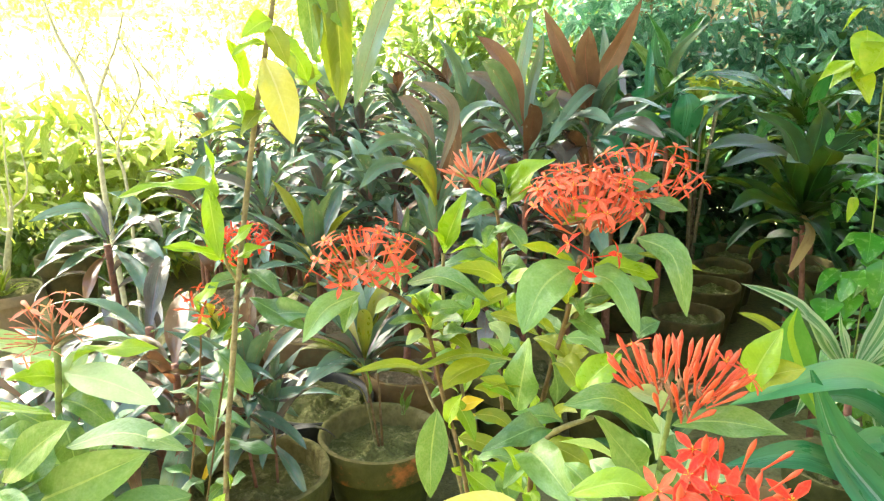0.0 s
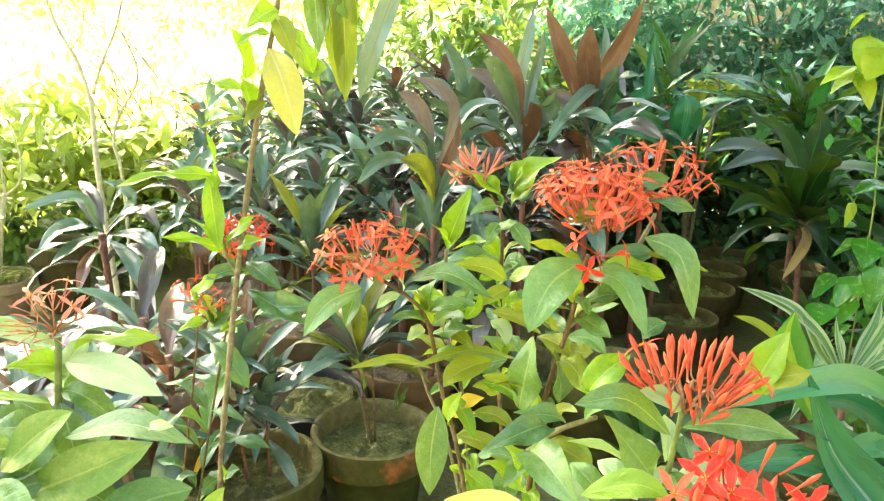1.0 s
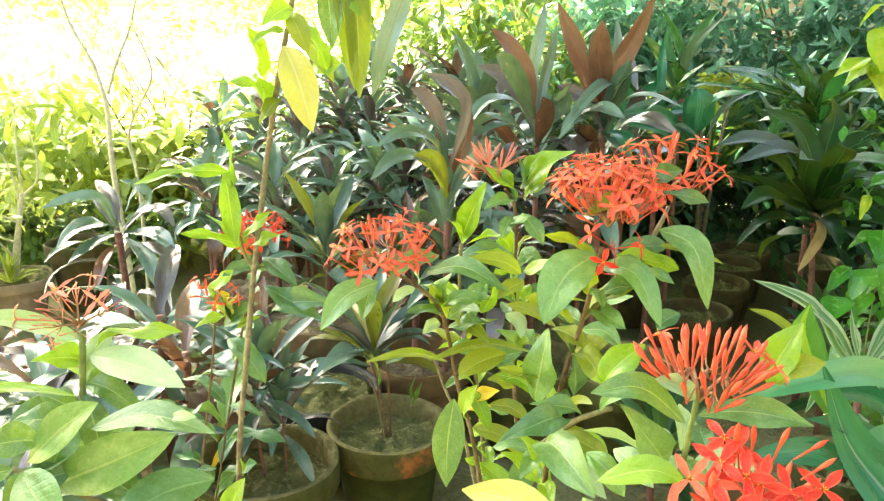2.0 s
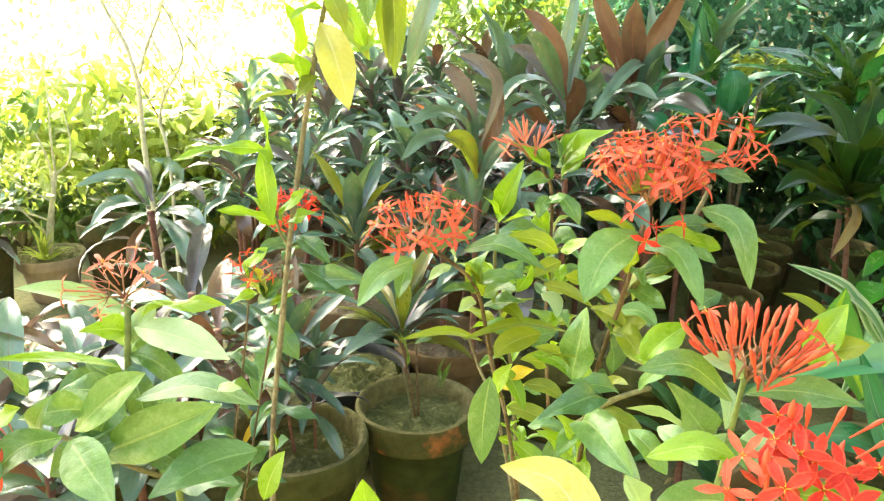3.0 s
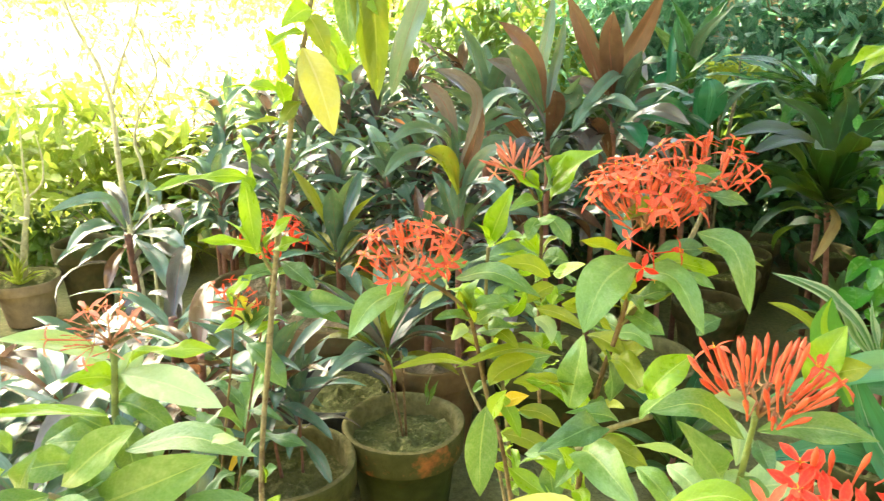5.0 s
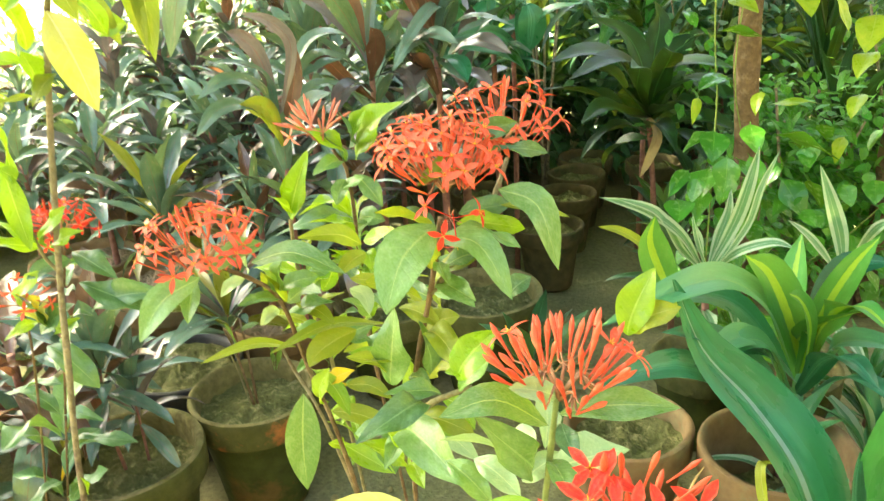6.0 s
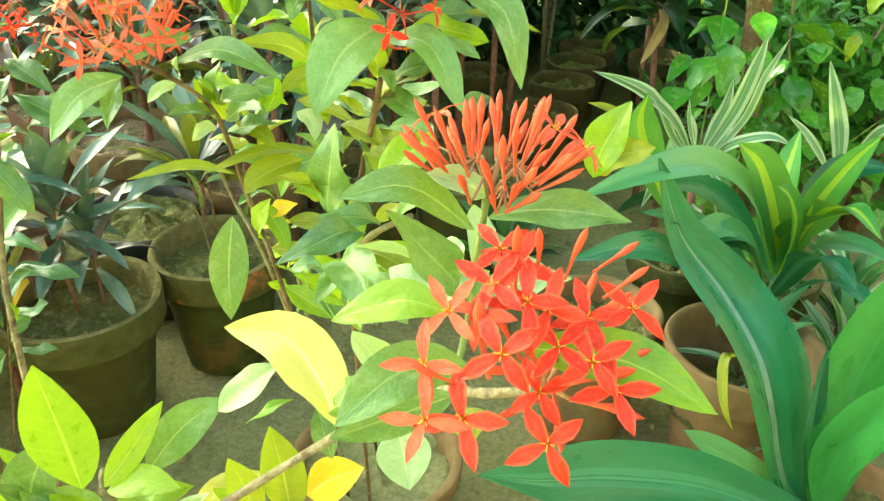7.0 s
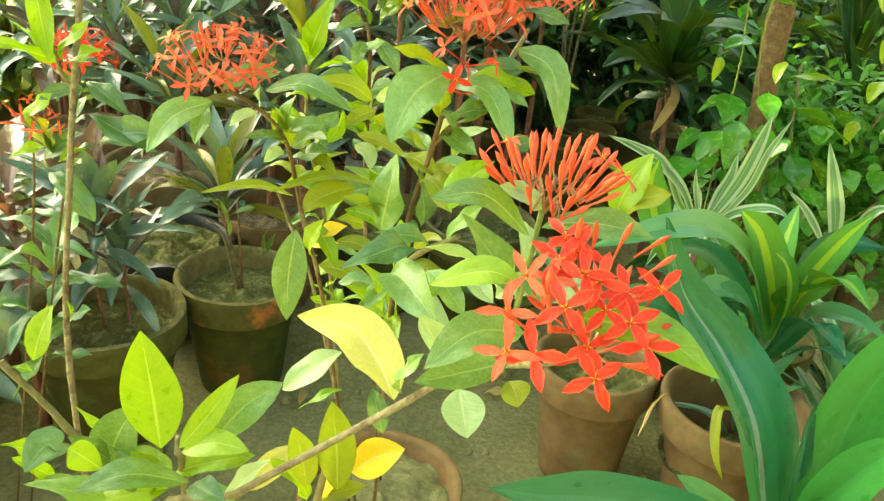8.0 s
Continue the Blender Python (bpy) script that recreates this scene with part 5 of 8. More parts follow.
ribbon(front_young_ixora, [(0.067, 0.550, 0.651), (0.082, 0.545, 0.668), (0.100, 0.540, 0.679)], 0.027, IXORA_ORANGE, "ixora", face=(0, -0.6, 0.8), fold=0.35)
ribbon(front_young_ixora, [(0.062, 0.550, 0.650), (0.055, 0.560, 0.636), (0.044, 0.570, 0.618)], 0.026, IXORA_ORANGE, "ixora", face=(0, -0.5, 0.85), fold=0.35)
ribbon(front_young_ixora, [(-0.001, 0.560, 0.628), (0.017, 0.560, 0.652), (0.043, 0.560, 0.664)], 0.019, IXORA_YELLOW, "ixora", face=(0, -0.8, 0.6), fold=0.35)
ribbon(front_young_ixora, [(-0.087, 0.540, 0.667), (-0.099, 0.540, 0.679), (-0.105, 0.540, 0.683)], 0.020, IXORA_BRIGHT, "ixora", face=(0, -0.8, 0.6), fold=0.35)
ribbon(front_young_ixora, [(-0.111, 0.540, 0.681), (-0.117, 0.540, 0.686), (-0.123, 0.520, 0.683)], 0.024, IXORA_DARK, "ixora", face=(0, -0.5, 0.85), fold=0.35)
ribbon(front_young_ixora, [(-0.140, 0.600, 0.706), (-0.133, 0.600, 0.727), (-0.119, 0.590, 0.754)], 0.019, IXORA_BRIGHT, "ixora", face=(0, -0.8, 0.6), fold=0.35)
leaf(front_young_ixora, (-0.141, 0.600, 0.697), (-0.154, 0.600, 0.701), 0.006, -21, IXORA_BRIGHT)
leaf(front_young_ixora, (-0.147, 0.600, 0.616), (-0.119, 0.590, 0.644), 0.014, 40, IXORA_DARK)
leaf(front_young_ixora, (-0.103, 0.600, 0.645), (-0.119, 0.600, 0.669), 0.008, -27, IXORA_BRIGHT)
leaf(front_young_ixora, (-0.071, 0.550, 0.639), (-0.085, 0.550, 0.677), 0.018, -36)
leaf(front_young_ixora, (-0.015, 0.550, 0.629), (0.015, 0.540, 0.672), 0.015, 39, IXORA_PALE)
leaf(front_young_ixora, (-0.080, 0.520, 0.660), (-0.116, 0.500, 0.692), 0.019, -29, IXORA)
leaf(front_young_ixora, (-0.150, 0.600, 0.626), (-0.161, 0.580, 0.653), 0.011, -35, IXORA_BRIGHT)
leaf(front_young_ixora, (-0.030, 0.520, 0.671), (-0.008, 0.500, 0.677), 0.017, 20)
leaf_pairs(budding_ixora, (0.093, 0.960, 0.648), (0.086, 0.910, 0.840), 6, 0.06, 0.024, [IXORA, IXORA_BRIGHT, IXORA, IXORA_OLIVE])
leaf_pairs(tall_ixora, (0.109, 0.700, 0.762), (0.128, 0.675, 0.877), 4, 0.055, 0.022, [IXORA, IXORA_OLIVE])
leaf_pairs(young_ixora, (0.053, 0.900, 0.630), (0.032, 0.850, 0.806), 5, 0.05, 0.019, [IXORA, IXORA_BRIGHT])
leaf_pairs(front_ixora, (0.142, 0.510, 0.801), (0.147, 0.485, 0.848), 2, 0.05, 0.022, [IXORA, IXORA_PALE])
leaf_pairs(young_ixora, (0.073, 0.920, 0.516), (0.056, 0.900, 0.616), 4, 0.05, 0.018, [IXORA_BRIGHT, IXORA])
leaf_pairs(tall_ixora, (0.103, 0.735, 0.654), (0.105, 0.720, 0.720), 3, 0.05, 0.02, [IXORA, IXORA_BRIGHT])
leaf_pairs(left_ixora, (-0.197, 0.580, 0.721), (-0.206, 0.560, 0.799), 4, 0.06, 0.026, [IXORA, IXORA_DARK])
leaf_pairs(far_ixora, (-0.280, 1.100, 0.569), (-0.218, 1.050, 0.782), 5, 0.06, 0.022, [IXORA_DARK, IXORA])
leaf_pairs(budding_ixora, (0.170, 0.950, 0.681), (0.178, 0.900, 0.762), 3, 0.05, 0.02, [IXORA, IXORA_OLIVE])
leaf_pairs(far_ixora, (-0.35, 1.15, 0.30), (-0.285, 1.10, 0.56), 7, 0.10, 0.032, [IXORA_DARK, IXORA_DARK, IXORA])
leaf(far_ixora, (-0.260, 1.050, 0.688), (-0.277, 1.030, 0.716), 0.014, -70, IXORA_YELLOW)
leaf(far_ixora, (-0.255, 1.050, 0.691), (-0.242, 1.030, 0.728), 0.013, 106, IXORA_YELLOW)
leaf(far_ixora, (-0.244, 1.050, 0.682), (-0.234, 1.030, 0.716), 0.010, 112, IXORA_ORANGE)
leaf(far_ixora, (-0.253, 1.050, 0.672), (-0.218, 1.030, 0.697), 0.012, 64, IXORA_BRIGHT)
leaf(mid_ixora, (0.034, 0.840, 0.673), (0.062, 0.830, 0.684), 0.008, 42, IXORA_ORANGE)
leaf(front_young_ixora, (-0.049, 0.565, 0.640), (0.004, 0.555, 0.663), 0.017, 33, IXORA_BRIGHT)
leaf(front_young_ixora, (-0.053, 0.565, 0.635), (-0.085, 0.555, 0.665), 0.020, -35, IXORA)
leaf(front_young_ixora, (-0.054, 0.565, 0.627), (-0.102, 0.555, 0.625), 0.022, -29, IXORA_BRIGHT)
leaf(front_young_ixora, (-0.085, 0.565, 0.636), (-0.109, 0.555, 0.680), 0.014, -42, IXORA_DARK)
leaf(front_young_ixora, (-0.098, 0.565, 0.619), (-0.133, 0.555, 0.646), 0.016, -32, IXORA)
leaf(front_young_ixora, (-0.124, 0.565, 0.637), (-0.144, 0.555, 0.664), 0.013, -39, IXORA_BRIGHT)
leaf(front_young_ixora, (-0.043, 0.565, 0.625), (-0.008, 0.555, 0.618), 0.020, 25, IXORA)
leaf(front_young_ixora, (0.038, 0.565, 0.614), (0.014, 0.555, 0.660), 0.013, -49, IXORA_BRIGHT)
leaf(front_young_ixora, (0.044, 0.565, 0.612), (0.078, 0.555, 0.635), 0.016, 33, IXORA_OLIVE)
leaf(front_young_ixora, (-0.065, 0.565, 0.620), (-0.073, 0.555, 0.668), 0.015, -68, IXORA_BRIGHT)
leaf_pairs(young_ixora, (0.035, 0.860, 0.729), (0.031, 0.830, 0.841), 4, 0.045, 0.018, [IXORA_BRIGHT, IXORA_OLIVE, IXORA])
leaf_pairs(budding_ixora, (0.097, 0.930, 0.724), (0.088, 0.910, 0.809), 4, 0.05, 0.02, [IXORA, IXORA_OLIVE, IXORA_BRIGHT])
leaf_pairs(tall_ixora, (0.126, 0.680, 0.848), (0.131, 0.670, 0.891), 3, 0.05, 0.02, [IXORA, IXORA_OLIVE])


ribbon(mid_ixora, [(0.073, 0.810, 0.750), (0.055, 0.800, 0.749), (0.038, 0.790, 0.744), (0.029, 0.780, 0.737)], 0.026, IXORA_OLIVE, "ixora", face=(-0.2, -0.7, 0.6), fold=0.4)
ribbon(mid_ixora, [(0.072, 0.810, 0.800), (0.093, 0.800, 0.798), (0.115, 0.780, 0.790)], 0.014, IXORA_OLIVE, "ixora", face=(0.2, -0.7, 0.6), fold=0.4)
ribbon(mid_ixora, [(0.064, 0.810, 0.728), (0.088, 0.800, 0.726), (0.108, 0.780, 0.712)], 0.016, IXORA_BRIGHT, "ixora", face=(0.2, -0.7, 0.6), fold=0.4)
ribbon(mid_ixora, [(0.058, 0.810, 0.696), (0.079, 0.800, 0.698), (0.096, 0.780, 0.693)], 0.017, IXORA_OLIVE, "ixora", face=(0.2, -0.7, 0.6), fold=0.4)
ribbon(mid_ixora, [(0.036, 0.810, 0.715), (0.049, 0.800, 0.698), (0.058, 0.780, 0.683)], 0.017, IXORA_BRIGHT, "ixora", face=(0.2, -0.7, 0.6), fold=0.4)
ribbon(mid_ixora, [(0.042, 0.810, 0.671), (0.071, 0.800, 0.667), (0.110, 0.780, 0.646)], 0.020, IXORA_OLIVE, "ixora", face=(0.2, -0.7, 0.6), fold=0.4)
ribbon(mid_ixora, [(0.125, 0.810, 0.656), (0.143, 0.800, 0.638), (0.171, 0.780, 0.612)], 0.028, IXORA_PALE, "ixora", face=(0.2, -0.7, 0.6), fold=0.4)
ribbon(mid_ixora, [(0.142, 0.810, 0.670), (0.161, 0.800, 0.659), (0.168, 0.780, 0.646)], 0.019, IXORA_BRIGHT, "ixora", face=(0.2, -0.7, 0.6), fold=0.4)
ribbon(mid_ixora, [(0.050, 0.810, 0.632), (0.068, 0.800, 0.622), (0.092, 0.780, 0.614)], 0.021, IXORA_BRIGHT, "ixora", face=(0.2, -0.7, 0.6), fold=0.4)
ribbon(mid_ixora, [(0.088, 0.810, 0.638), (0.090, 0.800, 0.623), (0.092, 0.780, 0.613)], 0.028, IXORA, "ixora", face=(0.2, -0.7, 0.6), fold=0.4)
ribbon(mid_ixora, [(0.130, 0.810, 0.690), (0.142, 0.800, 0.705), (0.152, 0.780, 0.713)], 0.015, IXORA_OLIVE, "ixora", face=(0.2, -0.7, 0.6), fold=0.4)
ribbon(mid_ixora, [(0.017, 0.810, 0.786), (0.009, 0.800, 0.804), (0.002, 0.780, 0.829)], 0.016, IXORA_OLIVE, "ixora", face=(-0.2, -0.7, 0.6), fold=0.4)
ribbon(mid_ixora, [(0.017, 0.810, 0.785), (0.032, 0.800, 0.799), (0.047, 0.780, 0.804)], 0.017, IXORA, "ixora", face=(0.2, -0.7, 0.6), fold=0.4)
ribbon(mid_ixora, [(0.024, 0.810, 0.784), (0.042, 0.800, 0.779), (0.055, 0.780, 0.773)], 0.015, IXORA_OLIVE, "ixora", face=(0.2, -0.7, 0.6), fold=0.4)
ribbon(mid_ixora, [(0.048, 0.810, 0.791), (0.056, 0.800, 0.808), (0.059, 0.780, 0.830)], 0.014, IXORA_BRIGHT, "ixora", face=(0.2, -0.7, 0.6), fold=0.4)
ribbon(mid_ixora, [(0.071, 0.810, 0.790), (0.082, 0.800, 0.787), (0.084, 0.780, 0.778)], 0.017, IXORA_PALE, "ixora", face=(0.2, -0.7, 0.6), fold=0.4)
ribbon(mid_ixora, [(0.088, 0.810, 0.822), (0.075, 0.800, 0.820), (0.062, 0.780, 0.816)], 0.018, IXORA_OLIVE, "ixora", face=(-0.2, -0.7, 0.6), fold=0.4)
ribbon(mid_ixora, [(0.087, 0.810, 0.833), (0.098, 0.800, 0.839), (0.111, 0.780, 0.852)], 0.017, IXORA_BRIGHT, "ixora", face=(0.2, -0.7, 0.6), fold=0.4)
ribbon(mid_ixora, [(0.085, 0.810, 0.830), (0.066, 0.800, 0.845), (0.034, 0.780, 0.854)], 0.019, IXORA_OLIVE, "ixora", face=(-0.2, -0.7, 0.6), fold=0.4)
ribbon(mid_ixora, [(0.143, 0.810, 0.775), (0.162, 0.800, 0.778), (0.174, 0.780, 0.771)], 0.019, IXORA, "ixora", face=(0.2, -0.7, 0.6), fold=0.4)
ribbon(mid_ixora, [(0.149, 0.810, 0.808), (0.164, 0.800, 0.808), (0.182, 0.780, 0.820)], 0.013, IXORA, "ixora", face=(0.2, -0.7, 0.6), fold=0.4)
ribbon(mid_ixora, [(0.116, 0.810, 0.655), (0.110, 0.800, 0.642), (0.104, 0.780, 0.630)], 0.020, IXORA, "ixora", face=(-0.2, -0.7, 0.6), fold=0.4)

# ---- pots, near to far ----
pot(-0.115, 1.575, 0.128, 0.25, CLAY_MOSS, "mossy clay flower pot with an orange worn patch", rim=CLAY_RIM_ORANGE)
pot(-0.335, 1.43, 0.14, 0.25, CLAY, "weathered clay flower pot with cracked dry soil")
pot(-0.285, 1.79, 0.138, 0.22, BLACK_POT, "dark flower pot with dusty soil", soil=0.9)
pot(-0.065, 1.93, 0.132, 0.24, CLAY_RED, earth=SOIL_PALE)
pot(0.2, 1.92, 0.14, 0.24, CLAY_MOSS)
pot(-0.35, 2.16, 0.165, 0.26, CLAY_RED, "large red-brown clay pot of pale dry soil", earth=SOIL_PALE, soil=0.9)
pot(-0.6, 2.4, 0.15, 0.26, CLAY_RED, earth=SOIL_PALE, soil=0.9)
pot(-0.1, 2.35, 0.15, 0.26, CLAY_RED, earth=SOIL_PALE)
pot(0.538, 1.28, 0.112, 0.25, CLAY_RED, "plain red-brown clay flower pot standing on the earth")
pot(0.745, 1.15, 0.128, 0.25, CLAY_RED, "large orange-brown clay flower pot, half filled", soil=0.5)
pot(0.76, 0.87, 0.115, 0.18, CLAY_RED, "low red-brown clay pot holding a broad-leaved dracaena", soil=0.76)
pot(0.92, 1.42, 0.115, 0.22, CLAY)
pot(0.145, 1.1, 0.13, 0.14, CLAY_RED, "low old clay pot with a chipped rim", soil=0.78, earth=EARTH)
pot(0.42, 1.85, 0.14, 0.26, CLAY)
pot(-1.51, 2.72, 0.118, 0.165, CLAY_PALE, "low pale clay bowl with a small bare tree", soil=0.95, rim=CLAY_PALE)
pot(-1.655, 2.55, 0.112, 0.25, CLAY_SHADED, "tall dark clay pot")
pot(-1.353, 2.86, 0.11, 0.25, CLAY_SHADED, "dark old clay flower pot in the shade")
pot(-0.72, 1.42, 0.14, 0.2, CLAY_PALE)
pot(-0.62, 1.1, 0.14, 0.2, CLAY_RED)
pot(-0.85, 2.0, 0.15, 0.25, CLAY)


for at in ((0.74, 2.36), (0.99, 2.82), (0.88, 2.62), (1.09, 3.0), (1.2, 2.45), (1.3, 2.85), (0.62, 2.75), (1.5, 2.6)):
    pot(at[0], at[1], 0.105, 0.2, CLAY_SHADED, "dark old clay flower pot in the shade")

# ---- cordylines ----
DARKS = [CORDYLINE] * 8 + [CORDYLINE_RED, CORDYLINE_OLIVE]
NIGHTS = [CORDYLINE] * 9 + [CORDYLINE_NIGHT] * 3 + [CORDYLINE_RED]
REDS = [CORDYLINE_RED, CORDYLINE_RED, CORDYLINE]
purple_cordyline = cordyline(0.22, 2.08, 0.0, 0.74, 12, 0.24, 0.044, DARKS + REDS, rise=(70, -25), stalk=0.008, label="large purple-brown cordyline with broad arching leaves")
bronze_cordyline = cordyline(0.375, 2.06, 0.0, 0.79, 12, 0.25, 0.046, DARKS + REDS, rise=(70, -25), stalk=0.009, label="tall bronze cordyline with broad upright leaves")
cordyline(0.08, 2.25, 0.0, 0.78, 26, 0.26, 0.046, NIGHTS, rise=(75, -25), arch=(0.3, 0.6), stalk=0.012)
cordyline(0.50, 2.36, 0.0, 0.70, 22, 0.28, 0.046, [CORDYLINE, CORDYLINE_NIGHT, DRACAENA], rise=(65, -25), arch=(0.3, 0.6), stalk=0.012)
green_cordyline = cordyline(-0.0, 1.88, 0.0, 0.60, 12, 0.2, 0.04, DARKS, stalk=0.007, label="green cordyline with reddish leaf tips")
field = random.Random(3)
for row in range(8):
    for k in range(9):
        yy = 1.95 + row * 0.21 + field.uniform(-0.06, 0.06)
        xx = -0.75 + k * 0.15 + field.uniform(-0.05, 0.05) - row * 0.05
        if (xx > 0.22 and row < 2) or k == 0 or (k == 1 and row < 3) or (row <= 1 and -0.75 < xx < -0.15):
            continue
        top = 0.42 + row * 0.05 + field.uniform(-0.06, 0.08) - (0.14 if k <= 2 and row >= 3 else 0.0)
        cordyline(xx, yy, 0.0, top, 26, field.uniform(0.16, 0.21), 0.044, NIGHTS, rise=(48, -30), arch=(0.4, 0.75))
arching_cordyline = cordyline(-0.77, 1.9, 0.0, 0.555, 10, 0.19, 0.034, [CORDYLINE, CORDYLINE_NIGHT], stalk=0.010, rise=(30, -35), arch=(0.5, 0.8), label="blue-green cordyline with long drooping glossy leaves")
ribbon(arching_cordyline, [(-0.772, 1.900, 0.572), (-0.790, 1.870, 0.644), (-0.838, 1.840, 0.652), (-0.892, 1.800, 0.637)], 0.034, CORDYLINE, "strap", face=(0, -0.5, 0.85), fold=0.4)
ribbon(arching_cordyline, [(-0.770, 1.900, 0.565), (-0.783, 1.840, 0.594), (-0.820, 1.800, 0.591), (-0.850, 1.760, 0.556)], 0.050, CORDYLINE, "strap", face=(0, -0.5, 0.85), fold=0.4)
ribbon(arching_cordyline, [(-0.772, 1.900, 0.550), (-0.787, 1.840, 0.556), (-0.808, 1.800, 0.542), (-0.835, 1.770, 0.519)], 0.034, CORDYLINE, "strap", face=(0, -0.5, 0.85), fold=0.4)
ribbon(arching_cordyline, [(-0.764, 1.900, 0.572), (-0.725, 1.880, 0.633), (-0.703, 1.860, 0.669), (-0.695, 1.860, 0.698)], 0.028, CORDYLINE, "strap", face=(0, -0.5, 0.85), fold=0.4)
ribbon(arching_cordyline, [(-0.759, 1.900, 0.562), (-0.693, 1.860, 0.615), (-0.633, 1.820, 0.632), (-0.591, 1.780, 0.604)], 0.036, CORDYLINE_NIGHT, "strap", face=(0, -0.5, 0.85), fold=0.4)
ribbon(arching_cordyline, [(-0.757, 1.900, 0.554), (-0.681, 1.850, 0.572), (-0.626, 1.800, 0.574), (-0.589, 1.770, 0.549)], 0.036, CORDYLINE, "strap", face=(0, -0.5, 0.85), fold=0.4)
ribbon(arching_cordyline, [(-0.772, 1.920, 0.573), (-0.800, 1.960, 0.620), (-0.838, 2.000, 0.641), (-0.874, 2.040, 0.651)], 0.030, CORDYLINE_NIGHT, "strap", face=(0, -0.5, 0.85), fold=0.4)
ribbon(arching_cordyline, [(-0.773, 1.900, 0.536), (-0.786, 1.850, 0.508), (-0.786, 1.820, 0.487), (-0.796, 1.800, 0.441)], 0.032, CORDYLINE_RED, "strap", face=(0, -0.5, 0.85), fold=0.4)
ribbon(arching_cordyline, [(-0.755, 1.900, 0.544), (-0.694, 1.840, 0.528), (-0.660, 1.800, 0.507), (-0.649, 1.780, 0.466)], 0.036, CORDYLINE, "strap", face=(0, -0.5, 0.85), fold=0.4)
ribbon(arching_cordyline, [(-0.756, 1.900, 0.568), (-0.693, 1.900, 0.629), (-0.703, 1.880, 0.670), (-0.739, 1.860, 0.690)], 0.036, CORDYLINE, "strap", face=(0, -0.5, 0.85), fold=0.4)
cordyline(-0.46, 1.42, 0.0, 0.47, 20, 0.22, 0.045, REDS + [CORDYLINE], rise=(28, -30), arch=(0.4, 0.8), label="bronze-red cordyline with drooping glossy leaves")
cordyline(-0.72, 1.42, 0.15, 0.36, 20, 0.24, 0.052, NIGHTS + [CORDYLINE_RED], rise=(35, -20), arch=(0.4, 0.8), label="purple cordyline with drooping shiny leaves")
cordyline(-0.62, 1.1, 0.15, 0.38, 18, 0.2, 0.05, NIGHTS, rise=(40, -20), arch=(0.4, 0.8))
cordyline(-0.8, 1.3, 0.0, 0.34, 18, 0.24, 0.055, NIGHTS + [CORDYLINE_RED], rise=(40, -25), arch=(0.4, 0.8), label="purple cordyline with broad shiny leaves")
cordyline(-0.55, 1.25, 0.0, 0.38, 16, 0.22, 0.052, DARKS + [CORDYLINE_RED], rise=(55, -25), label="purple cordyline with broad shiny leaves")
left_rows = random.Random(8)
for k in range(13):
    xx, yy = -0.75 - 0.17 * (k % 5) + left_rows.uniform(-0.05, 0.05), 1.45 + 0.3 * (k // 5) + left_rows.uniform(-0.08, 0.08) + 0.06 * (k % 5)
    cordyline(xx, yy, 0.0, 0.17 + left_rows.uniform(-0.03, 0.06) - (0.04 if k > 6 else 0.0), 17, 0.22, 0.054, [CORDYLINE] * 5 + [CORDYLINE_NIGHT] * 3 + REDS, rise=(38, -12), arch=(0.4, 0.85), label="low purple cordyline with glossy drooping leaves")
pot_cordyline = cordyline(-0.335, 1.43, 0.2, 0.43, 24, 0.19, 0.036, [CORDYLINE, CORDYLINE, CORDYLINE, CORDYLINE_RED], rise=(80, -35), stalk=0.0028, label="young dark green cordyline in a clay pot")
cordyline(-0.3, 1.45, 0.2, 0.34, 16, 0.15, 0.026, [CORDYLINE, CORDYLINE_NIGHT], rise=(80, -25), stalk=0.0024, label="young dark green cordyline in a clay pot")
cordyline(-0.16, 1.75, 0.18, 0.34, 26, 0.24, 0.036, [CORDYLINE, CORDYLINE, CORDYLINE_NIGHT, CORDYLINE_OLIVE], rise=(68, 5), arch=(0.2, 0.45), stalk=0.003, label="dark green cordyline with long arching leaves in a pot")
cordyline(-0.32, 2.13, 0.2, 0.44, 24, 0.24, 0.046, [CORDYLINE, CORDYLINE, CORDYLINE_OLIVE], rise=(70, -25), stalk=0.009, label="dark cordyline with broad leaves in a red clay pot")
cordyline(-0.58, 1.62, 0.0, 0.46, 14, 0.20, 0.046, [CORDYLINE, CORDYLINE, CORDYLINE_NIGHT], rise=(28, -40), arch=(0.45, 0.8), stalk=0.010, label="blue-green cordyline with broad drooping glossy leaves")
cordyline(-0.08, 1.95, 0.2, 0.46, 18, 0.2, 0.030, [CORDYLINE, CORDYLINE_RED], rise=(80, -15))

# low leafy plants added between the pots, near-black to deepen the shade
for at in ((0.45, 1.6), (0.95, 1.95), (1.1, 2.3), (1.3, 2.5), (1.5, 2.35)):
    cordyline(at[0], at[1], 0.0, 0.16, 20, 0.2, 0.034, [DRACAENA_DEEP, DRACAENA_DEEP, IXORA_DARK], rise=(70, -5), label="low leafy plant added dark to deepen the shade")

# ---- dracaenas and other foliage plants ----
def strap_plant(x, y, ground_z, crown, count, length, width, materials, label, rise=(80, -20), shape="blade", arch=(0.15, 0.4), name="dracaena", fold=0.5, group="dracaenas of the nursery"):
    ob = thing(name, label, "plant", (x, y, ground_z), group)
    stem(ob, [(x, y, ground_z), (x + 0.005, y, (ground_z + crown[2]) / 2), crown], 0.009, 0.007, CORDYLINE_STALK, steps=3)
    rosette(ob, crown, count, length, width, materials, rise, shape, arch, 0.05, fold, rnd(0, 360))
    return ob


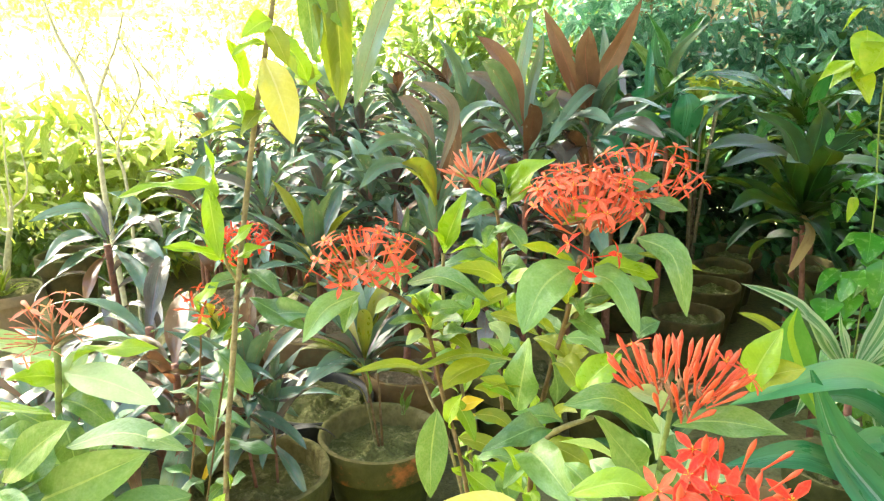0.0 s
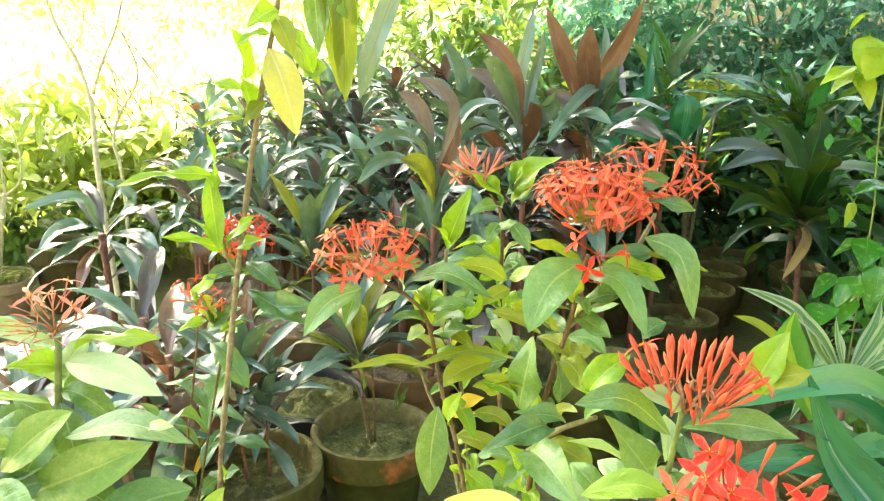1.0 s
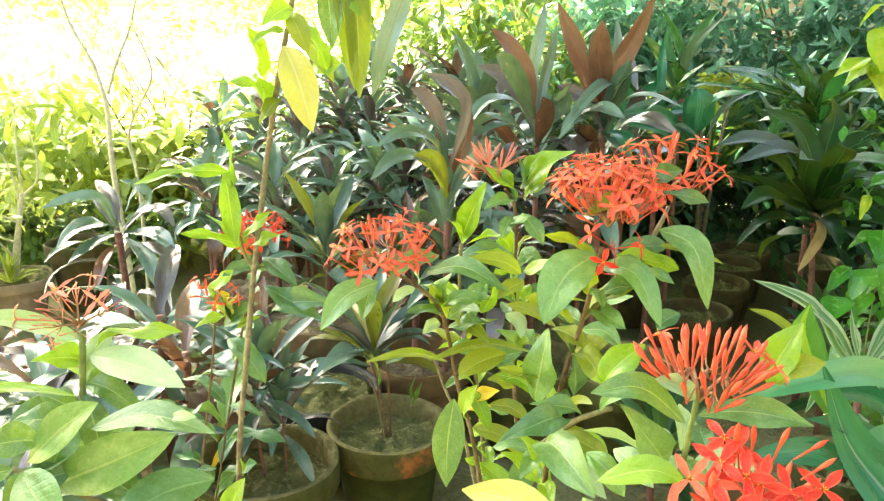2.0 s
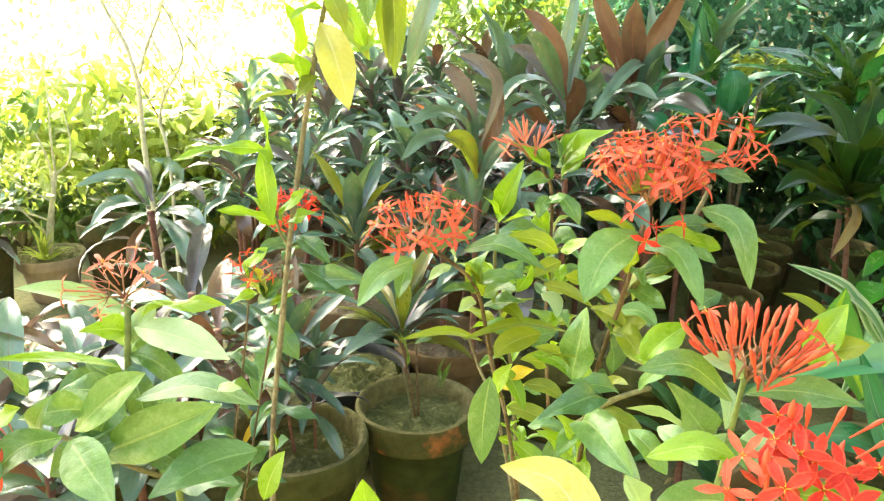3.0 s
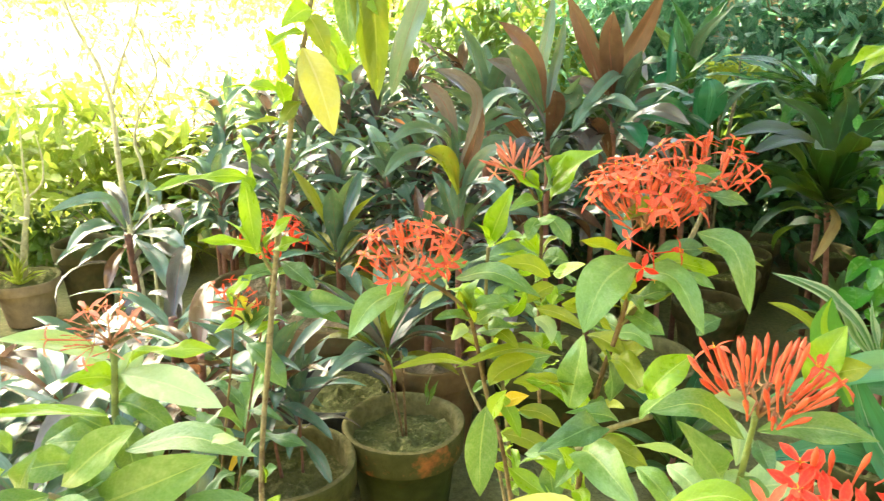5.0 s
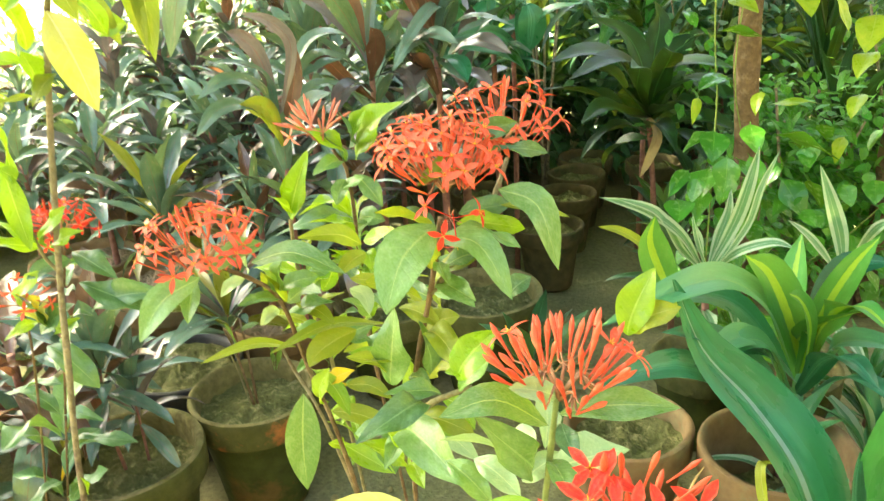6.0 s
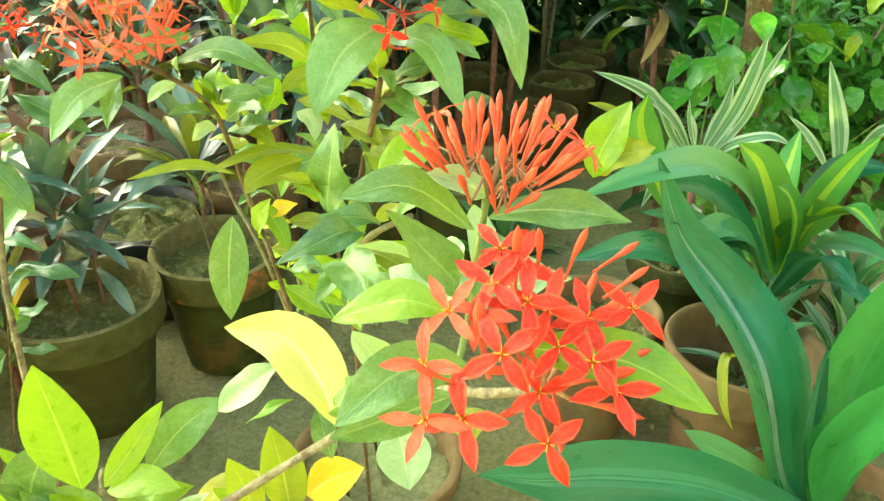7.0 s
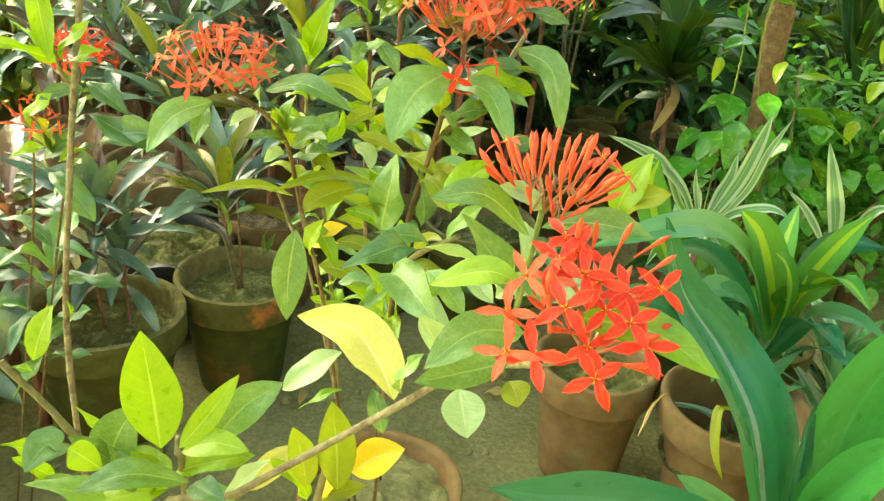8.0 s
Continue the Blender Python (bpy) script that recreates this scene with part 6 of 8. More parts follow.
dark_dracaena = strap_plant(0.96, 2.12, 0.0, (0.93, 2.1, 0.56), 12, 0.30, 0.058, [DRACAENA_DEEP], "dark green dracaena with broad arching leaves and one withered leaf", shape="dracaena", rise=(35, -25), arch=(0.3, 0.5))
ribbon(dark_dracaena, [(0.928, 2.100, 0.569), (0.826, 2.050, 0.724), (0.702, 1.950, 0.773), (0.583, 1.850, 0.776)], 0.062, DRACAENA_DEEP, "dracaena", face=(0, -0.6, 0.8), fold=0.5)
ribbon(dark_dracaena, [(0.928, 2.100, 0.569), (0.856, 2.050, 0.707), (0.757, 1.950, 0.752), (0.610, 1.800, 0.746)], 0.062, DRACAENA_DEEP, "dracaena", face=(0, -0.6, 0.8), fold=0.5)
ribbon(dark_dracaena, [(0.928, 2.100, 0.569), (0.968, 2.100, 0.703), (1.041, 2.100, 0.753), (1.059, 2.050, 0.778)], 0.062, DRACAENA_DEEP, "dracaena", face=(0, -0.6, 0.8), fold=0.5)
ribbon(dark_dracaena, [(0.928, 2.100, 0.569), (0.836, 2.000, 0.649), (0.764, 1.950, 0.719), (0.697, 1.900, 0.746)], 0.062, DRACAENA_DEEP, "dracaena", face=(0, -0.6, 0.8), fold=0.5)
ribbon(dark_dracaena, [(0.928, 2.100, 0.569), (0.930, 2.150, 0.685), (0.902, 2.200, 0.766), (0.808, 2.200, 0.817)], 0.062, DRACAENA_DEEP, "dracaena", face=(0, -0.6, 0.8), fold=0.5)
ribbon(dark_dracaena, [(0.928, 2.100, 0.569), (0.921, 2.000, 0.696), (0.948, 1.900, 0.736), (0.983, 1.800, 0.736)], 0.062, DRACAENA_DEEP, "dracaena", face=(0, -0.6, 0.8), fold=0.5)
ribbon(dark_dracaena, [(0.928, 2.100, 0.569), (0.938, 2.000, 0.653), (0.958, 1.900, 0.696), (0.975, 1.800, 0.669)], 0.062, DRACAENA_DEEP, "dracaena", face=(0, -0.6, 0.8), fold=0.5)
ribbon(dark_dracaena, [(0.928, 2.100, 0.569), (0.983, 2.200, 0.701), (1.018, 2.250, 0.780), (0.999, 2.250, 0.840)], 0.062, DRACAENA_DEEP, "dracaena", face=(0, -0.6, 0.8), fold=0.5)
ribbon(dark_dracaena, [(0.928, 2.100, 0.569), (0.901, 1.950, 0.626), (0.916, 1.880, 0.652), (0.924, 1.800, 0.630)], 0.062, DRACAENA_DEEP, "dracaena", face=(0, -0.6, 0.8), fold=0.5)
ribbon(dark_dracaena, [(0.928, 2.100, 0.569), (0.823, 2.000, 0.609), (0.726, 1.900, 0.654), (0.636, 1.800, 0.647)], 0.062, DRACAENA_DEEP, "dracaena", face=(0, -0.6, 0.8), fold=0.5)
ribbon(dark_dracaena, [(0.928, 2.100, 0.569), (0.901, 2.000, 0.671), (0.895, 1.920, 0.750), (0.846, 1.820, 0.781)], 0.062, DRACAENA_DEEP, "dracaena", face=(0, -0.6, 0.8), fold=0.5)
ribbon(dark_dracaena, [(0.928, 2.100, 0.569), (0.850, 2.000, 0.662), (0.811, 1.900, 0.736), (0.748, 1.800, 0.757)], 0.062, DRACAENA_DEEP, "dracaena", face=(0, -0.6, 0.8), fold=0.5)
ribbon(dark_dracaena, [(0.928, 2.100, 0.569), (0.916, 2.020, 0.538), (0.878, 1.980, 0.494), (0.848, 1.960, 0.453)], 0.03, DRY_LEAF, "dracaena", face=(0, -1, 0.1), fold=0.5)
high_dracaena = strap_plant(1.10, 2.52, 0.0, (1.075, 2.5, 0.74), 14, 0.30, 0.044, [DRACAENA_MID, DRACAENA_DEEP], "green dracaena with long arching glossy leaves", shape="dracaena", rise=(75, -30))
ribbon(high_dracaena, [(1.072, 2.500, 0.753), (0.995, 2.450, 0.815), (0.856, 2.350, 0.886), (0.694, 2.250, 0.915)], 0.048, DRACAENA_MID, "dracaena", face=(0, -0.6, 0.8), fold=0.5)
ribbon(high_dracaena, [(1.072, 2.500, 0.753), (1.013, 2.450, 0.799), (0.891, 2.350, 0.841), (0.766, 2.300, 0.868)], 0.048, DRACAENA_MID, "dracaena", face=(0, -0.6, 0.8), fold=0.5)
ribbon(high_dracaena, [(1.072, 2.500, 0.753), (1.070, 2.450, 0.847), (1.063, 2.350, 0.901), (1.082, 2.250, 0.929)], 0.048, DRACAENA_MID, "dracaena", face=(0, -0.6, 0.8), fold=0.5)
ribbon(high_dracaena, [(1.072, 2.500, 0.753), (1.076, 2.500, 0.842), (1.087, 2.500, 0.874), (1.067, 2.500, 0.906)], 0.048, DRACAENA_MID, "dracaena", face=(0, -0.6, 0.8), fold=0.5)
ribbon(high_dracaena, [(1.072, 2.500, 0.753), (1.069, 2.400, 0.805), (1.086, 2.300, 0.846), (1.100, 2.200, 0.856)], 0.048, DRACAENA_MID, "dracaena", face=(0, -0.6, 0.8), fold=0.5)
ribbon(high_dracaena, [(1.072, 2.500, 0.753), (0.981, 2.400, 0.774), (0.896, 2.300, 0.772), (0.847, 2.250, 0.719)], 0.048, DRACAENA_MID, "dracaena", face=(0, -0.6, 0.8), fold=0.5)
ribbon(high_dracaena, [(1.072, 2.500, 0.753), (1.065, 2.400, 0.727), (1.052, 2.300, 0.726), (1.054, 2.200, 0.698)], 0.048, DRACAENA_MID, "dracaena", face=(0, -0.6, 0.8), fold=0.5)
ribbon(high_dracaena, [(1.072, 2.500, 0.753), (1.018, 2.400, 0.727), (1.008, 2.300, 0.719), (0.983, 2.200, 0.698)], 0.048, DRACAENA_MID, "dracaena", face=(0, -0.6, 0.8), fold=0.5)
ribbon(high_dracaena, [(1.072, 2.500, 0.753), (1.018, 2.550, 0.821), (1.017, 2.600, 0.849), (0.999, 2.650, 0.879)], 0.048, DRACAENA_MID, "dracaena", face=(0, -0.6, 0.8), fold=0.5)
ribbon(high_dracaena, [(1.072, 2.500, 0.753), (0.990, 2.400, 0.821), (0.929, 2.300, 0.861), (0.906, 2.200, 0.842)], 0.048, DRACAENA_MID, "dracaena", face=(0, -0.6, 0.8), fold=0.5)
upright_dracaena = strap_plant(0.66, 2.44, 0.0, (0.657, 2.42, 0.83), 6, 0.24, 0.04, [DRACAENA_MID], "green dracaena with stiff upright leaves", shape="dracaena")
teal_dracaena = strap_plant(0.57, 2.3, 0.0, (0.57, 2.3, 0.78), 5, 0.28, 0.03, [DRACAENA_MID, DRACAENA], "blue-green dracaena with broad stiff leaves", rise=(70, 0))
ribbon(teal_dracaena, [(0.665, 2.300, 0.679), (0.635, 2.250, 0.778), (0.628, 2.200, 0.856), (0.625, 2.160, 0.866)], 0.045, DRACAENA, "dracaena", face=(0, -0.8, 0.6), fold=0.5)
ribbon(teal_dracaena, [(0.665, 2.300, 0.679), (0.642, 2.200, 0.785), (0.661, 2.100, 0.853), (0.717, 2.000, 0.876)], 0.036, DRACAENA, "dracaena", face=(0, -0.8, 0.6), fold=0.5)
ribbon(teal_dracaena, [(0.665, 2.300, 0.679), (0.593, 2.200, 0.763), (0.515, 2.100, 0.812), (0.399, 2.000, 0.824)], 0.05, DRACAENA, "dracaena", face=(0, -0.8, 0.6), fold=0.5)
ribbon(teal_dracaena, [(0.665, 2.300, 0.679), (0.589, 2.200, 0.734), (0.504, 2.100, 0.777), (0.414, 2.000, 0.798)], 0.045, DRACAENA, "dracaena", face=(0, -0.8, 0.6), fold=0.5)
strap_plant(1.7, 2.5, 0.0, (1.7, 2.5, 0.52), 24, 0.5, 0.034, [DRACAENA_DEEP], "dark green dracaena with long arching leaves")
pot(0.80, 1.53, 0.1, 0.2, CLAY_MOSS, "dark old clay flower pot in the shade")
striped_dracaena = strap_plant(0.80, 1.52, 0.16, (0.80, 1.52, 0.36), 3, 0.18, 0.03, [VARIEGATED], "white-striped dracaena with narrow pointed leaves", rise=(85, 0), arch=(0.05, 0.2))
corn_plant = strap_plant(0.90, 1.40, 0.17, (0.86, 1.33, 0.33), 3, 0.24, 0.055, [CORN_PLANT], "corn plant with yellow-striped arching green leaves", rise=(80, -10), arch=(0.1, 0.3))
front_dracaena = thing("dracaena", "broad-leaved blue-green dracaena with dusty leaves", "plant", (0.745, 0.88, 0.13), "dracaenas of the nursery")
stem(front_dracaena, [(0.745, 0.88, 0.13), (0.745, 0.885, 0.175)], 0.014, 0.011, BARK, steps=3)
ribbon(front_dracaena, [(0.468, 0.900, 0.454), (0.454, 0.900, 0.434), (0.444, 0.890, 0.415), (0.436, 0.880, 0.402)], 0.010, DRY_LEAF, "strap", face=(0.7, -0.6, 0.4), fold=0.9, label="thin withered curled leaf")
ribbon(corn_plant, [(0.899, 1.310, 0.228), (0.845, 1.300, 0.376), (0.774, 1.270, 0.498), (0.683, 1.200, 0.577)], 0.078, CORN_PLANT, "dracaena", face=(0.1, -1, 0.3), fold=0.5)
ribbon(corn_plant, [(0.872, 1.300, 0.255), (0.885, 1.280, 0.395), (0.907, 1.250, 0.501), (0.928, 1.220, 0.569)], 0.05, CORN_PLANT, "dracaena", face=(-0.3, -0.8, 0.5), fold=0.5)
ribbon(corn_plant, [(0.867, 1.310, 0.290), (0.779, 1.270, 0.438), (0.656, 1.200, 0.540), (0.530, 1.120, 0.578), (0.393, 1.050, 0.578)], 0.058, DRACAENA_LIGHT, "dracaena", face=(-0.1, -0.6, 0.8), fold=0.5)
ribbon(corn_plant, [(0.894, 1.310, 0.288), (0.873, 1.250, 0.412), (0.881, 1.180, 0.468), (0.903, 1.120, 0.441)], 0.052, CORN_PLANT, "dracaena", face=(0.2, -0.6, 0.8), fold=0.5)
ribbon(corn_plant, [(0.906, 1.330, 0.287), (0.947, 1.360, 0.383), (1.010, 1.380, 0.437), (1.093, 1.360, 0.441)], 0.062, DRACAENA, "dracaena", face=(0.1, -0.7, 0.7), fold=0.5)
ribbon(corn_plant, [(0.869, 1.300, 0.261), (0.759, 1.240, 0.373), (0.660, 1.180, 0.429), (0.550, 1.100, 0.459)], 0.046, DRACAENA, "dracaena", face=(-0.1, -0.5, 0.9), fold=0.5)
ribbon(corn_plant, [(0.908, 1.300, 0.234), (0.906, 1.260, 0.351), (0.940, 1.200, 0.383), (0.970, 1.140, 0.375)], 0.05, DRACAENA_LIGHT, "dracaena", face=(0.1, -0.5, 0.9), fold=0.5)
ribbon(corn_plant, [(0.902, 1.290, 0.235), (0.904, 1.220, 0.309), (0.904, 1.140, 0.339), (0.905, 1.080, 0.327)], 0.04, DRACAENA, "dracaena", face=(0, -0.4, 0.9), fold=0.5)
ribbon(corn_plant, [(0.853, 1.290, 0.257), (0.774, 1.240, 0.307), (0.707, 1.180, 0.318), (0.678, 1.140, 0.295)], 0.036, DRACAENA_LIGHT, "dracaena", face=(0, -0.4, 0.9), fold=0.5)
ribbon(corn_plant, [(0.915, 1.340, 0.232), (0.903, 1.400, 0.342), (0.940, 1.450, 0.397), (0.966, 1.480, 0.451)], 0.055, CORN_PLANT, "dracaena", face=(0, -1, 0.2), fold=0.5)
ribbon(corn_plant, [(0.868, 1.320, 0.272), (0.779, 1.330, 0.397), (0.703, 1.320, 0.449), (0.614, 1.280, 0.473)], 0.042, DRACAENA, "dracaena", face=(-0.2, -0.7, 0.6), fold=0.5)
ribbon(corn_plant, [(0.885, 1.300, 0.283), (0.838, 1.240, 0.409), (0.786, 1.200, 0.483), (0.736, 1.160, 0.523)], 0.04, CORN_PLANT, "dracaena", face=(0, -0.8, 0.6), fold=0.5)
ribbon(corn_plant, [(0.659, 1.340, 0.410), (0.615, 1.340, 0.495), (0.582, 1.320, 0.567), (0.580, 1.300, 0.619)], 0.06, CORN_PLANT, "dracaena", face=(0, -1, 0.2), fold=0.5)
ribbon(corn_plant, [(0.834, 1.280, 0.251), (0.718, 1.200, 0.386), (0.606, 1.140, 0.480), (0.491, 1.080, 0.538)], 0.052, DRACAENA, face=(0, -0.5, 0.85))
ribbon(corn_plant, [(0.817, 1.270, 0.242), (0.681, 1.180, 0.352), (0.519, 1.080, 0.481), (0.371, 1.000, 0.520)], 0.056, DRACAENA, face=(0, -0.5, 0.85))
ribbon(corn_plant, [(0.832, 1.280, 0.263), (0.752, 1.240, 0.390), (0.650, 1.160, 0.460), (0.554, 1.080, 0.464)], 0.048, DRACAENA_LIGHT, face=(0, -0.5, 0.85))
ribbon(corn_plant, [(0.838, 1.270, 0.256), (0.755, 1.220, 0.391), (0.690, 1.180, 0.440), (0.637, 1.160, 0.430)], 0.046, DRACAENA_LIGHT, face=(0, -0.5, 0.85))
ribbon(corn_plant, [(0.856, 1.280, 0.247), (0.841, 1.200, 0.365), (0.828, 1.120, 0.413), (0.833, 1.060, 0.399)], 0.05, DRACAENA, face=(0, -0.5, 0.85))
ribbon(front_dracaena, [(0.735, 0.900, 0.120), (0.693, 0.930, 0.195), (0.669, 0.960, 0.295), (0.657, 1.000, 0.353), (0.625, 1.060, 0.414), (0.567, 1.100, 0.489), (0.527, 1.120, 0.595)], 0.112, DRACAENA_BROAD, "dracaena", face=(0.35, -0.9, 0.35), fold=0.8)
ribbon(front_dracaena, [(0.748, 0.900, 0.150), (0.738, 0.900, 0.256), (0.735, 0.900, 0.395), (0.739, 0.880, 0.499), (0.766, 0.860, 0.555), (0.815, 0.840, 0.540)], 0.105, DRACAENA_FRESH, "dracaena", face=(-0.3, -0.9, 0.35), fold=0.6)
ribbon(front_dracaena, [(0.742, 0.880, 0.150), (0.722, 0.880, 0.256), (0.714, 0.840, 0.362), (0.715, 0.800, 0.438), (0.730, 0.760, 0.492)], 0.062, DRACAENA_FRESH, "dracaena", face=(-0.5, -0.6, 0.6), fold=0.6)
ribbon(front_dracaena, [(0.725, 0.900, 0.150), (0.699, 0.900, 0.258), (0.683, 0.900, 0.339), (0.677, 0.900, 0.396), (0.679, 0.900, 0.434)], 0.036, DRACAENA, "dracaena", face=(0.3, -0.9, 0.3), fold=0.7)
ribbon(front_dracaena, [(0.660, 1.020, 0.330), (0.622, 1.010, 0.345), (0.614, 0.990, 0.312), (0.615, 0.970, 0.280), (0.624, 0.960, 0.255)], 0.017, IXORA_OLIVE, "dracaena", face=(-0.9, -0.5, 0.1), fold=0.6, label="small drooping leaf with a yellow edge")
ribbon(front_dracaena, [(0.735, 0.880, 0.140), (0.642, 0.860, 0.205), (0.504, 0.820, 0.310), (0.370, 0.780, 0.385), (0.278, 0.740, 0.436), (0.205, 0.700, 0.494)], 0.080, DRACAENA, "dracaena", face=(0, -0.5, 0.85), fold=0.5)
ribbon(front_dracaena, [(0.730, 0.900, 0.140), (0.670, 0.920, 0.190), (0.609, 0.920, 0.238), (0.559, 0.920, 0.278), (0.526, 0.920, 0.304)], 0.040, DRACAENA_LIGHT, "dracaena", face=(0.2, -0.8, 0.6), fold=0.7)
ribbon(front_dracaena, [(0.760, 0.900, 0.140), (0.850, 0.980, 0.300), (0.930, 1.000, 0.320), (1.000, 1.000, 0.280)], 0.060, DRACAENA)
for at, blades in (((0.98, 1.22), [VARIEGATED, DRACAENA_LIGHT]), ((0.80, 1.22), [DRACAENA_LIGHT, VARIEGATED]), ((1.08, 1.36), [DRACAENA_LIGHT, DRACAENA_MID])):
    strap_plant(at[0], at[1], 0.0, (at[0], at[1], 0.14), 20, 0.2, 0.028, blades, "low striped foliage plant on the ground", shape="dracaena", rise=(75, 0), arch=(0.2, 0.5))
ribbon(striped_dracaena, [(0.778, 1.500, 0.414), (0.711, 1.470, 0.506), (0.623, 1.440, 0.576), (0.532, 1.420, 0.617)], 0.03, VARIEGATED, "dracaena", face=(0.1, -0.7, 0.7))
ribbon(striped_dracaena, [(0.766, 1.500, 0.422), (0.718, 1.480, 0.473), (0.655, 1.450, 0.562), (0.561, 1.420, 0.613)], 0.026, VARIEGATED, "dracaena", face=(0.1, -0.7, 0.7))
ribbon(striped_dracaena, [(0.809, 1.520, 0.408), (0.847, 1.510, 0.502), (0.863, 1.500, 0.584), (0.877, 1.500, 0.650)], 0.03, VARIEGATED, "dracaena", face=(0, -0.8, 0.6))
ribbon(striped_dracaena, [(0.814, 1.500, 0.415), (0.854, 1.480, 0.501), (0.863, 1.460, 0.585), (0.888, 1.450, 0.655)], 0.016, VARIEGATED, "dracaena", face=(0, -0.8, 0.6))
ribbon(striped_dracaena, [(0.805, 1.520, 0.408), (0.832, 1.540, 0.457), (0.852, 1.550, 0.499), (0.862, 1.560, 0.548)], 0.028, VARIEGATED, "dracaena", face=(0, -0.8, 0.6))
ribbon(striped_dracaena, [(1.089, 1.500, 0.370), (1.072, 1.500, 0.441), (1.043, 1.500, 0.516), (1.008, 1.500, 0.598)], 0.034, VARIEGATED, "dracaena", face=(-0.3, -0.9, 0.3))
ribbon(striped_dracaena, [(1.062, 1.480, 0.370), (1.010, 1.460, 0.429), (0.960, 1.450, 0.481), (0.919, 1.450, 0.515)], 0.02, VARIEGATED, "dracaena", face=(0, -0.8, 0.6))
ribbon(striped_dracaena, [(0.786, 1.500, 0.419), (0.758, 1.480, 0.467), (0.741, 1.470, 0.508), (0.729, 1.460, 0.552)], 0.012, VARIEGATED, "dracaena", face=(0, -0.8, 0.6))
ribbon(striped_dracaena, [(0.676, 1.460, 0.440), (0.625, 1.440, 0.507), (0.573, 1.420, 0.549), (0.523, 1.400, 0.571)], 0.02, IXORA_OLIVE, "dracaena", face=(0, -0.8, 0.6))
ribbon(striped_dracaena, [(0.808, 1.500, 0.410), (0.817, 1.440, 0.469), (0.858, 1.400, 0.497), (0.891, 1.380, 0.489)], 0.02, VARIEGATED, "dracaena", face=(0, -0.8, 0.6))
ribbon(striped_dracaena, [(1.097, 1.500, 0.363), (1.093, 1.460, 0.441), (1.099, 1.430, 0.487), (1.120, 1.400, 0.507)], 0.024, VARIEGATED, "dracaena", face=(0, -0.8, 0.6))
ribbon(striped_dracaena, [(0.773, 1.480, 0.418), (0.707, 1.420, 0.442), (0.645, 1.360, 0.444), (0.607, 1.320, 0.415)], 0.024, VARIEGATED, "dracaena", face=(0, -0.8, 0.6))
ribbon(striped_dracaena, [(0.792, 1.480, 0.409), (0.776, 1.400, 0.418), (0.755, 1.340, 0.404), (0.747, 1.300, 0.370)], 0.024, VARIEGATED, "dracaena", face=(0, -0.8, 0.6))
ribbon(striped_dracaena, [(0.959, 1.400, 0.331), (0.964, 1.340, 0.337), (0.985, 1.300, 0.308), (0.986, 1.260, 0.260)], 0.024, VARIEGATED, "dracaena", face=(0, -0.8, 0.6))
ribbon(purple_cordyline, [(0.209, 2.060, 0.803), (0.184, 2.040, 0.911), (0.141, 2.020, 0.976), (0.094, 2.000, 1.017)], 0.050, CORDYLINE_RED, "strap", face=(0.1, -0.9, 0.4), fold=0.4)
ribbon(purple_cordyline, [(0.202, 2.060, 0.816), (0.204, 2.080, 0.921), (0.219, 2.100, 0.999), (0.232, 2.120, 1.076)], 0.03, CORDYLINE, "strap", face=(0.1, -0.9, 0.4), fold=0.4)
ribbon(purple_cordyline, [(0.207, 2.060, 0.803), (0.168, 2.000, 0.889), (0.131, 1.950, 0.943), (0.105, 1.920, 0.963)], 0.05, CORDYLINE, "strap", face=(0.1, -0.9, 0.4), fold=0.4)
ribbon(purple_cordyline, [(0.213, 2.060, 0.762), (0.156, 2.000, 0.850), (0.082, 1.930, 0.856), (0.022, 1.860, 0.774)], 0.04, CORDYLINE, "strap", face=(0, -0.5, 0.85), fold=0.4)
ribbon(purple_cordyline, [(0.214, 2.060, 0.734), (0.151, 2.000, 0.798), (0.095, 1.930, 0.814), (0.032, 1.870, 0.781)], 0.052, CORDYLINE, "strap", face=(0, -0.5, 0.85), fold=0.4)
ribbon(purple_cordyline, [(0.220, 2.060, 0.686), (0.159, 2.000, 0.751), (0.116, 1.960, 0.801), (0.076, 1.900, 0.812)], 0.032, CORDYLINE_RED, "strap", face=(0.1, -0.9, 0.4), fold=0.4)
ribbon(purple_cordyline, [(0.218, 2.060, 0.762), (0.242, 2.000, 0.824), (0.262, 1.960, 0.855), (0.268, 1.920, 0.884)], 0.048, CORDYLINE, "strap", face=(0.1, -0.9, 0.4), fold=0.4)
ribbon(purple_cordyline, [(0.223, 2.060, 0.721), (0.257, 2.000, 0.791), (0.297, 1.930, 0.833), (0.344, 1.880, 0.861)], 0.038, CORDYLINE, "strap", face=(0, -0.5, 0.85), fold=0.4)
ribbon(purple_cordyline, [(0.217, 2.060, 0.734), (0.224, 2.000, 0.798), (0.224, 1.960, 0.842), (0.213, 1.920, 0.872)], 0.044, CORDYLINE_RED, "strap", face=(0.1, -0.9, 0.4), fold=0.4)
ribbon(purple_cordyline, [(0.214, 2.060, 0.679), (0.153, 2.000, 0.734), (0.084, 1.930, 0.759), (0.013, 1.860, 0.720)], 0.04, CORDYLINE, "strap", face=(0, -0.5, 0.85), fold=0.4)
ribbon(purple_cordyline, [(0.214, 2.060, 0.748), (0.231, 2.100, 0.879), (0.250, 2.120, 0.958), (0.263, 2.140, 1.024)], 0.026, CORDYLINE, "strap", face=(0.1, -0.9, 0.4), fold=0.4)
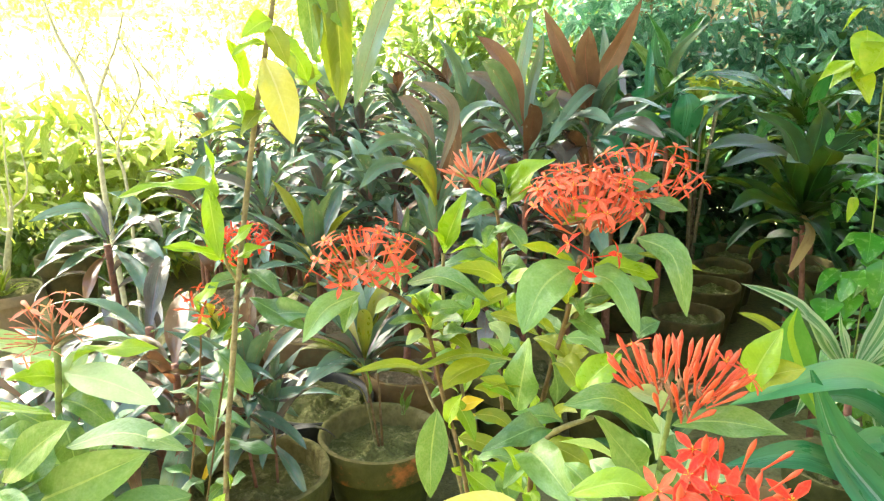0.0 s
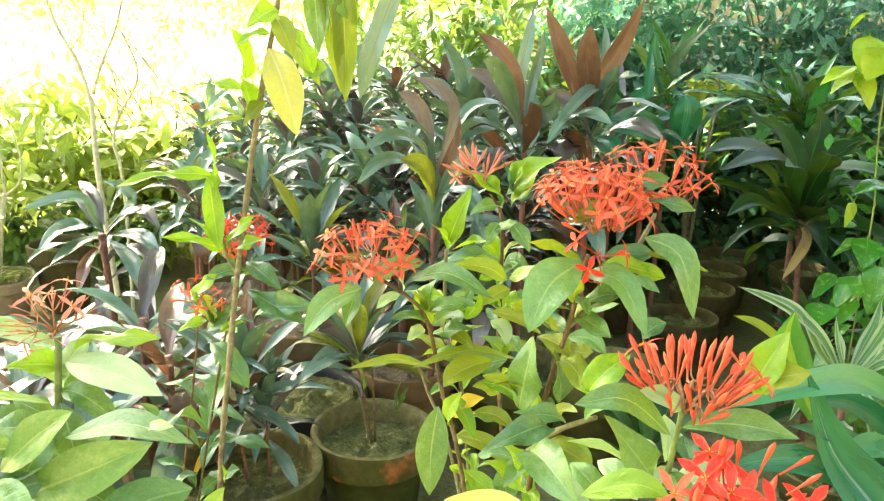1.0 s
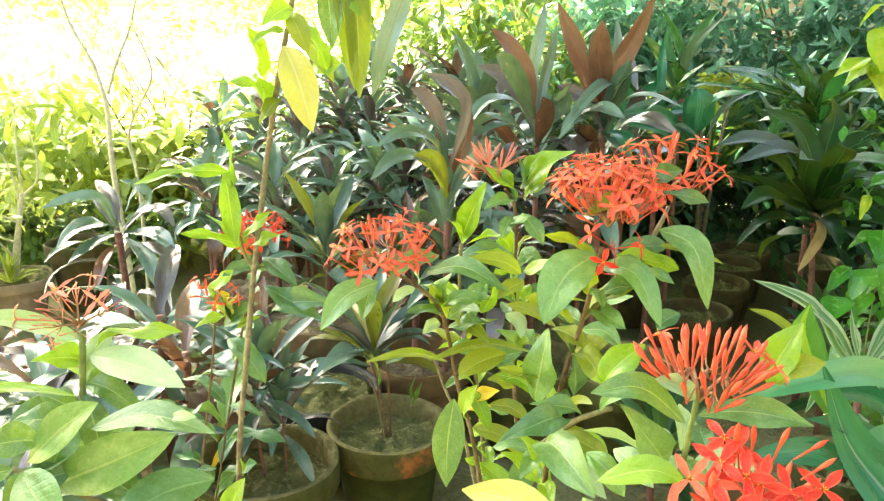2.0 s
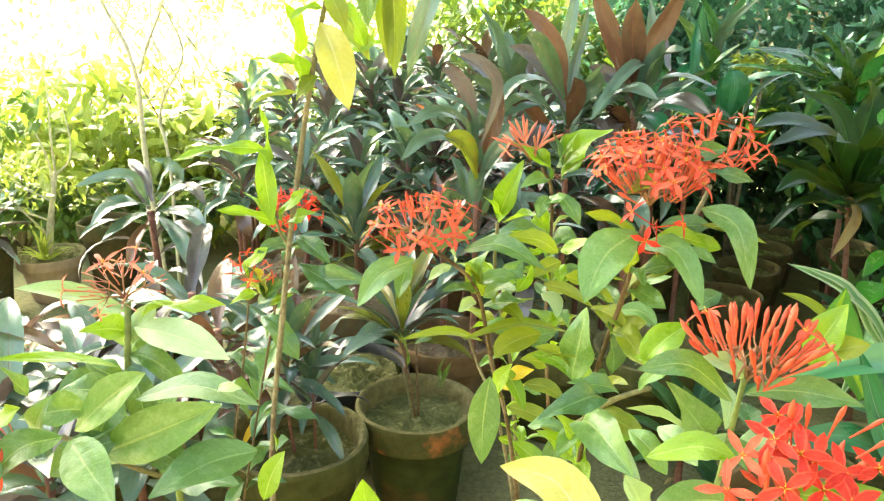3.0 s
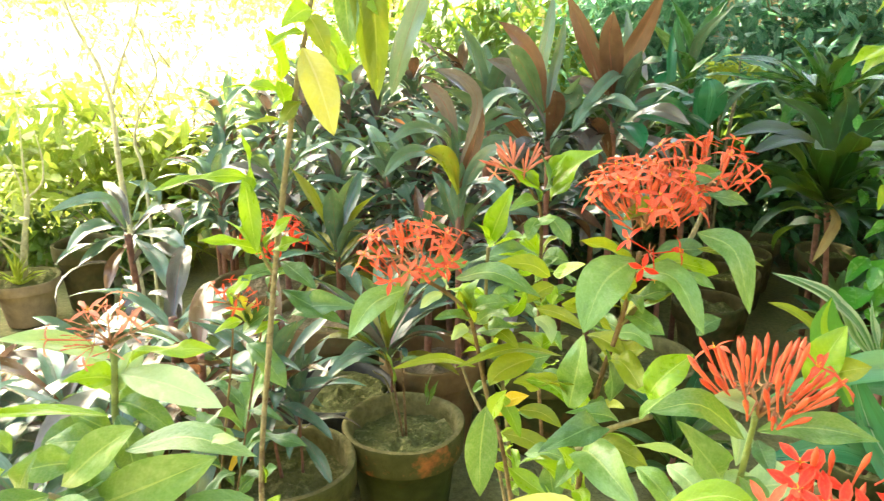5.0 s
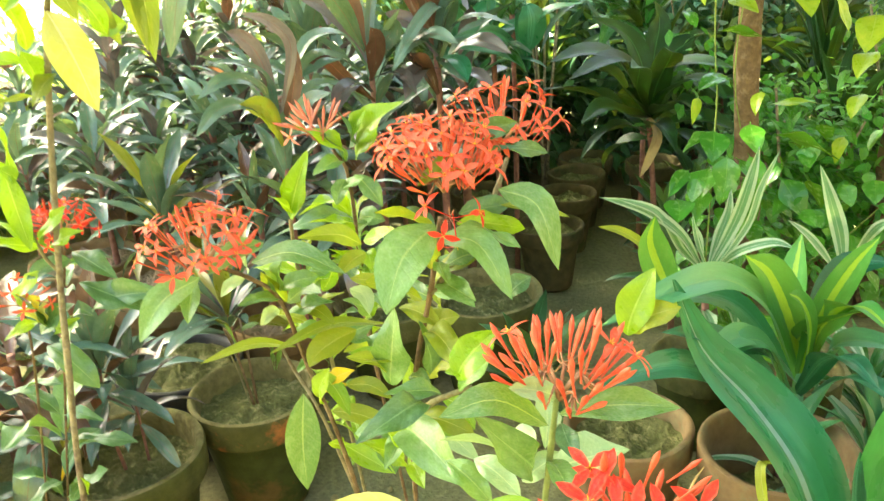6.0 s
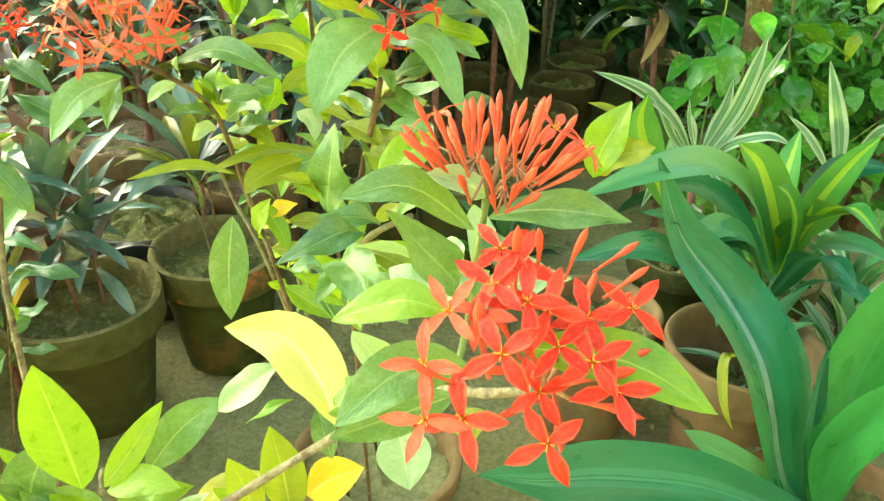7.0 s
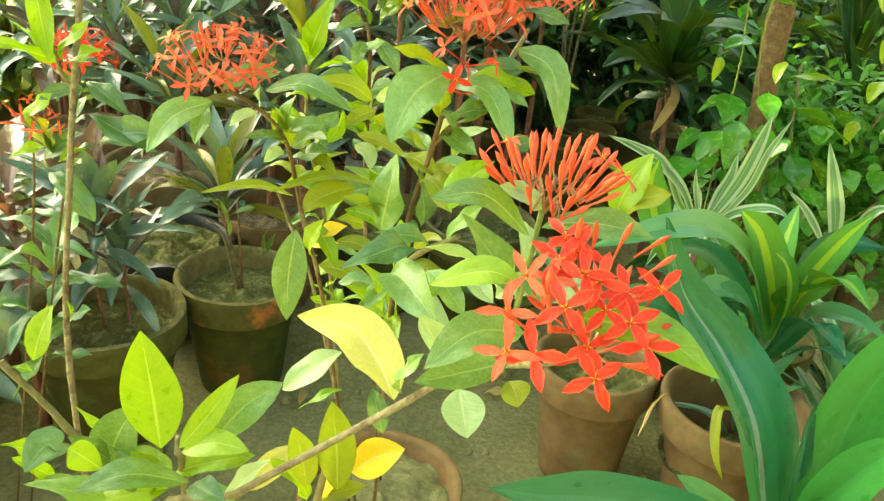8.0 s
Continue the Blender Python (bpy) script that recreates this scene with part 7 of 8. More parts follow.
ribbon(purple_cordyline, [(0.210, 2.060, 0.776), (0.177, 2.100, 0.852), (0.128, 2.120, 0.905), (0.073, 2.120, 0.925)], 0.042, CORDYLINE_NIGHT, "strap", face=(0.1, -0.9, 0.4), fold=0.4)
ribbon(purple_cordyline, [(0.212, 2.060, 0.734), (0.243, 1.980, 0.761), (0.274, 1.920, 0.765), (0.293, 1.860, 0.731)], 0.04, CORDYLINE_NIGHT, "strap", face=(0, -0.5, 0.85), fold=0.4)
ribbon(purple_cordyline, [(0.215, 2.060, 0.707), (0.178, 1.980, 0.748), (0.134, 1.900, 0.742), (0.113, 1.850, 0.707)], 0.042, CORDYLINE_NIGHT, "strap", face=(0, -0.5, 0.85), fold=0.4)
ribbon(bronze_cordyline, [(0.365, 2.040, 0.806), (0.330, 2.040, 0.898), (0.292, 2.040, 0.988), (0.252, 2.040, 1.075)], 0.046, CORDYLINE_RED, "strap", face=(0.1, -0.9, 0.4), fold=0.4)
ribbon(bronze_cordyline, [(0.370, 2.040, 0.819), (0.352, 2.000, 0.914), (0.341, 1.980, 0.978), (0.345, 1.970, 1.036)], 0.061, CORDYLINE_RED, "strap", face=(0.1, -0.9, 0.4), fold=0.4)
ribbon(bronze_cordyline, [(0.374, 2.040, 0.819), (0.398, 2.040, 0.924), (0.434, 2.040, 1.000), (0.475, 2.040, 1.093)], 0.048, CORDYLINE_RED, "strap", face=(0.1, -0.9, 0.4), fold=0.4)
ribbon(bronze_cordyline, [(0.373, 2.040, 0.792), (0.392, 1.980, 0.878), (0.412, 1.940, 0.921), (0.446, 1.900, 0.934)], 0.058, CORDYLINE, "strap", face=(0, -0.5, 0.85), fold=0.4)
ribbon(bronze_cordyline, [(0.372, 2.040, 0.786), (0.331, 1.980, 0.827), (0.284, 1.920, 0.822), (0.247, 1.860, 0.787)], 0.038, CORDYLINE, "strap", face=(0, -0.5, 0.85), fold=0.4)
ribbon(bronze_cordyline, [(0.371, 2.040, 0.799), (0.321, 1.960, 0.836), (0.348, 1.900, 0.849), (0.387, 1.860, 0.832)], 0.046, CORDYLINE, "strap", face=(0, -0.5, 0.85), fold=0.4)
ribbon(bronze_cordyline, [(0.377, 2.040, 0.786), (0.406, 1.980, 0.853), (0.449, 1.920, 0.874), (0.509, 1.860, 0.857)], 0.044, CORDYLINE, "strap", face=(0, -0.5, 0.85), fold=0.4)
ribbon(bronze_cordyline, [(0.380, 2.040, 0.752), (0.423, 1.980, 0.807), (0.459, 1.920, 0.822), (0.502, 1.860, 0.800)], 0.048, CORDYLINE_NIGHT, "strap", face=(0, -0.5, 0.85), fold=0.4)
ribbon(bronze_cordyline, [(0.378, 2.040, 0.752), (0.381, 1.970, 0.776), (0.394, 1.920, 0.771), (0.409, 1.880, 0.743)], 0.044, CORDYLINE, "strap", face=(0, -0.5, 0.85), fold=0.4)
ribbon(bronze_cordyline, [(0.371, 2.040, 0.752), (0.328, 1.980, 0.768), (0.294, 1.920, 0.758), (0.269, 1.880, 0.721)], 0.044, CORDYLINE_NIGHT, "strap", face=(0, -0.5, 0.85), fold=0.4)
ribbon(bronze_cordyline, [(0.372, 2.040, 0.779), (0.339, 2.080, 0.841), (0.300, 2.100, 0.866), (0.265, 2.100, 0.879)], 0.04, CORDYLINE_NIGHT, "strap", face=(0.1, -0.9, 0.4), fold=0.4)
ribbon(bronze_cordyline, [(0.372, 2.040, 0.792), (0.397, 2.080, 0.881), (0.409, 2.100, 0.959), (0.405, 2.120, 1.037)], 0.03, CORDYLINE, "strap", face=(0.1, -0.9, 0.4), fold=0.4)
ribbon(bronze_cordyline, [(0.378, 2.040, 0.738), (0.397, 1.960, 0.752), (0.435, 1.900, 0.756), (0.463, 1.850, 0.721)], 0.04, CORDYLINE_NIGHT, "strap", face=(0, -0.5, 0.85), fold=0.4)
ribbon(upright_dracaena, [(0.651, 2.420, 0.817), (0.619, 2.420, 0.886), (0.583, 2.420, 0.939), (0.532, 2.420, 0.995)], 0.044, DRACAENA_MID, "dracaena", face=(0.1, -0.9, 0.4), fold=0.45)
ribbon(upright_dracaena, [(0.648, 2.420, 0.820), (0.621, 2.420, 0.901), (0.605, 2.420, 0.954), (0.603, 2.420, 1.019)], 0.036, DRACAENA, "dracaena", face=(0.1, -0.9, 0.4), fold=0.45)
ribbon(upright_dracaena, [(0.656, 2.420, 0.833), (0.652, 2.400, 0.918), (0.667, 2.360, 0.974), (0.718, 2.300, 1.041)], 0.030, CORDYLINE, "dracaena", face=(0.1, -0.9, 0.4), fold=0.45)
ribbon(upright_dracaena, [(0.648, 2.420, 0.814), (0.592, 2.360, 0.856), (0.545, 2.320, 0.842), (0.458, 2.260, 0.813)], 0.040, DRACAENA, "dracaena", face=(0, -0.5, 0.85), fold=0.45)
ribbon(upright_dracaena, [(0.655, 2.420, 0.814), (0.678, 2.360, 0.854), (0.726, 2.300, 0.863), (0.793, 2.240, 0.852)], 0.022, DRACAENA_MID, "dracaena", face=(0, -0.5, 0.85), fold=0.45)
ribbon(teal_dracaena, [(0.621, 2.140, 0.866), (0.626, 2.130, 0.835), (0.626, 2.140, 0.795), (0.626, 2.160, 0.745)], 0.074, DRACAENA, "dracaena", face=(0, -1, 0.2), fold=0.45)
ribbon(teal_dracaena, [(0.628, 2.280, 0.796), (0.554, 2.200, 0.795), (0.484, 2.120, 0.791), (0.421, 2.050, 0.763)], 0.028, DRACAENA, "dracaena", face=(0, -0.5, 0.85), fold=0.45)
ribbon(teal_dracaena, [(0.628, 2.280, 0.796), (0.564, 2.200, 0.769), (0.584, 2.120, 0.778), (0.619, 2.080, 0.754)], 0.024, CORDYLINE, "dracaena", face=(0, -0.5, 0.85), fold=0.45)
ribbon(high_dracaena, [(0.975, 2.450, 0.769), (0.912, 2.400, 0.837), (0.825, 2.340, 0.879), (0.711, 2.280, 0.907)], 0.036, DRACAENA_FRESH, "dracaena", face=(0, -0.5, 0.85), fold=0.45)
ribbon(high_dracaena, [(0.859, 2.400, 0.839), (0.785, 2.340, 0.824), (0.730, 2.300, 0.789), (0.689, 2.260, 0.726)], 0.016, CORDYLINE, "dracaena", face=(0, -0.5, 0.85), fold=0.45)
ribbon(high_dracaena, [(0.914, 2.450, 0.792), (0.944, 2.380, 0.778), (0.983, 2.320, 0.753), (1.032, 2.260, 0.694)], 0.022, DRACAENA_MID, "dracaena", face=(0, -0.5, 0.85), fold=0.45)
ribbon(high_dracaena, [(1.071, 2.450, 0.754), (1.069, 2.420, 0.820), (1.077, 2.400, 0.865), (1.091, 2.380, 0.905)], 0.042, DRACAENA_FRESH, "dracaena", face=(0.1, -0.9, 0.4), fold=0.45)
ribbon(high_dracaena, [(1.069, 2.450, 0.751), (1.020, 2.420, 0.805), (0.964, 2.380, 0.821), (0.902, 2.340, 0.810)], 0.038, DRACAENA_MID, "dracaena", face=(0, -0.5, 0.85), fold=0.45)
ribbon(high_dracaena, [(0.885, 2.450, 0.831), (0.898, 2.400, 0.791), (0.908, 2.360, 0.742), (0.916, 2.330, 0.693)], 0.018, CORDYLINE, "dracaena", face=(0, -0.5, 0.85), fold=0.45)
ribbon(bronze_cordyline, [(0.401, 2.040, 0.856), (0.364, 1.980, 0.898), (0.298, 1.900, 0.858), (0.241, 1.840, 0.789)], 0.032, CORDYLINE, "dracaena", face=(0, -0.5, 0.85), fold=0.45)
ribbon(bronze_cordyline, [(0.389, 2.040, 0.804), (0.330, 1.960, 0.854), (0.299, 1.900, 0.852), (0.270, 1.860, 0.837)], 0.036, CORDYLINE, "dracaena", face=(0, -0.5, 0.85), fold=0.45)
ribbon(bronze_cordyline, [(0.378, 2.000, 0.783), (0.395, 1.940, 0.785), (0.403, 1.900, 0.771), (0.404, 1.860, 0.750)], 0.044, DRACAENA, "dracaena", face=(0, -0.5, 0.85), fold=0.45)
ribbon(green_cordyline, [(0.002, 1.850, 0.707), (-0.014, 1.820, 0.805), (-0.063, 1.780, 0.843), (-0.132, 1.740, 0.851)], 0.029, CORDYLINE, "strap", face=(0, -0.5, 0.85), fold=0.4)
ribbon(green_cordyline, [(0.002, 1.850, 0.732), (-0.020, 1.830, 0.840), (-0.047, 1.820, 0.882), (-0.075, 1.800, 0.901)], 0.036, CORDYLINE_NIGHT, "strap", face=(0.1, -0.9, 0.4), fold=0.4)
ribbon(green_cordyline, [(0.005, 1.850, 0.720), (0.043, 1.830, 0.852), (0.013, 1.800, 0.910), (-0.041, 1.770, 0.935)], 0.027, CORDYLINE_NIGHT, "strap", face=(0.1, -0.9, 0.4), fold=0.4)
ribbon(green_cordyline, [(0.001, 1.850, 0.656), (-0.017, 1.820, 0.732), (-0.040, 1.800, 0.756), (-0.069, 1.780, 0.765)], 0.042, CORDYLINE_OLIVE, "strap", face=(0.1, -0.9, 0.4), fold=0.4)
ribbon(green_cordyline, [(0.005, 1.850, 0.643), (0.032, 1.820, 0.713), (0.068, 1.800, 0.757), (0.111, 1.770, 0.772)], 0.032, CORDYLINE, "strap", face=(0.1, -0.9, 0.4), fold=0.4)
ribbon(green_cordyline, [(0.005, 1.850, 0.669), (0.030, 1.850, 0.745), (0.044, 1.860, 0.805), (0.050, 1.860, 0.866)], 0.034, CORDYLINE_RED, "strap", face=(0.1, -0.9, 0.4), fold=0.4)
ribbon(green_cordyline, [(0.002, 1.850, 0.707), (-0.029, 1.820, 0.787), (-0.087, 1.780, 0.814), (-0.143, 1.740, 0.788)], 0.036, CORDYLINE, "strap", face=(0, -0.5, 0.85), fold=0.4)
ribbon(green_cordyline, [(0.002, 1.850, 0.681), (-0.053, 1.800, 0.754), (-0.109, 1.750, 0.763), (-0.152, 1.700, 0.726)], 0.036, CORDYLINE, "strap", face=(0, -0.5, 0.85), fold=0.4)
ribbon(green_cordyline, [(0.005, 1.850, 0.669), (0.044, 1.800, 0.693), (0.079, 1.750, 0.698), (0.108, 1.720, 0.663)], 0.036, CORDYLINE, "strap", face=(0, -0.5, 0.85), fold=0.4)
leaf(pot_cordyline, (-0.366, 1.360, 0.333), (-0.406, 1.330, 0.275), 0.016, -34, IXORA_ORANGE, shape="blade")
leaf(pot_cordyline, (-0.365, 1.360, 0.395), (-0.389, 1.330, 0.339), 0.014, -29, CORDYLINE_OLIVE, shape="blade")
seedling = thing("seedling", "thin bare seedling in a mossy clay pot", "plant", (-0.115, 1.575, 0.2))
stem(seedling, [(-0.115, 1.575, 0.2), (-0.132, 1.570, 0.332), (-0.145, 1.560, 0.393)], 0.003, 0.0018, BARK)
stem(seedling, [(-0.11, 1.58, 0.2), (-0.112, 1.570, 0.345), (-0.114, 1.560, 0.411)], 0.003, 0.0018, BARK)
stem(seedling, [(-0.12, 1.57, 0.2), (-0.143, 1.570, 0.333), (-0.168, 1.540, 0.378)], 0.002, 0.0012, TWIG)
leaf(seedling, (-0.064, 1.560, 0.293), (-0.054, 1.550, 0.367), 0.006, 81, SHRUB, shape="blade")
leaf(seedling, (-0.061, 1.560, 0.293), (-0.040, 1.550, 0.354), 0.006, 64, SHRUB, shape="blade")
leaf(seedling, (-0.068, 1.560, 0.293), (-0.070, 1.550, 0.355), 0.006, -98, SHRUB, shape="blade")
leaf(seedling, (-0.131, 1.560, 0.338), (-0.144, 1.550, 0.416), 0.016, -69, SHRUB, shape="blade")
leaf(seedling, (-0.114, 1.560, 0.387), (-0.078, 1.550, 0.403), 0.013, 44, SHRUB, shape="blade")

twiggy = thing("sapling", "leafless pale sapling with thin forked twigs", "sapling", (-1.0, 2.5, 0.0))
stem(twiggy, [(-1.0, 2.5, 0.0), (-1.026, 2.5, 0.495), (-1.029, 2.5, 0.639), (-1.027, 2.5, 0.778), (-1.05, 2.5, 0.895), (-1.10, 2.5, 1.002), (-1.13, 2.5, 1.11)], 0.010, 0.004, SAPLING, "trunk")
for twig in (((-1.018, 2.5, 0.812), (-0.985, 2.5, 0.896), (-0.935, 2.5, 0.993), (-0.905, 2.5, 1.08)),
             ((-0.97, 2.5, 0.0), (-0.955, 2.5, 0.45), (-0.96, 2.5, 0.604), (-0.972, 2.5, 0.666), (-0.95, 2.5, 0.744), (-0.887, 2.5, 0.846), (-0.885, 2.5, 0.912), (-0.93, 2.5, 1.02))):
    stem(twiggy, twig, 0.0055, 0.003, SAPLING, "limb")
for twig in (((-0.74, 2.5, 0.72), (-0.787, 2.5, 0.779), (-0.832, 2.5, 0.879), (-0.886, 2.5, 0.953), (-0.93, 2.5, 1.01)),
             ((-0.917, 2.5, 0.812), (-0.962, 2.5, 0.896), (-1.027, 2.5, 0.945), (-1.081, 2.5, 1.01)),
             ((-0.95, 2.5, 0.744), (-0.949, 2.5, 0.846), (-0.967, 2.5, 0.928), (-0.96, 2.5, 1.03)),
             ((-0.733, 2.5, 0.797), (-0.783, 2.5, 0.83), (-0.848, 2.5, 0.896), (-0.88, 2.5, 0.95)),
             ((-1.079, 2.5, 0.924), (-1.032, 2.5, 0.989), (-1.017, 2.5, 1.053))):
    stem(twiggy, twig, 0.003, 0.002, SAPLING, "twig")

# ---- slim tree trunks with climbing pothos ----
tree = thing("tree", "slim brown tree trunk wrapped in green pothos", "tree", (1.08, 1.83, 0))
stem(tree, [(1.08, 1.83, 0.0), (1.05, 1.80, 0.42), (1.005, 1.75, 0.55), (0.967, 1.72, 0.78), (0.96, 1.70, 1.1), (0.99, 1.72, 1.8), (0.97, 1.8, 2.8)], 0.027, 0.023, BARK, "trunk", sides=12)
tree_right = thing("tree", "slim brown tree trunk standing in foliage", "tree", (1.5, 1.92, 0))
stem(tree_right, [(1.5, 1.92, 0.0), (1.49, 1.9, 0.45), (1.47, 1.88, 1.0), (1.5, 1.9, 1.8), (1.52, 1.9, 2.8)], 0.026, 0.02, BARK, "trunk", sides=12)


def pothos(x, y, label, vine, count, spread, low, high, size=(0.07, 0.11), material=None):
    """Heart-shaped leaves on short stalks along a climbing vine and hanging about it."""
    ob = thing("pothos", label, "climbing plant", (x, y, 0.0), "climbing pothos")
    pts = bezier(vine, 6)
    stem(ob, vine, 0.0018, 0.0014, VINE, "vine")
    for i in range(count):
        p = pts[RNG.randrange(len(pts))].copy()
        p.z = rnd(low, high)
        yaw = math.pi + rnd(-1.5, 1.5)
        foot = p + toward_dir(yaw, 0) * rnd(0.02, spread) + Vector((rnd(-spread, spread), 0, 0))
        d = toward_dir(yaw + rnd(-0.9, 0.9), radians(rnd(-75, -15)))
        s = rnd(*size)
        leaf(ob, foot, foot + d * s, s * rnd(0.62, 0.8), rnd(-20, 20), material or POTHOS, 0.06, 0.35, "heart")
    return ob


pothos(1.04, 1.78, "variegated green pothos climbing a tree trunk", [(1.08, 1.80, 0.0), (1.03, 1.76, 0.45), (0.93, 1.70, 0.75), (0.95, 1.68, 1.1), (0.96, 1.69, 1.5)], 90, 0.11, 0.2, 0.62, (0.04, 0.09))
vine_pothos = pothos(0.86, 1.66, "yellow-green pothos vine hanging beside a tree trunk", [(0.88, 1.67, 0.3), (0.873, 1.66, 0.68), (0.866, 1.66, 0.758), (0.855, 1.66, 0.9), (0.852, 1.66, 1.2)], 9, 0.06, 0.88, 1.15, (0.06, 0.10), POTHOS_LIGHT)
for foot, tip, wide, blade in (
        ((1.094, 1.66, 0.897), (1.104, 1.6, 0.827), 0.06, POTHOS_LIGHT),
        ((1.038, 1.66, 0.906), (1.022, 1.6, 0.86), 0.05, POTHOS_LIGHT),
        ((1.219, 1.66, 0.771), (1.137, 1.6, 0.732), 0.05, POTHOS_LIGHT),
        ((0.786, 1.66, 0.977), (0.812, 1.62, 0.896), 0.065, POTHOS_LIGHT),
        ((0.835, 1.66, 0.985), (0.847, 1.62, 0.931), 0.050, POTHOS_LIGHT),
        ((0.846, 1.66, 0.836), (0.964, 1.6, 0.817), 0.036, POTHOS),
        ((0.904, 1.66, 0.743), (0.798, 1.6, 0.742), 0.05, POTHOS),
        ((0.833, 1.66, 0.716), (0.791, 1.6, 0.675), 0.02, POTHOS_LIGHT),
        ((0.869, 1.66, 0.645), (0.838, 1.6, 0.594), 0.062, POTHOS),
        ((0.985, 1.66, 0.619), (1.125, 1.6, 0.565), 0.06, POTHOS)):
    leaf(vine_pothos, foot, tip, wide, rnd(-25, 25), blade, 0.08, 0.35, "heart")
for foot, tip, wide, blade in (
        ((0.869, 1.66, 0.565), (0.822, 1.6, 0.52), 0.07, POTHOS),
        ((1.027, 1.66, 0.528), (1.064, 1.6, 0.442), 0.075, POTHOS),
        ((0.972, 1.66, 0.679), (1.082, 1.6, 0.687), 0.03, POTHOS_LIGHT),
        ((1.206, 1.66, 0.85), (1.148, 1.6, 0.781), 0.07, POTHOS_LIGHT),
        ((1.201, 1.66, 0.686), (1.137, 1.6, 0.65), 0.04, POTHOS_LIGHT),
        ((0.95, 1.66, 0.652), (0.938, 1.6, 0.598), 0.05, POTHOS),
        ((0.825, 1.66, 0.564), (0.749, 1.6, 0.531), 0.035, POTHOS),
        ((1.083, 1.66, 0.496), (0.984, 1.6, 0.459), 0.05, POTHOS),
        ((1.175, 1.66, 0.598), (1.113, 1.6, 0.56), 0.03, POTHOS_LIGHT),
        ((0.968, 1.66, 0.714), (0.924, 1.6, 0.68), 0.03, POTHOS_LIGHT),
        ((0.793, 1.66, 0.883), (0.787, 1.6, 0.859), 0.03, POTHOS)):
    leaf(vine_pothos, foot, tip, wide, rnd(-25, 25), blade, 0.08, 0.35, "heart")
pothos(1.3, 1.8, "green pothos spreading over the ground", [(1.15, 1.80, 0.2), (1.3, 1.78, 0.3), (1.45, 1.8, 0.4), (1.6, 1.8, 0.5)], 70, 0.16, 0.12, 0.6, (0.04, 0.085))
bush(1.32, 2.02, 0.66, (0.30, 0.22), 2600, 0.042, 0.022, SHRUB_GREEN, "fresh green small-leaved creeper", 81, low=0.0)
bush(1.78, 2.15, 0.80, (0.36, 0.26), 2600, 0.045, 0.024, SHRUB_GREEN, "fresh green small-leaved creeper", 82, low=0.0)

# unseen crown, added above the trunk to cut skylight on the right
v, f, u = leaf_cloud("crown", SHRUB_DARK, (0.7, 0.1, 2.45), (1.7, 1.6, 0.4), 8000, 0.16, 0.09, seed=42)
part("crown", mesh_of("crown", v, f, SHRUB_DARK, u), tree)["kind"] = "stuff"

# ---- low tree in the pale bowl ----
bonsai = thing("bonsai", "small bare-stemmed tree with sparse yellow-green leaves", "tree", (-1.509, 2.70, 0.14))
stem(bonsai, [(-1.509, 2.70, 0.14), (-1.481, 2.70, 0.276), (-1.456, 2.70, 0.38), (-1.436, 2.70, 0.461)], 0.014, 0.007, SAPLING, "trunk")
for limb in (((-1.476, 2.70, 0.286), (-1.534, 2.68, 0.318), (-1.642, 2.66, 0.361), (-1.74, 2.65, 0.366)),
             ((-1.453, 2.70, 0.40), (-1.455, 2.70, 0.501), (-1.501, 2.72, 0.614), (-1.525, 2.74, 0.727)),
             ((-1.437, 2.70, 0.451), (-1.383, 2.70, 0.502), (-1.368, 2.70, 0.581), (-1.379, 2.70, 0.677)),
             ((-1.463, 2.70, 0.359), (-1.56, 2.68, 0.423), (-1.627, 2.68, 0.522), (-1.671, 2.68, 0.629)),
             ((-1.436, 2.70, 0.461), (-1.445, 2.72, 0.576), (-1.446, 2.74, 0.709), (-1.45, 2.75, 0.859)),
             ((-1.494, 2.70, 0.233), (-1.56, 2.66, 0.347), (-1.657, 2.62, 0.494), (-1.681, 2.60, 0.575))):
    stem(bonsai, limb, 0.0042, 0.0018, SAPLING, "limb", steps=4)
v, f, u = leaf_cloud("leaves", SHRUB_SUN, (-0.02, 0, 0.32), (0.24, 0.16, 0.22), 300, 0.036, 0.014, seed=21)
part("leaves", mesh_of("leaves", v, f, SHRUB_SUN, u), bonsai)["kind"] = "stuff"
weeds = thing("grass_tuft", "yellow-green grass tuft at the foot of the bonsai", "grass", (-1.5, 2.68, 0.15))
rosette(weeds, (-1.5, 2.66, 0.15), 30, 0.13, 0.010, [SHRUB_SUN], (85, 10), "blade", (0.1, 0.4), 0.0)
leafy = thing("shrub", "young grey-green leafy shrub in a dark clay pot", "shrub", (-1.648, 2.535, 0.2))
for end in ((-1.72, 2.50, 0.70), (-1.60, 2.52, 0.62), (-1.66, 2.56, 0.80), (-1.80, 2.52, 0.55)):
    stem(leafy, [(-1.648, 2.535, 0.2), ((end[0] - 1.65) / 2, 2.53, 0.42), end], 0.006, 0.002, TWIG, "limb", steps=4)
v, f, u = leaf_cloud("leaves", SHRUB, (-0.06, 0, 0.34), (0.18, 0.14, 0.26), 320, 0.07, 0.026, seed=24)
part("leaves", mesh_of("leaves", v, f, SHRUB, u), leafy)["kind"] = "stuff"
rosette(leafy, (-1.648, 2.535, 0.30), 20, 0.22, 0.05, [CORDYLINE, CORDYLINE_NIGHT], (60, -25), "strap", (0.2, 0.4))

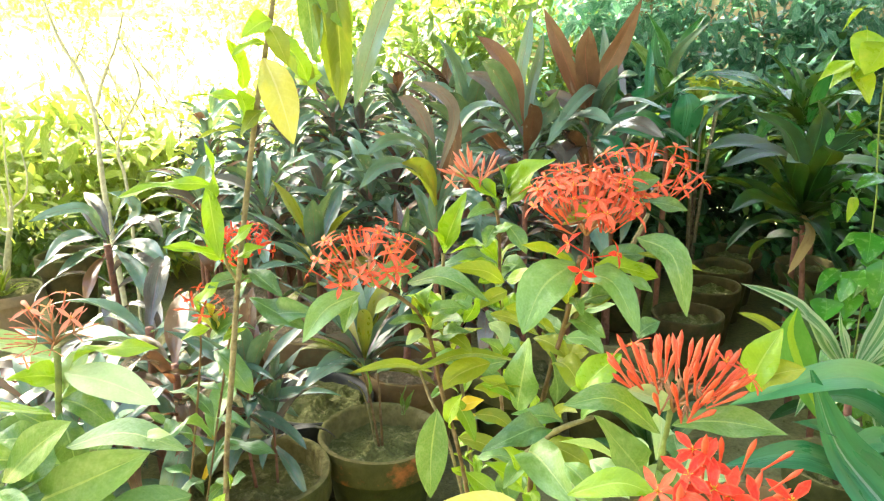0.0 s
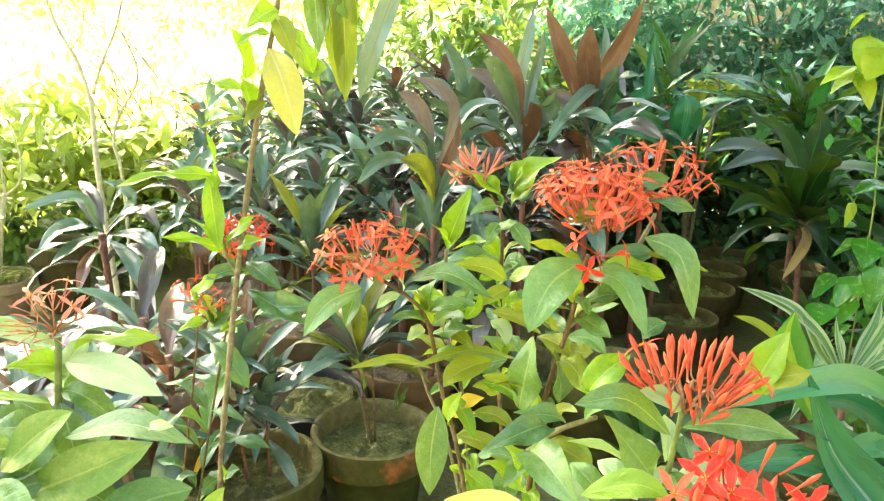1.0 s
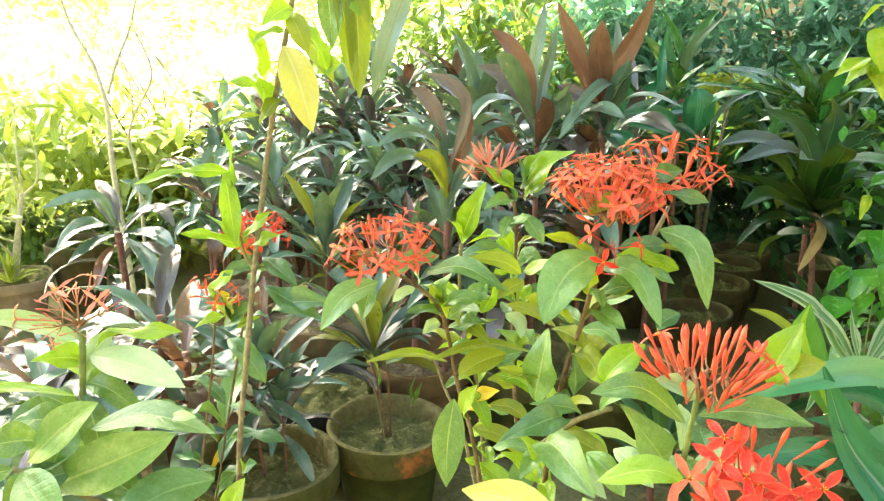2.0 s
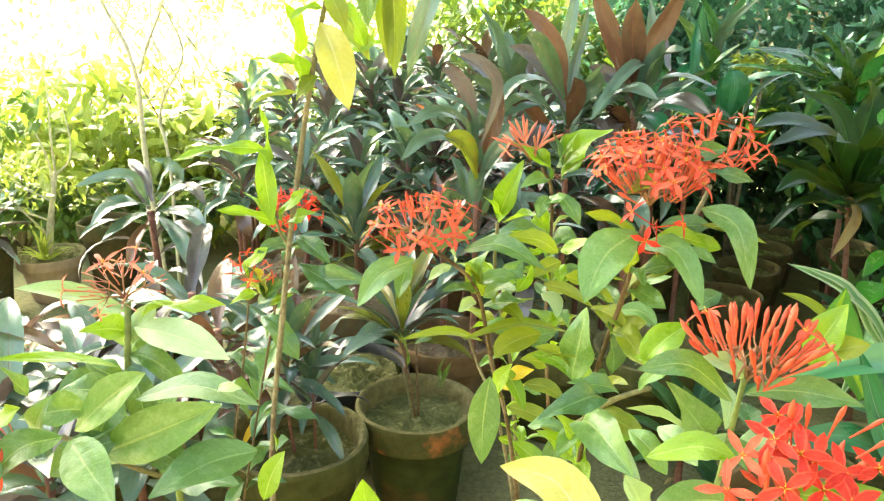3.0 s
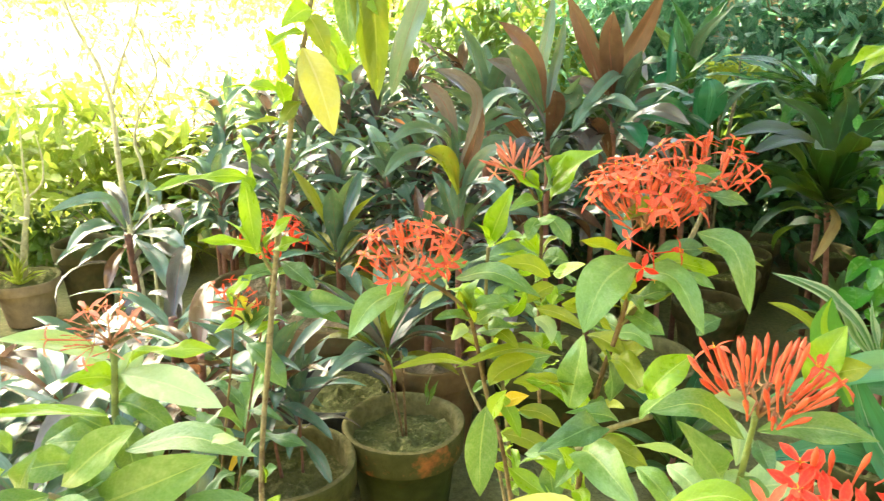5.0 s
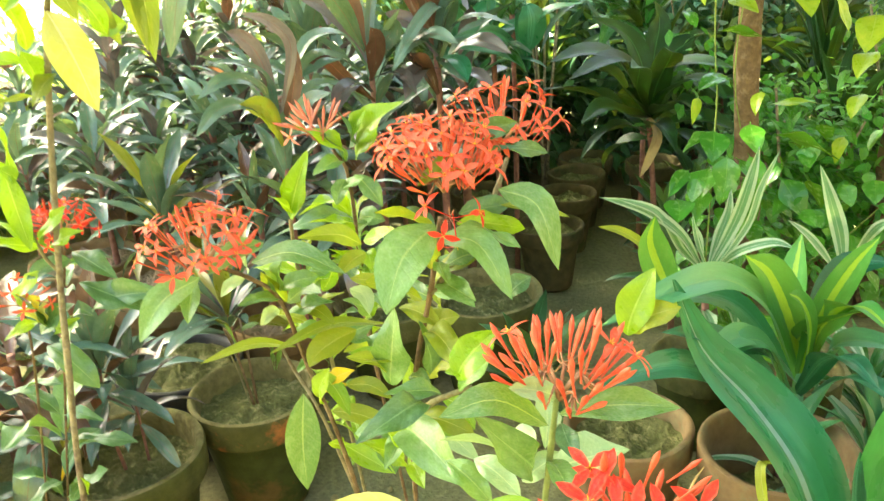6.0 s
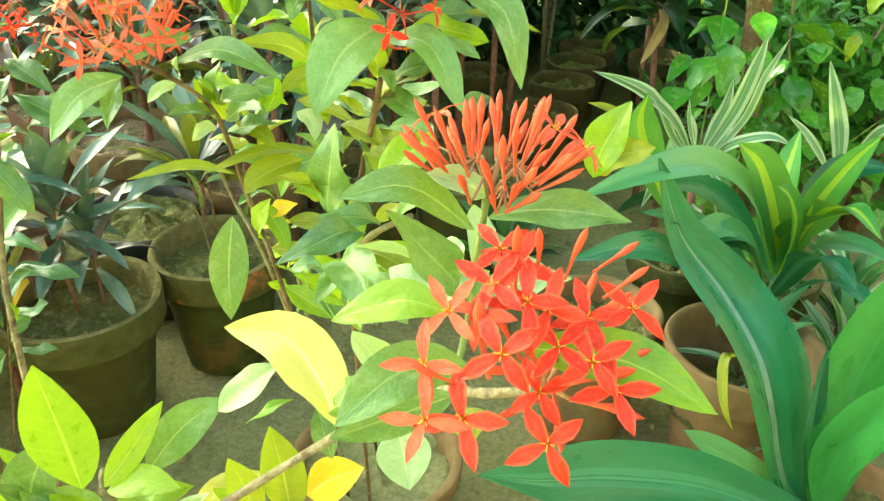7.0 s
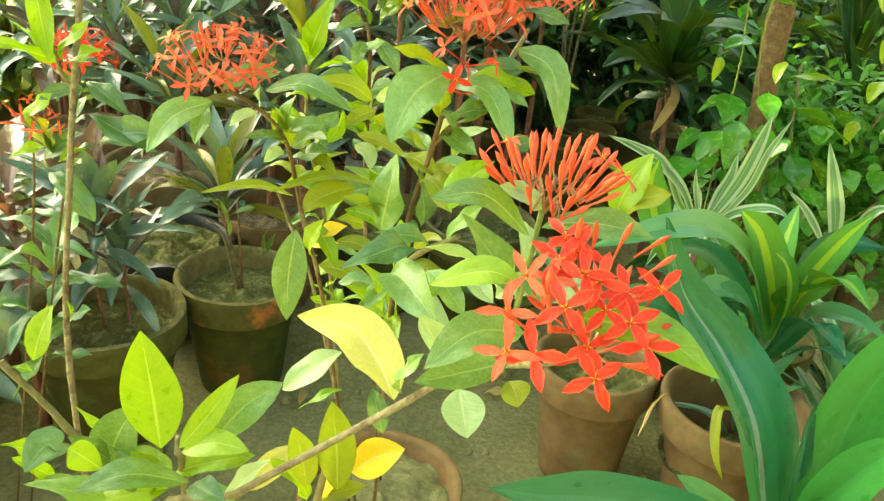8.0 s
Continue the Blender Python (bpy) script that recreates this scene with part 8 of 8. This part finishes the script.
# ---- bushes behind ----
# lighter leaf colour on these two low shrubs stands in for glare haze
bush(-1.95, 3.28, 0.34, (0.55, 0.2), 1300, 0.07, 0.03, SHRUB, "low green leafy shrub", 71, low=0.0)
bush(-1.3, 3.2, 0.3, (0.4, 0.2), 900, 0.07, 0.03, SHRUB, "low green leafy shrub", 72, low=0.0)
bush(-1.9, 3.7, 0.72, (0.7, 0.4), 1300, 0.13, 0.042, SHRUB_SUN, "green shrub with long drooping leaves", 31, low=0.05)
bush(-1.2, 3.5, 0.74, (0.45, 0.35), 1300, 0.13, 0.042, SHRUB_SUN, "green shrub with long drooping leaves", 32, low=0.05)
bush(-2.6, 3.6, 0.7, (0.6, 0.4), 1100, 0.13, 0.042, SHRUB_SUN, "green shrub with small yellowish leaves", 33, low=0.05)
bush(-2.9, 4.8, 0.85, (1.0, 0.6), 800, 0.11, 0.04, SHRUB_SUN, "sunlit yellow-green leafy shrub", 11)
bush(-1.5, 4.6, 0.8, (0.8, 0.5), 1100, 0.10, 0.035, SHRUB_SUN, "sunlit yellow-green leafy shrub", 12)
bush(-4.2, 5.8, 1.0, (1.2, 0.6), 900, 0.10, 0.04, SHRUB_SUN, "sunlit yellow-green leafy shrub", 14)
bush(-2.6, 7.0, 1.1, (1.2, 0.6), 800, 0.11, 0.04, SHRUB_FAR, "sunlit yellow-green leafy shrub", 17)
bush(-0.35, 4.3, 1.15, (0.6, 0.45), 1300, 0.11, 0.03, SHRUB, "feathery green shrub behind the rows", 13)
bush(0.35, 4.2, 1.3, (0.6, 0.45), 1500, 0.11, 0.03, SHRUB, "feathery green shrub behind the rows", 18)
bush(1.0, 4.3, 1.35, (0.6, 0.5),  5200, 0.10, 0.036, SHRUB_TEAL, "dense blue-green leafy shrub", 15, low=0.0)
bush(1.75, 4.0, 1.4, (0.7, 0.5),  5200, 0.10, 0.036, SHRUB_TEAL, "dense blue-green leafy shrub", 16, low=0.0)
bush(2.6, 3.9, 1.4, (0.8, 0.6),  5200, 0.10, 0.036, SHRUB_TEAL, "dense blue-green leafy shrub", 19, low=0.0)
bush(2.3, 2.9, 0.75, (0.7, 0.5), 2600, 0.06, 0.035, SHRUB, "low leafy green shrub", 20, low=0.0)
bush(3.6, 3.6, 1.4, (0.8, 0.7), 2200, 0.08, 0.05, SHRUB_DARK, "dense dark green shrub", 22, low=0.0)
bush(0.96, 3.1, 0.87, (0.10, 0.10), 90, 0.06, 0.022, SHRUB_SUN, "pale variegated little shrub", 23, low=0.75)
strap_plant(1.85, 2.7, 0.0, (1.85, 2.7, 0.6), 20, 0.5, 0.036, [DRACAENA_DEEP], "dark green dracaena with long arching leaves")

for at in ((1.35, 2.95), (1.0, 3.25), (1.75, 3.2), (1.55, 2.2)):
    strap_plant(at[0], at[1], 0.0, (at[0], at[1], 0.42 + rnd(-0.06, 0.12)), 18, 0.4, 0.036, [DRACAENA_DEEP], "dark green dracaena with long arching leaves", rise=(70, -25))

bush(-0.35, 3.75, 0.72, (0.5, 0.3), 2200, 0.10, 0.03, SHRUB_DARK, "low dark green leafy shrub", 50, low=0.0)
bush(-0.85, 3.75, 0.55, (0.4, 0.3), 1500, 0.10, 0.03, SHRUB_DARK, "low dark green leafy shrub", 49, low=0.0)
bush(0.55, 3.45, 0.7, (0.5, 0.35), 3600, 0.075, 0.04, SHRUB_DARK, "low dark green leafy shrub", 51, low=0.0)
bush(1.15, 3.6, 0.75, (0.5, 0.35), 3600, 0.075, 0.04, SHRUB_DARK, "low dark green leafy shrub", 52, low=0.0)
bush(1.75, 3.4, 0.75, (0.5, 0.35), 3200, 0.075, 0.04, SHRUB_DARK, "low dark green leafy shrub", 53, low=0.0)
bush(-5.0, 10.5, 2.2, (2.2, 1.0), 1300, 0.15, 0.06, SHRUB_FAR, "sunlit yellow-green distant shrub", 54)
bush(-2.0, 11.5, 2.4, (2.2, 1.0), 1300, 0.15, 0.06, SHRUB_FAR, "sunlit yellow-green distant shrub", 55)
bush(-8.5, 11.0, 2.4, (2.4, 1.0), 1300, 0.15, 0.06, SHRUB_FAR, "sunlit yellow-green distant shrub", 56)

bush(-0.7, 6.2, 1.7, (0.7, 0.5), 900, 0.14, 0.05, SHRUB, "tall green shrub in the distance", 57)
bush(0.3, 6.2, 1.8, (0.7, 0.5), 1000, 0.14, 0.05, SHRUB, "tall green shrub in the distance", 58)
bush(1.2, 6.4, 1.8, (0.7, 0.5), 1000, 0.14, 0.05, SHRUB, "tall green shrub in the distance", 59)

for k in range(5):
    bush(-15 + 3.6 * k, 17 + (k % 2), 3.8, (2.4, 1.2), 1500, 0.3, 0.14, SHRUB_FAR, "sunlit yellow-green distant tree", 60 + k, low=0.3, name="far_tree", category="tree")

# ---- wall behind ----


def box(name, x0, x1, y0, y1, z0, z1, material, label, category):
    v = [(x, y, z) for x in (x0, x1) for y in (y0, y1) for z in (z0, z1)]
    f = [(0, 1, 3, 2), (4, 6, 7, 5), (0, 4, 5, 1), (2, 3, 7, 6), (0, 2, 6, 4), (1, 5, 7, 3)]
    return tagged(new(name, mesh_of(name, v, f, material, smooth=False)), label, category, kind="structure")


box("wall_north", 0.2, 9.0, 7.6, 7.85, 0.0, 2.4, BRICKISH, "rough brown plastered boundary wall", "wall")

# unseen walls added to close the place, dark to reduce bounced light
box("unseen_wall_south", -7.0, 9.0, -2.6, -2.35, 0.0, 3.0, WALL_UNSEEN, "rough brown plastered boundary wall", "wall")
box("unseen_wall_east", 5.2, 5.45, -2.35, 7.6, 0.0, 2.6, WALL_UNSEEN, "rough brown plastered boundary wall", "wall")

# ---- clods and dry leaves on the earth ----
v, f = [], []
for k in range(260):
    c = Vector((rnd(-0.9, 1.2), rnd(0.7, 2.2), 0.0))
    r = rnd(0.003, 0.012) * (1.6 if k % 9 == 0 else 1.0)
    b = len(v)
    top = [c + Vector((math.cos(a) * r * rnd(0.7, 1.2), math.sin(a) * r * rnd(0.7, 1.2), -0.004)) for a in (0, 1.05, 2.1, 3.14, 4.2, 5.25)]
    mid = [c + (q - c) * 0.75 + Vector((0, 0, r * rnd(0.5, 0.9))) for q in top]
    v += top + mid + [c + Vector((0, 0, r * rnd(0.8, 1.1)))]
    for i in range(6):
        j = (i + 1) % 6
        f += [(b + i, b + j, b + 6 + j, b + 6 + i), (b + 6 + i, b + 6 + j, b + 12)]
tagged(new("clods", mesh_of("clods", v, f, EARTH)), "crumbs and clods of dry earth on the ground", "earth clods", kind="stuff")
for k in range(16):
    x, y, a = rnd(-0.6, 1.0), rnd(0.85, 1.9), rnd(0, 6.3)
    fallen = thing("dry_leaf", "curled brown dry leaf lying on the earth", "leaf", (x, y, 0.0), "dry leaves on the ground")
    leaf(fallen, (x, y, 0.004), (x + 0.05 * math.cos(a), y + 0.05 * math.sin(a), 0.006), 0.02, rnd(-20, 20), RNG.choice((DRY_LEAF, IXORA_ORANGE, DRY_LEAF)), 0.15, 0.6, name="blade")

# ---- unseen tree, added to shade the rows ----
shade = thing("unseen_shade_tree", "unseen tree added to shade the rows", "tree", (1.3, 5.6, 0))
stem(shade, [(1.3, 5.6, 0), (1.25, 5.6, 1.2), (1.0, 5.4, 2.6), (0.4, 5.2, 3.6)], 0.16, 0.07, BARK, "trunk", sides=12)
for end in ((-1.6, 4.6, 3.7), (-0.6, 6.6, 3.9), (0.6, 3.4, 3.8), (2.2, 4.6, 3.7), (-1.0, 3.2, 3.6)):
    stem(shade, [(1.0, 5.4, 2.6), ((end[0] + 1) / 2, (end[1] + 5.2) / 2, 3.4), end], 0.06, 0.02, BARK, "limb", steps=4)
v, f, u = leaf_cloud("crown", SHRUB, (-1.9, -1.2, 3.75), (2.0, 2.6, 0.45), 5400, 0.22, 0.10, seed=41)
part("crown", mesh_of("crown", v, f, SHRUB, u), shade)["kind"] = "stuff"
# further added clumps, each set where it blocks sun from one spot
stem(shade, [(0.4, 5.2, 3.5), (-1.6, 4.9, 3.7), (-3.2, 5.6, 3.9), (-4.2, 6.1, 3.95)], 0.06, 0.02, BARK, "limb", steps=4)
v, f, u = leaf_cloud("crown", SHRUB, (-5.5, 0.5, 3.9), (0.8, 0.9, 0.35), 1800, 0.22, 0.10, seed=43)
part("crown", mesh_of("crown", v, f, SHRUB, u), shade)["kind"] = "stuff"
stem(shade, [(-1.6, 4.9, 3.7), (-2.1, 4.0, 3.8), (-2.4, 3.2, 3.85)], 0.035, 0.015, BARK, "limb", steps=4)
v, f, u = leaf_cloud("crown", SHRUB, (-3.7, -2.4, 3.8), (1.0, 0.9, 0.3), 900, 0.22, 0.10, seed=44)
part("crown", mesh_of("crown", v, f, SHRUB, u), shade)["kind"] = "stuff"
v, f, u = leaf_cloud("crown", SHRUB, (-3.6, -4.5, 3.7), (1.4, 1.0, 0.3), 900, 0.22, 0.10, seed=47)
part("crown", mesh_of("crown", v, f, SHRUB, u), shade)["kind"] = "stuff"
stem(shade, [(-2.4, 3.2, 3.85), (-2.3, 2.2, 3.8), (-2.3, 1.2, 3.7)], 0.02, 0.01, BARK, "limb", steps=4)
v, f, u = leaf_cloud("crown", SHRUB, (-2.87, -0.32, 3.75), (0.55, 0.75, 0.25), 700, 0.22, 0.10, seed=48)
part("crown", mesh_of("crown", v, f, SHRUB, u), shade)["kind"] = "stuff"
v, f, u = leaf_cloud("crown", SHRUB, (-2.9, -2.95, 3.75), (0.9, 0.8, 0.3), 1100, 0.22, 0.10, seed=46)
part("crown", mesh_of("crown", v, f, SHRUB, u), shade)["kind"] = "stuff"
v, f, u = leaf_cloud("crown", SHRUB, (-3.7, -1.35, 3.75), (0.85, 0.7, 0.3), 1200, 0.22, 0.10, seed=45)
part("crown", mesh_of("crown", v, f, SHRUB, u), shade)["kind"] = "stuff"
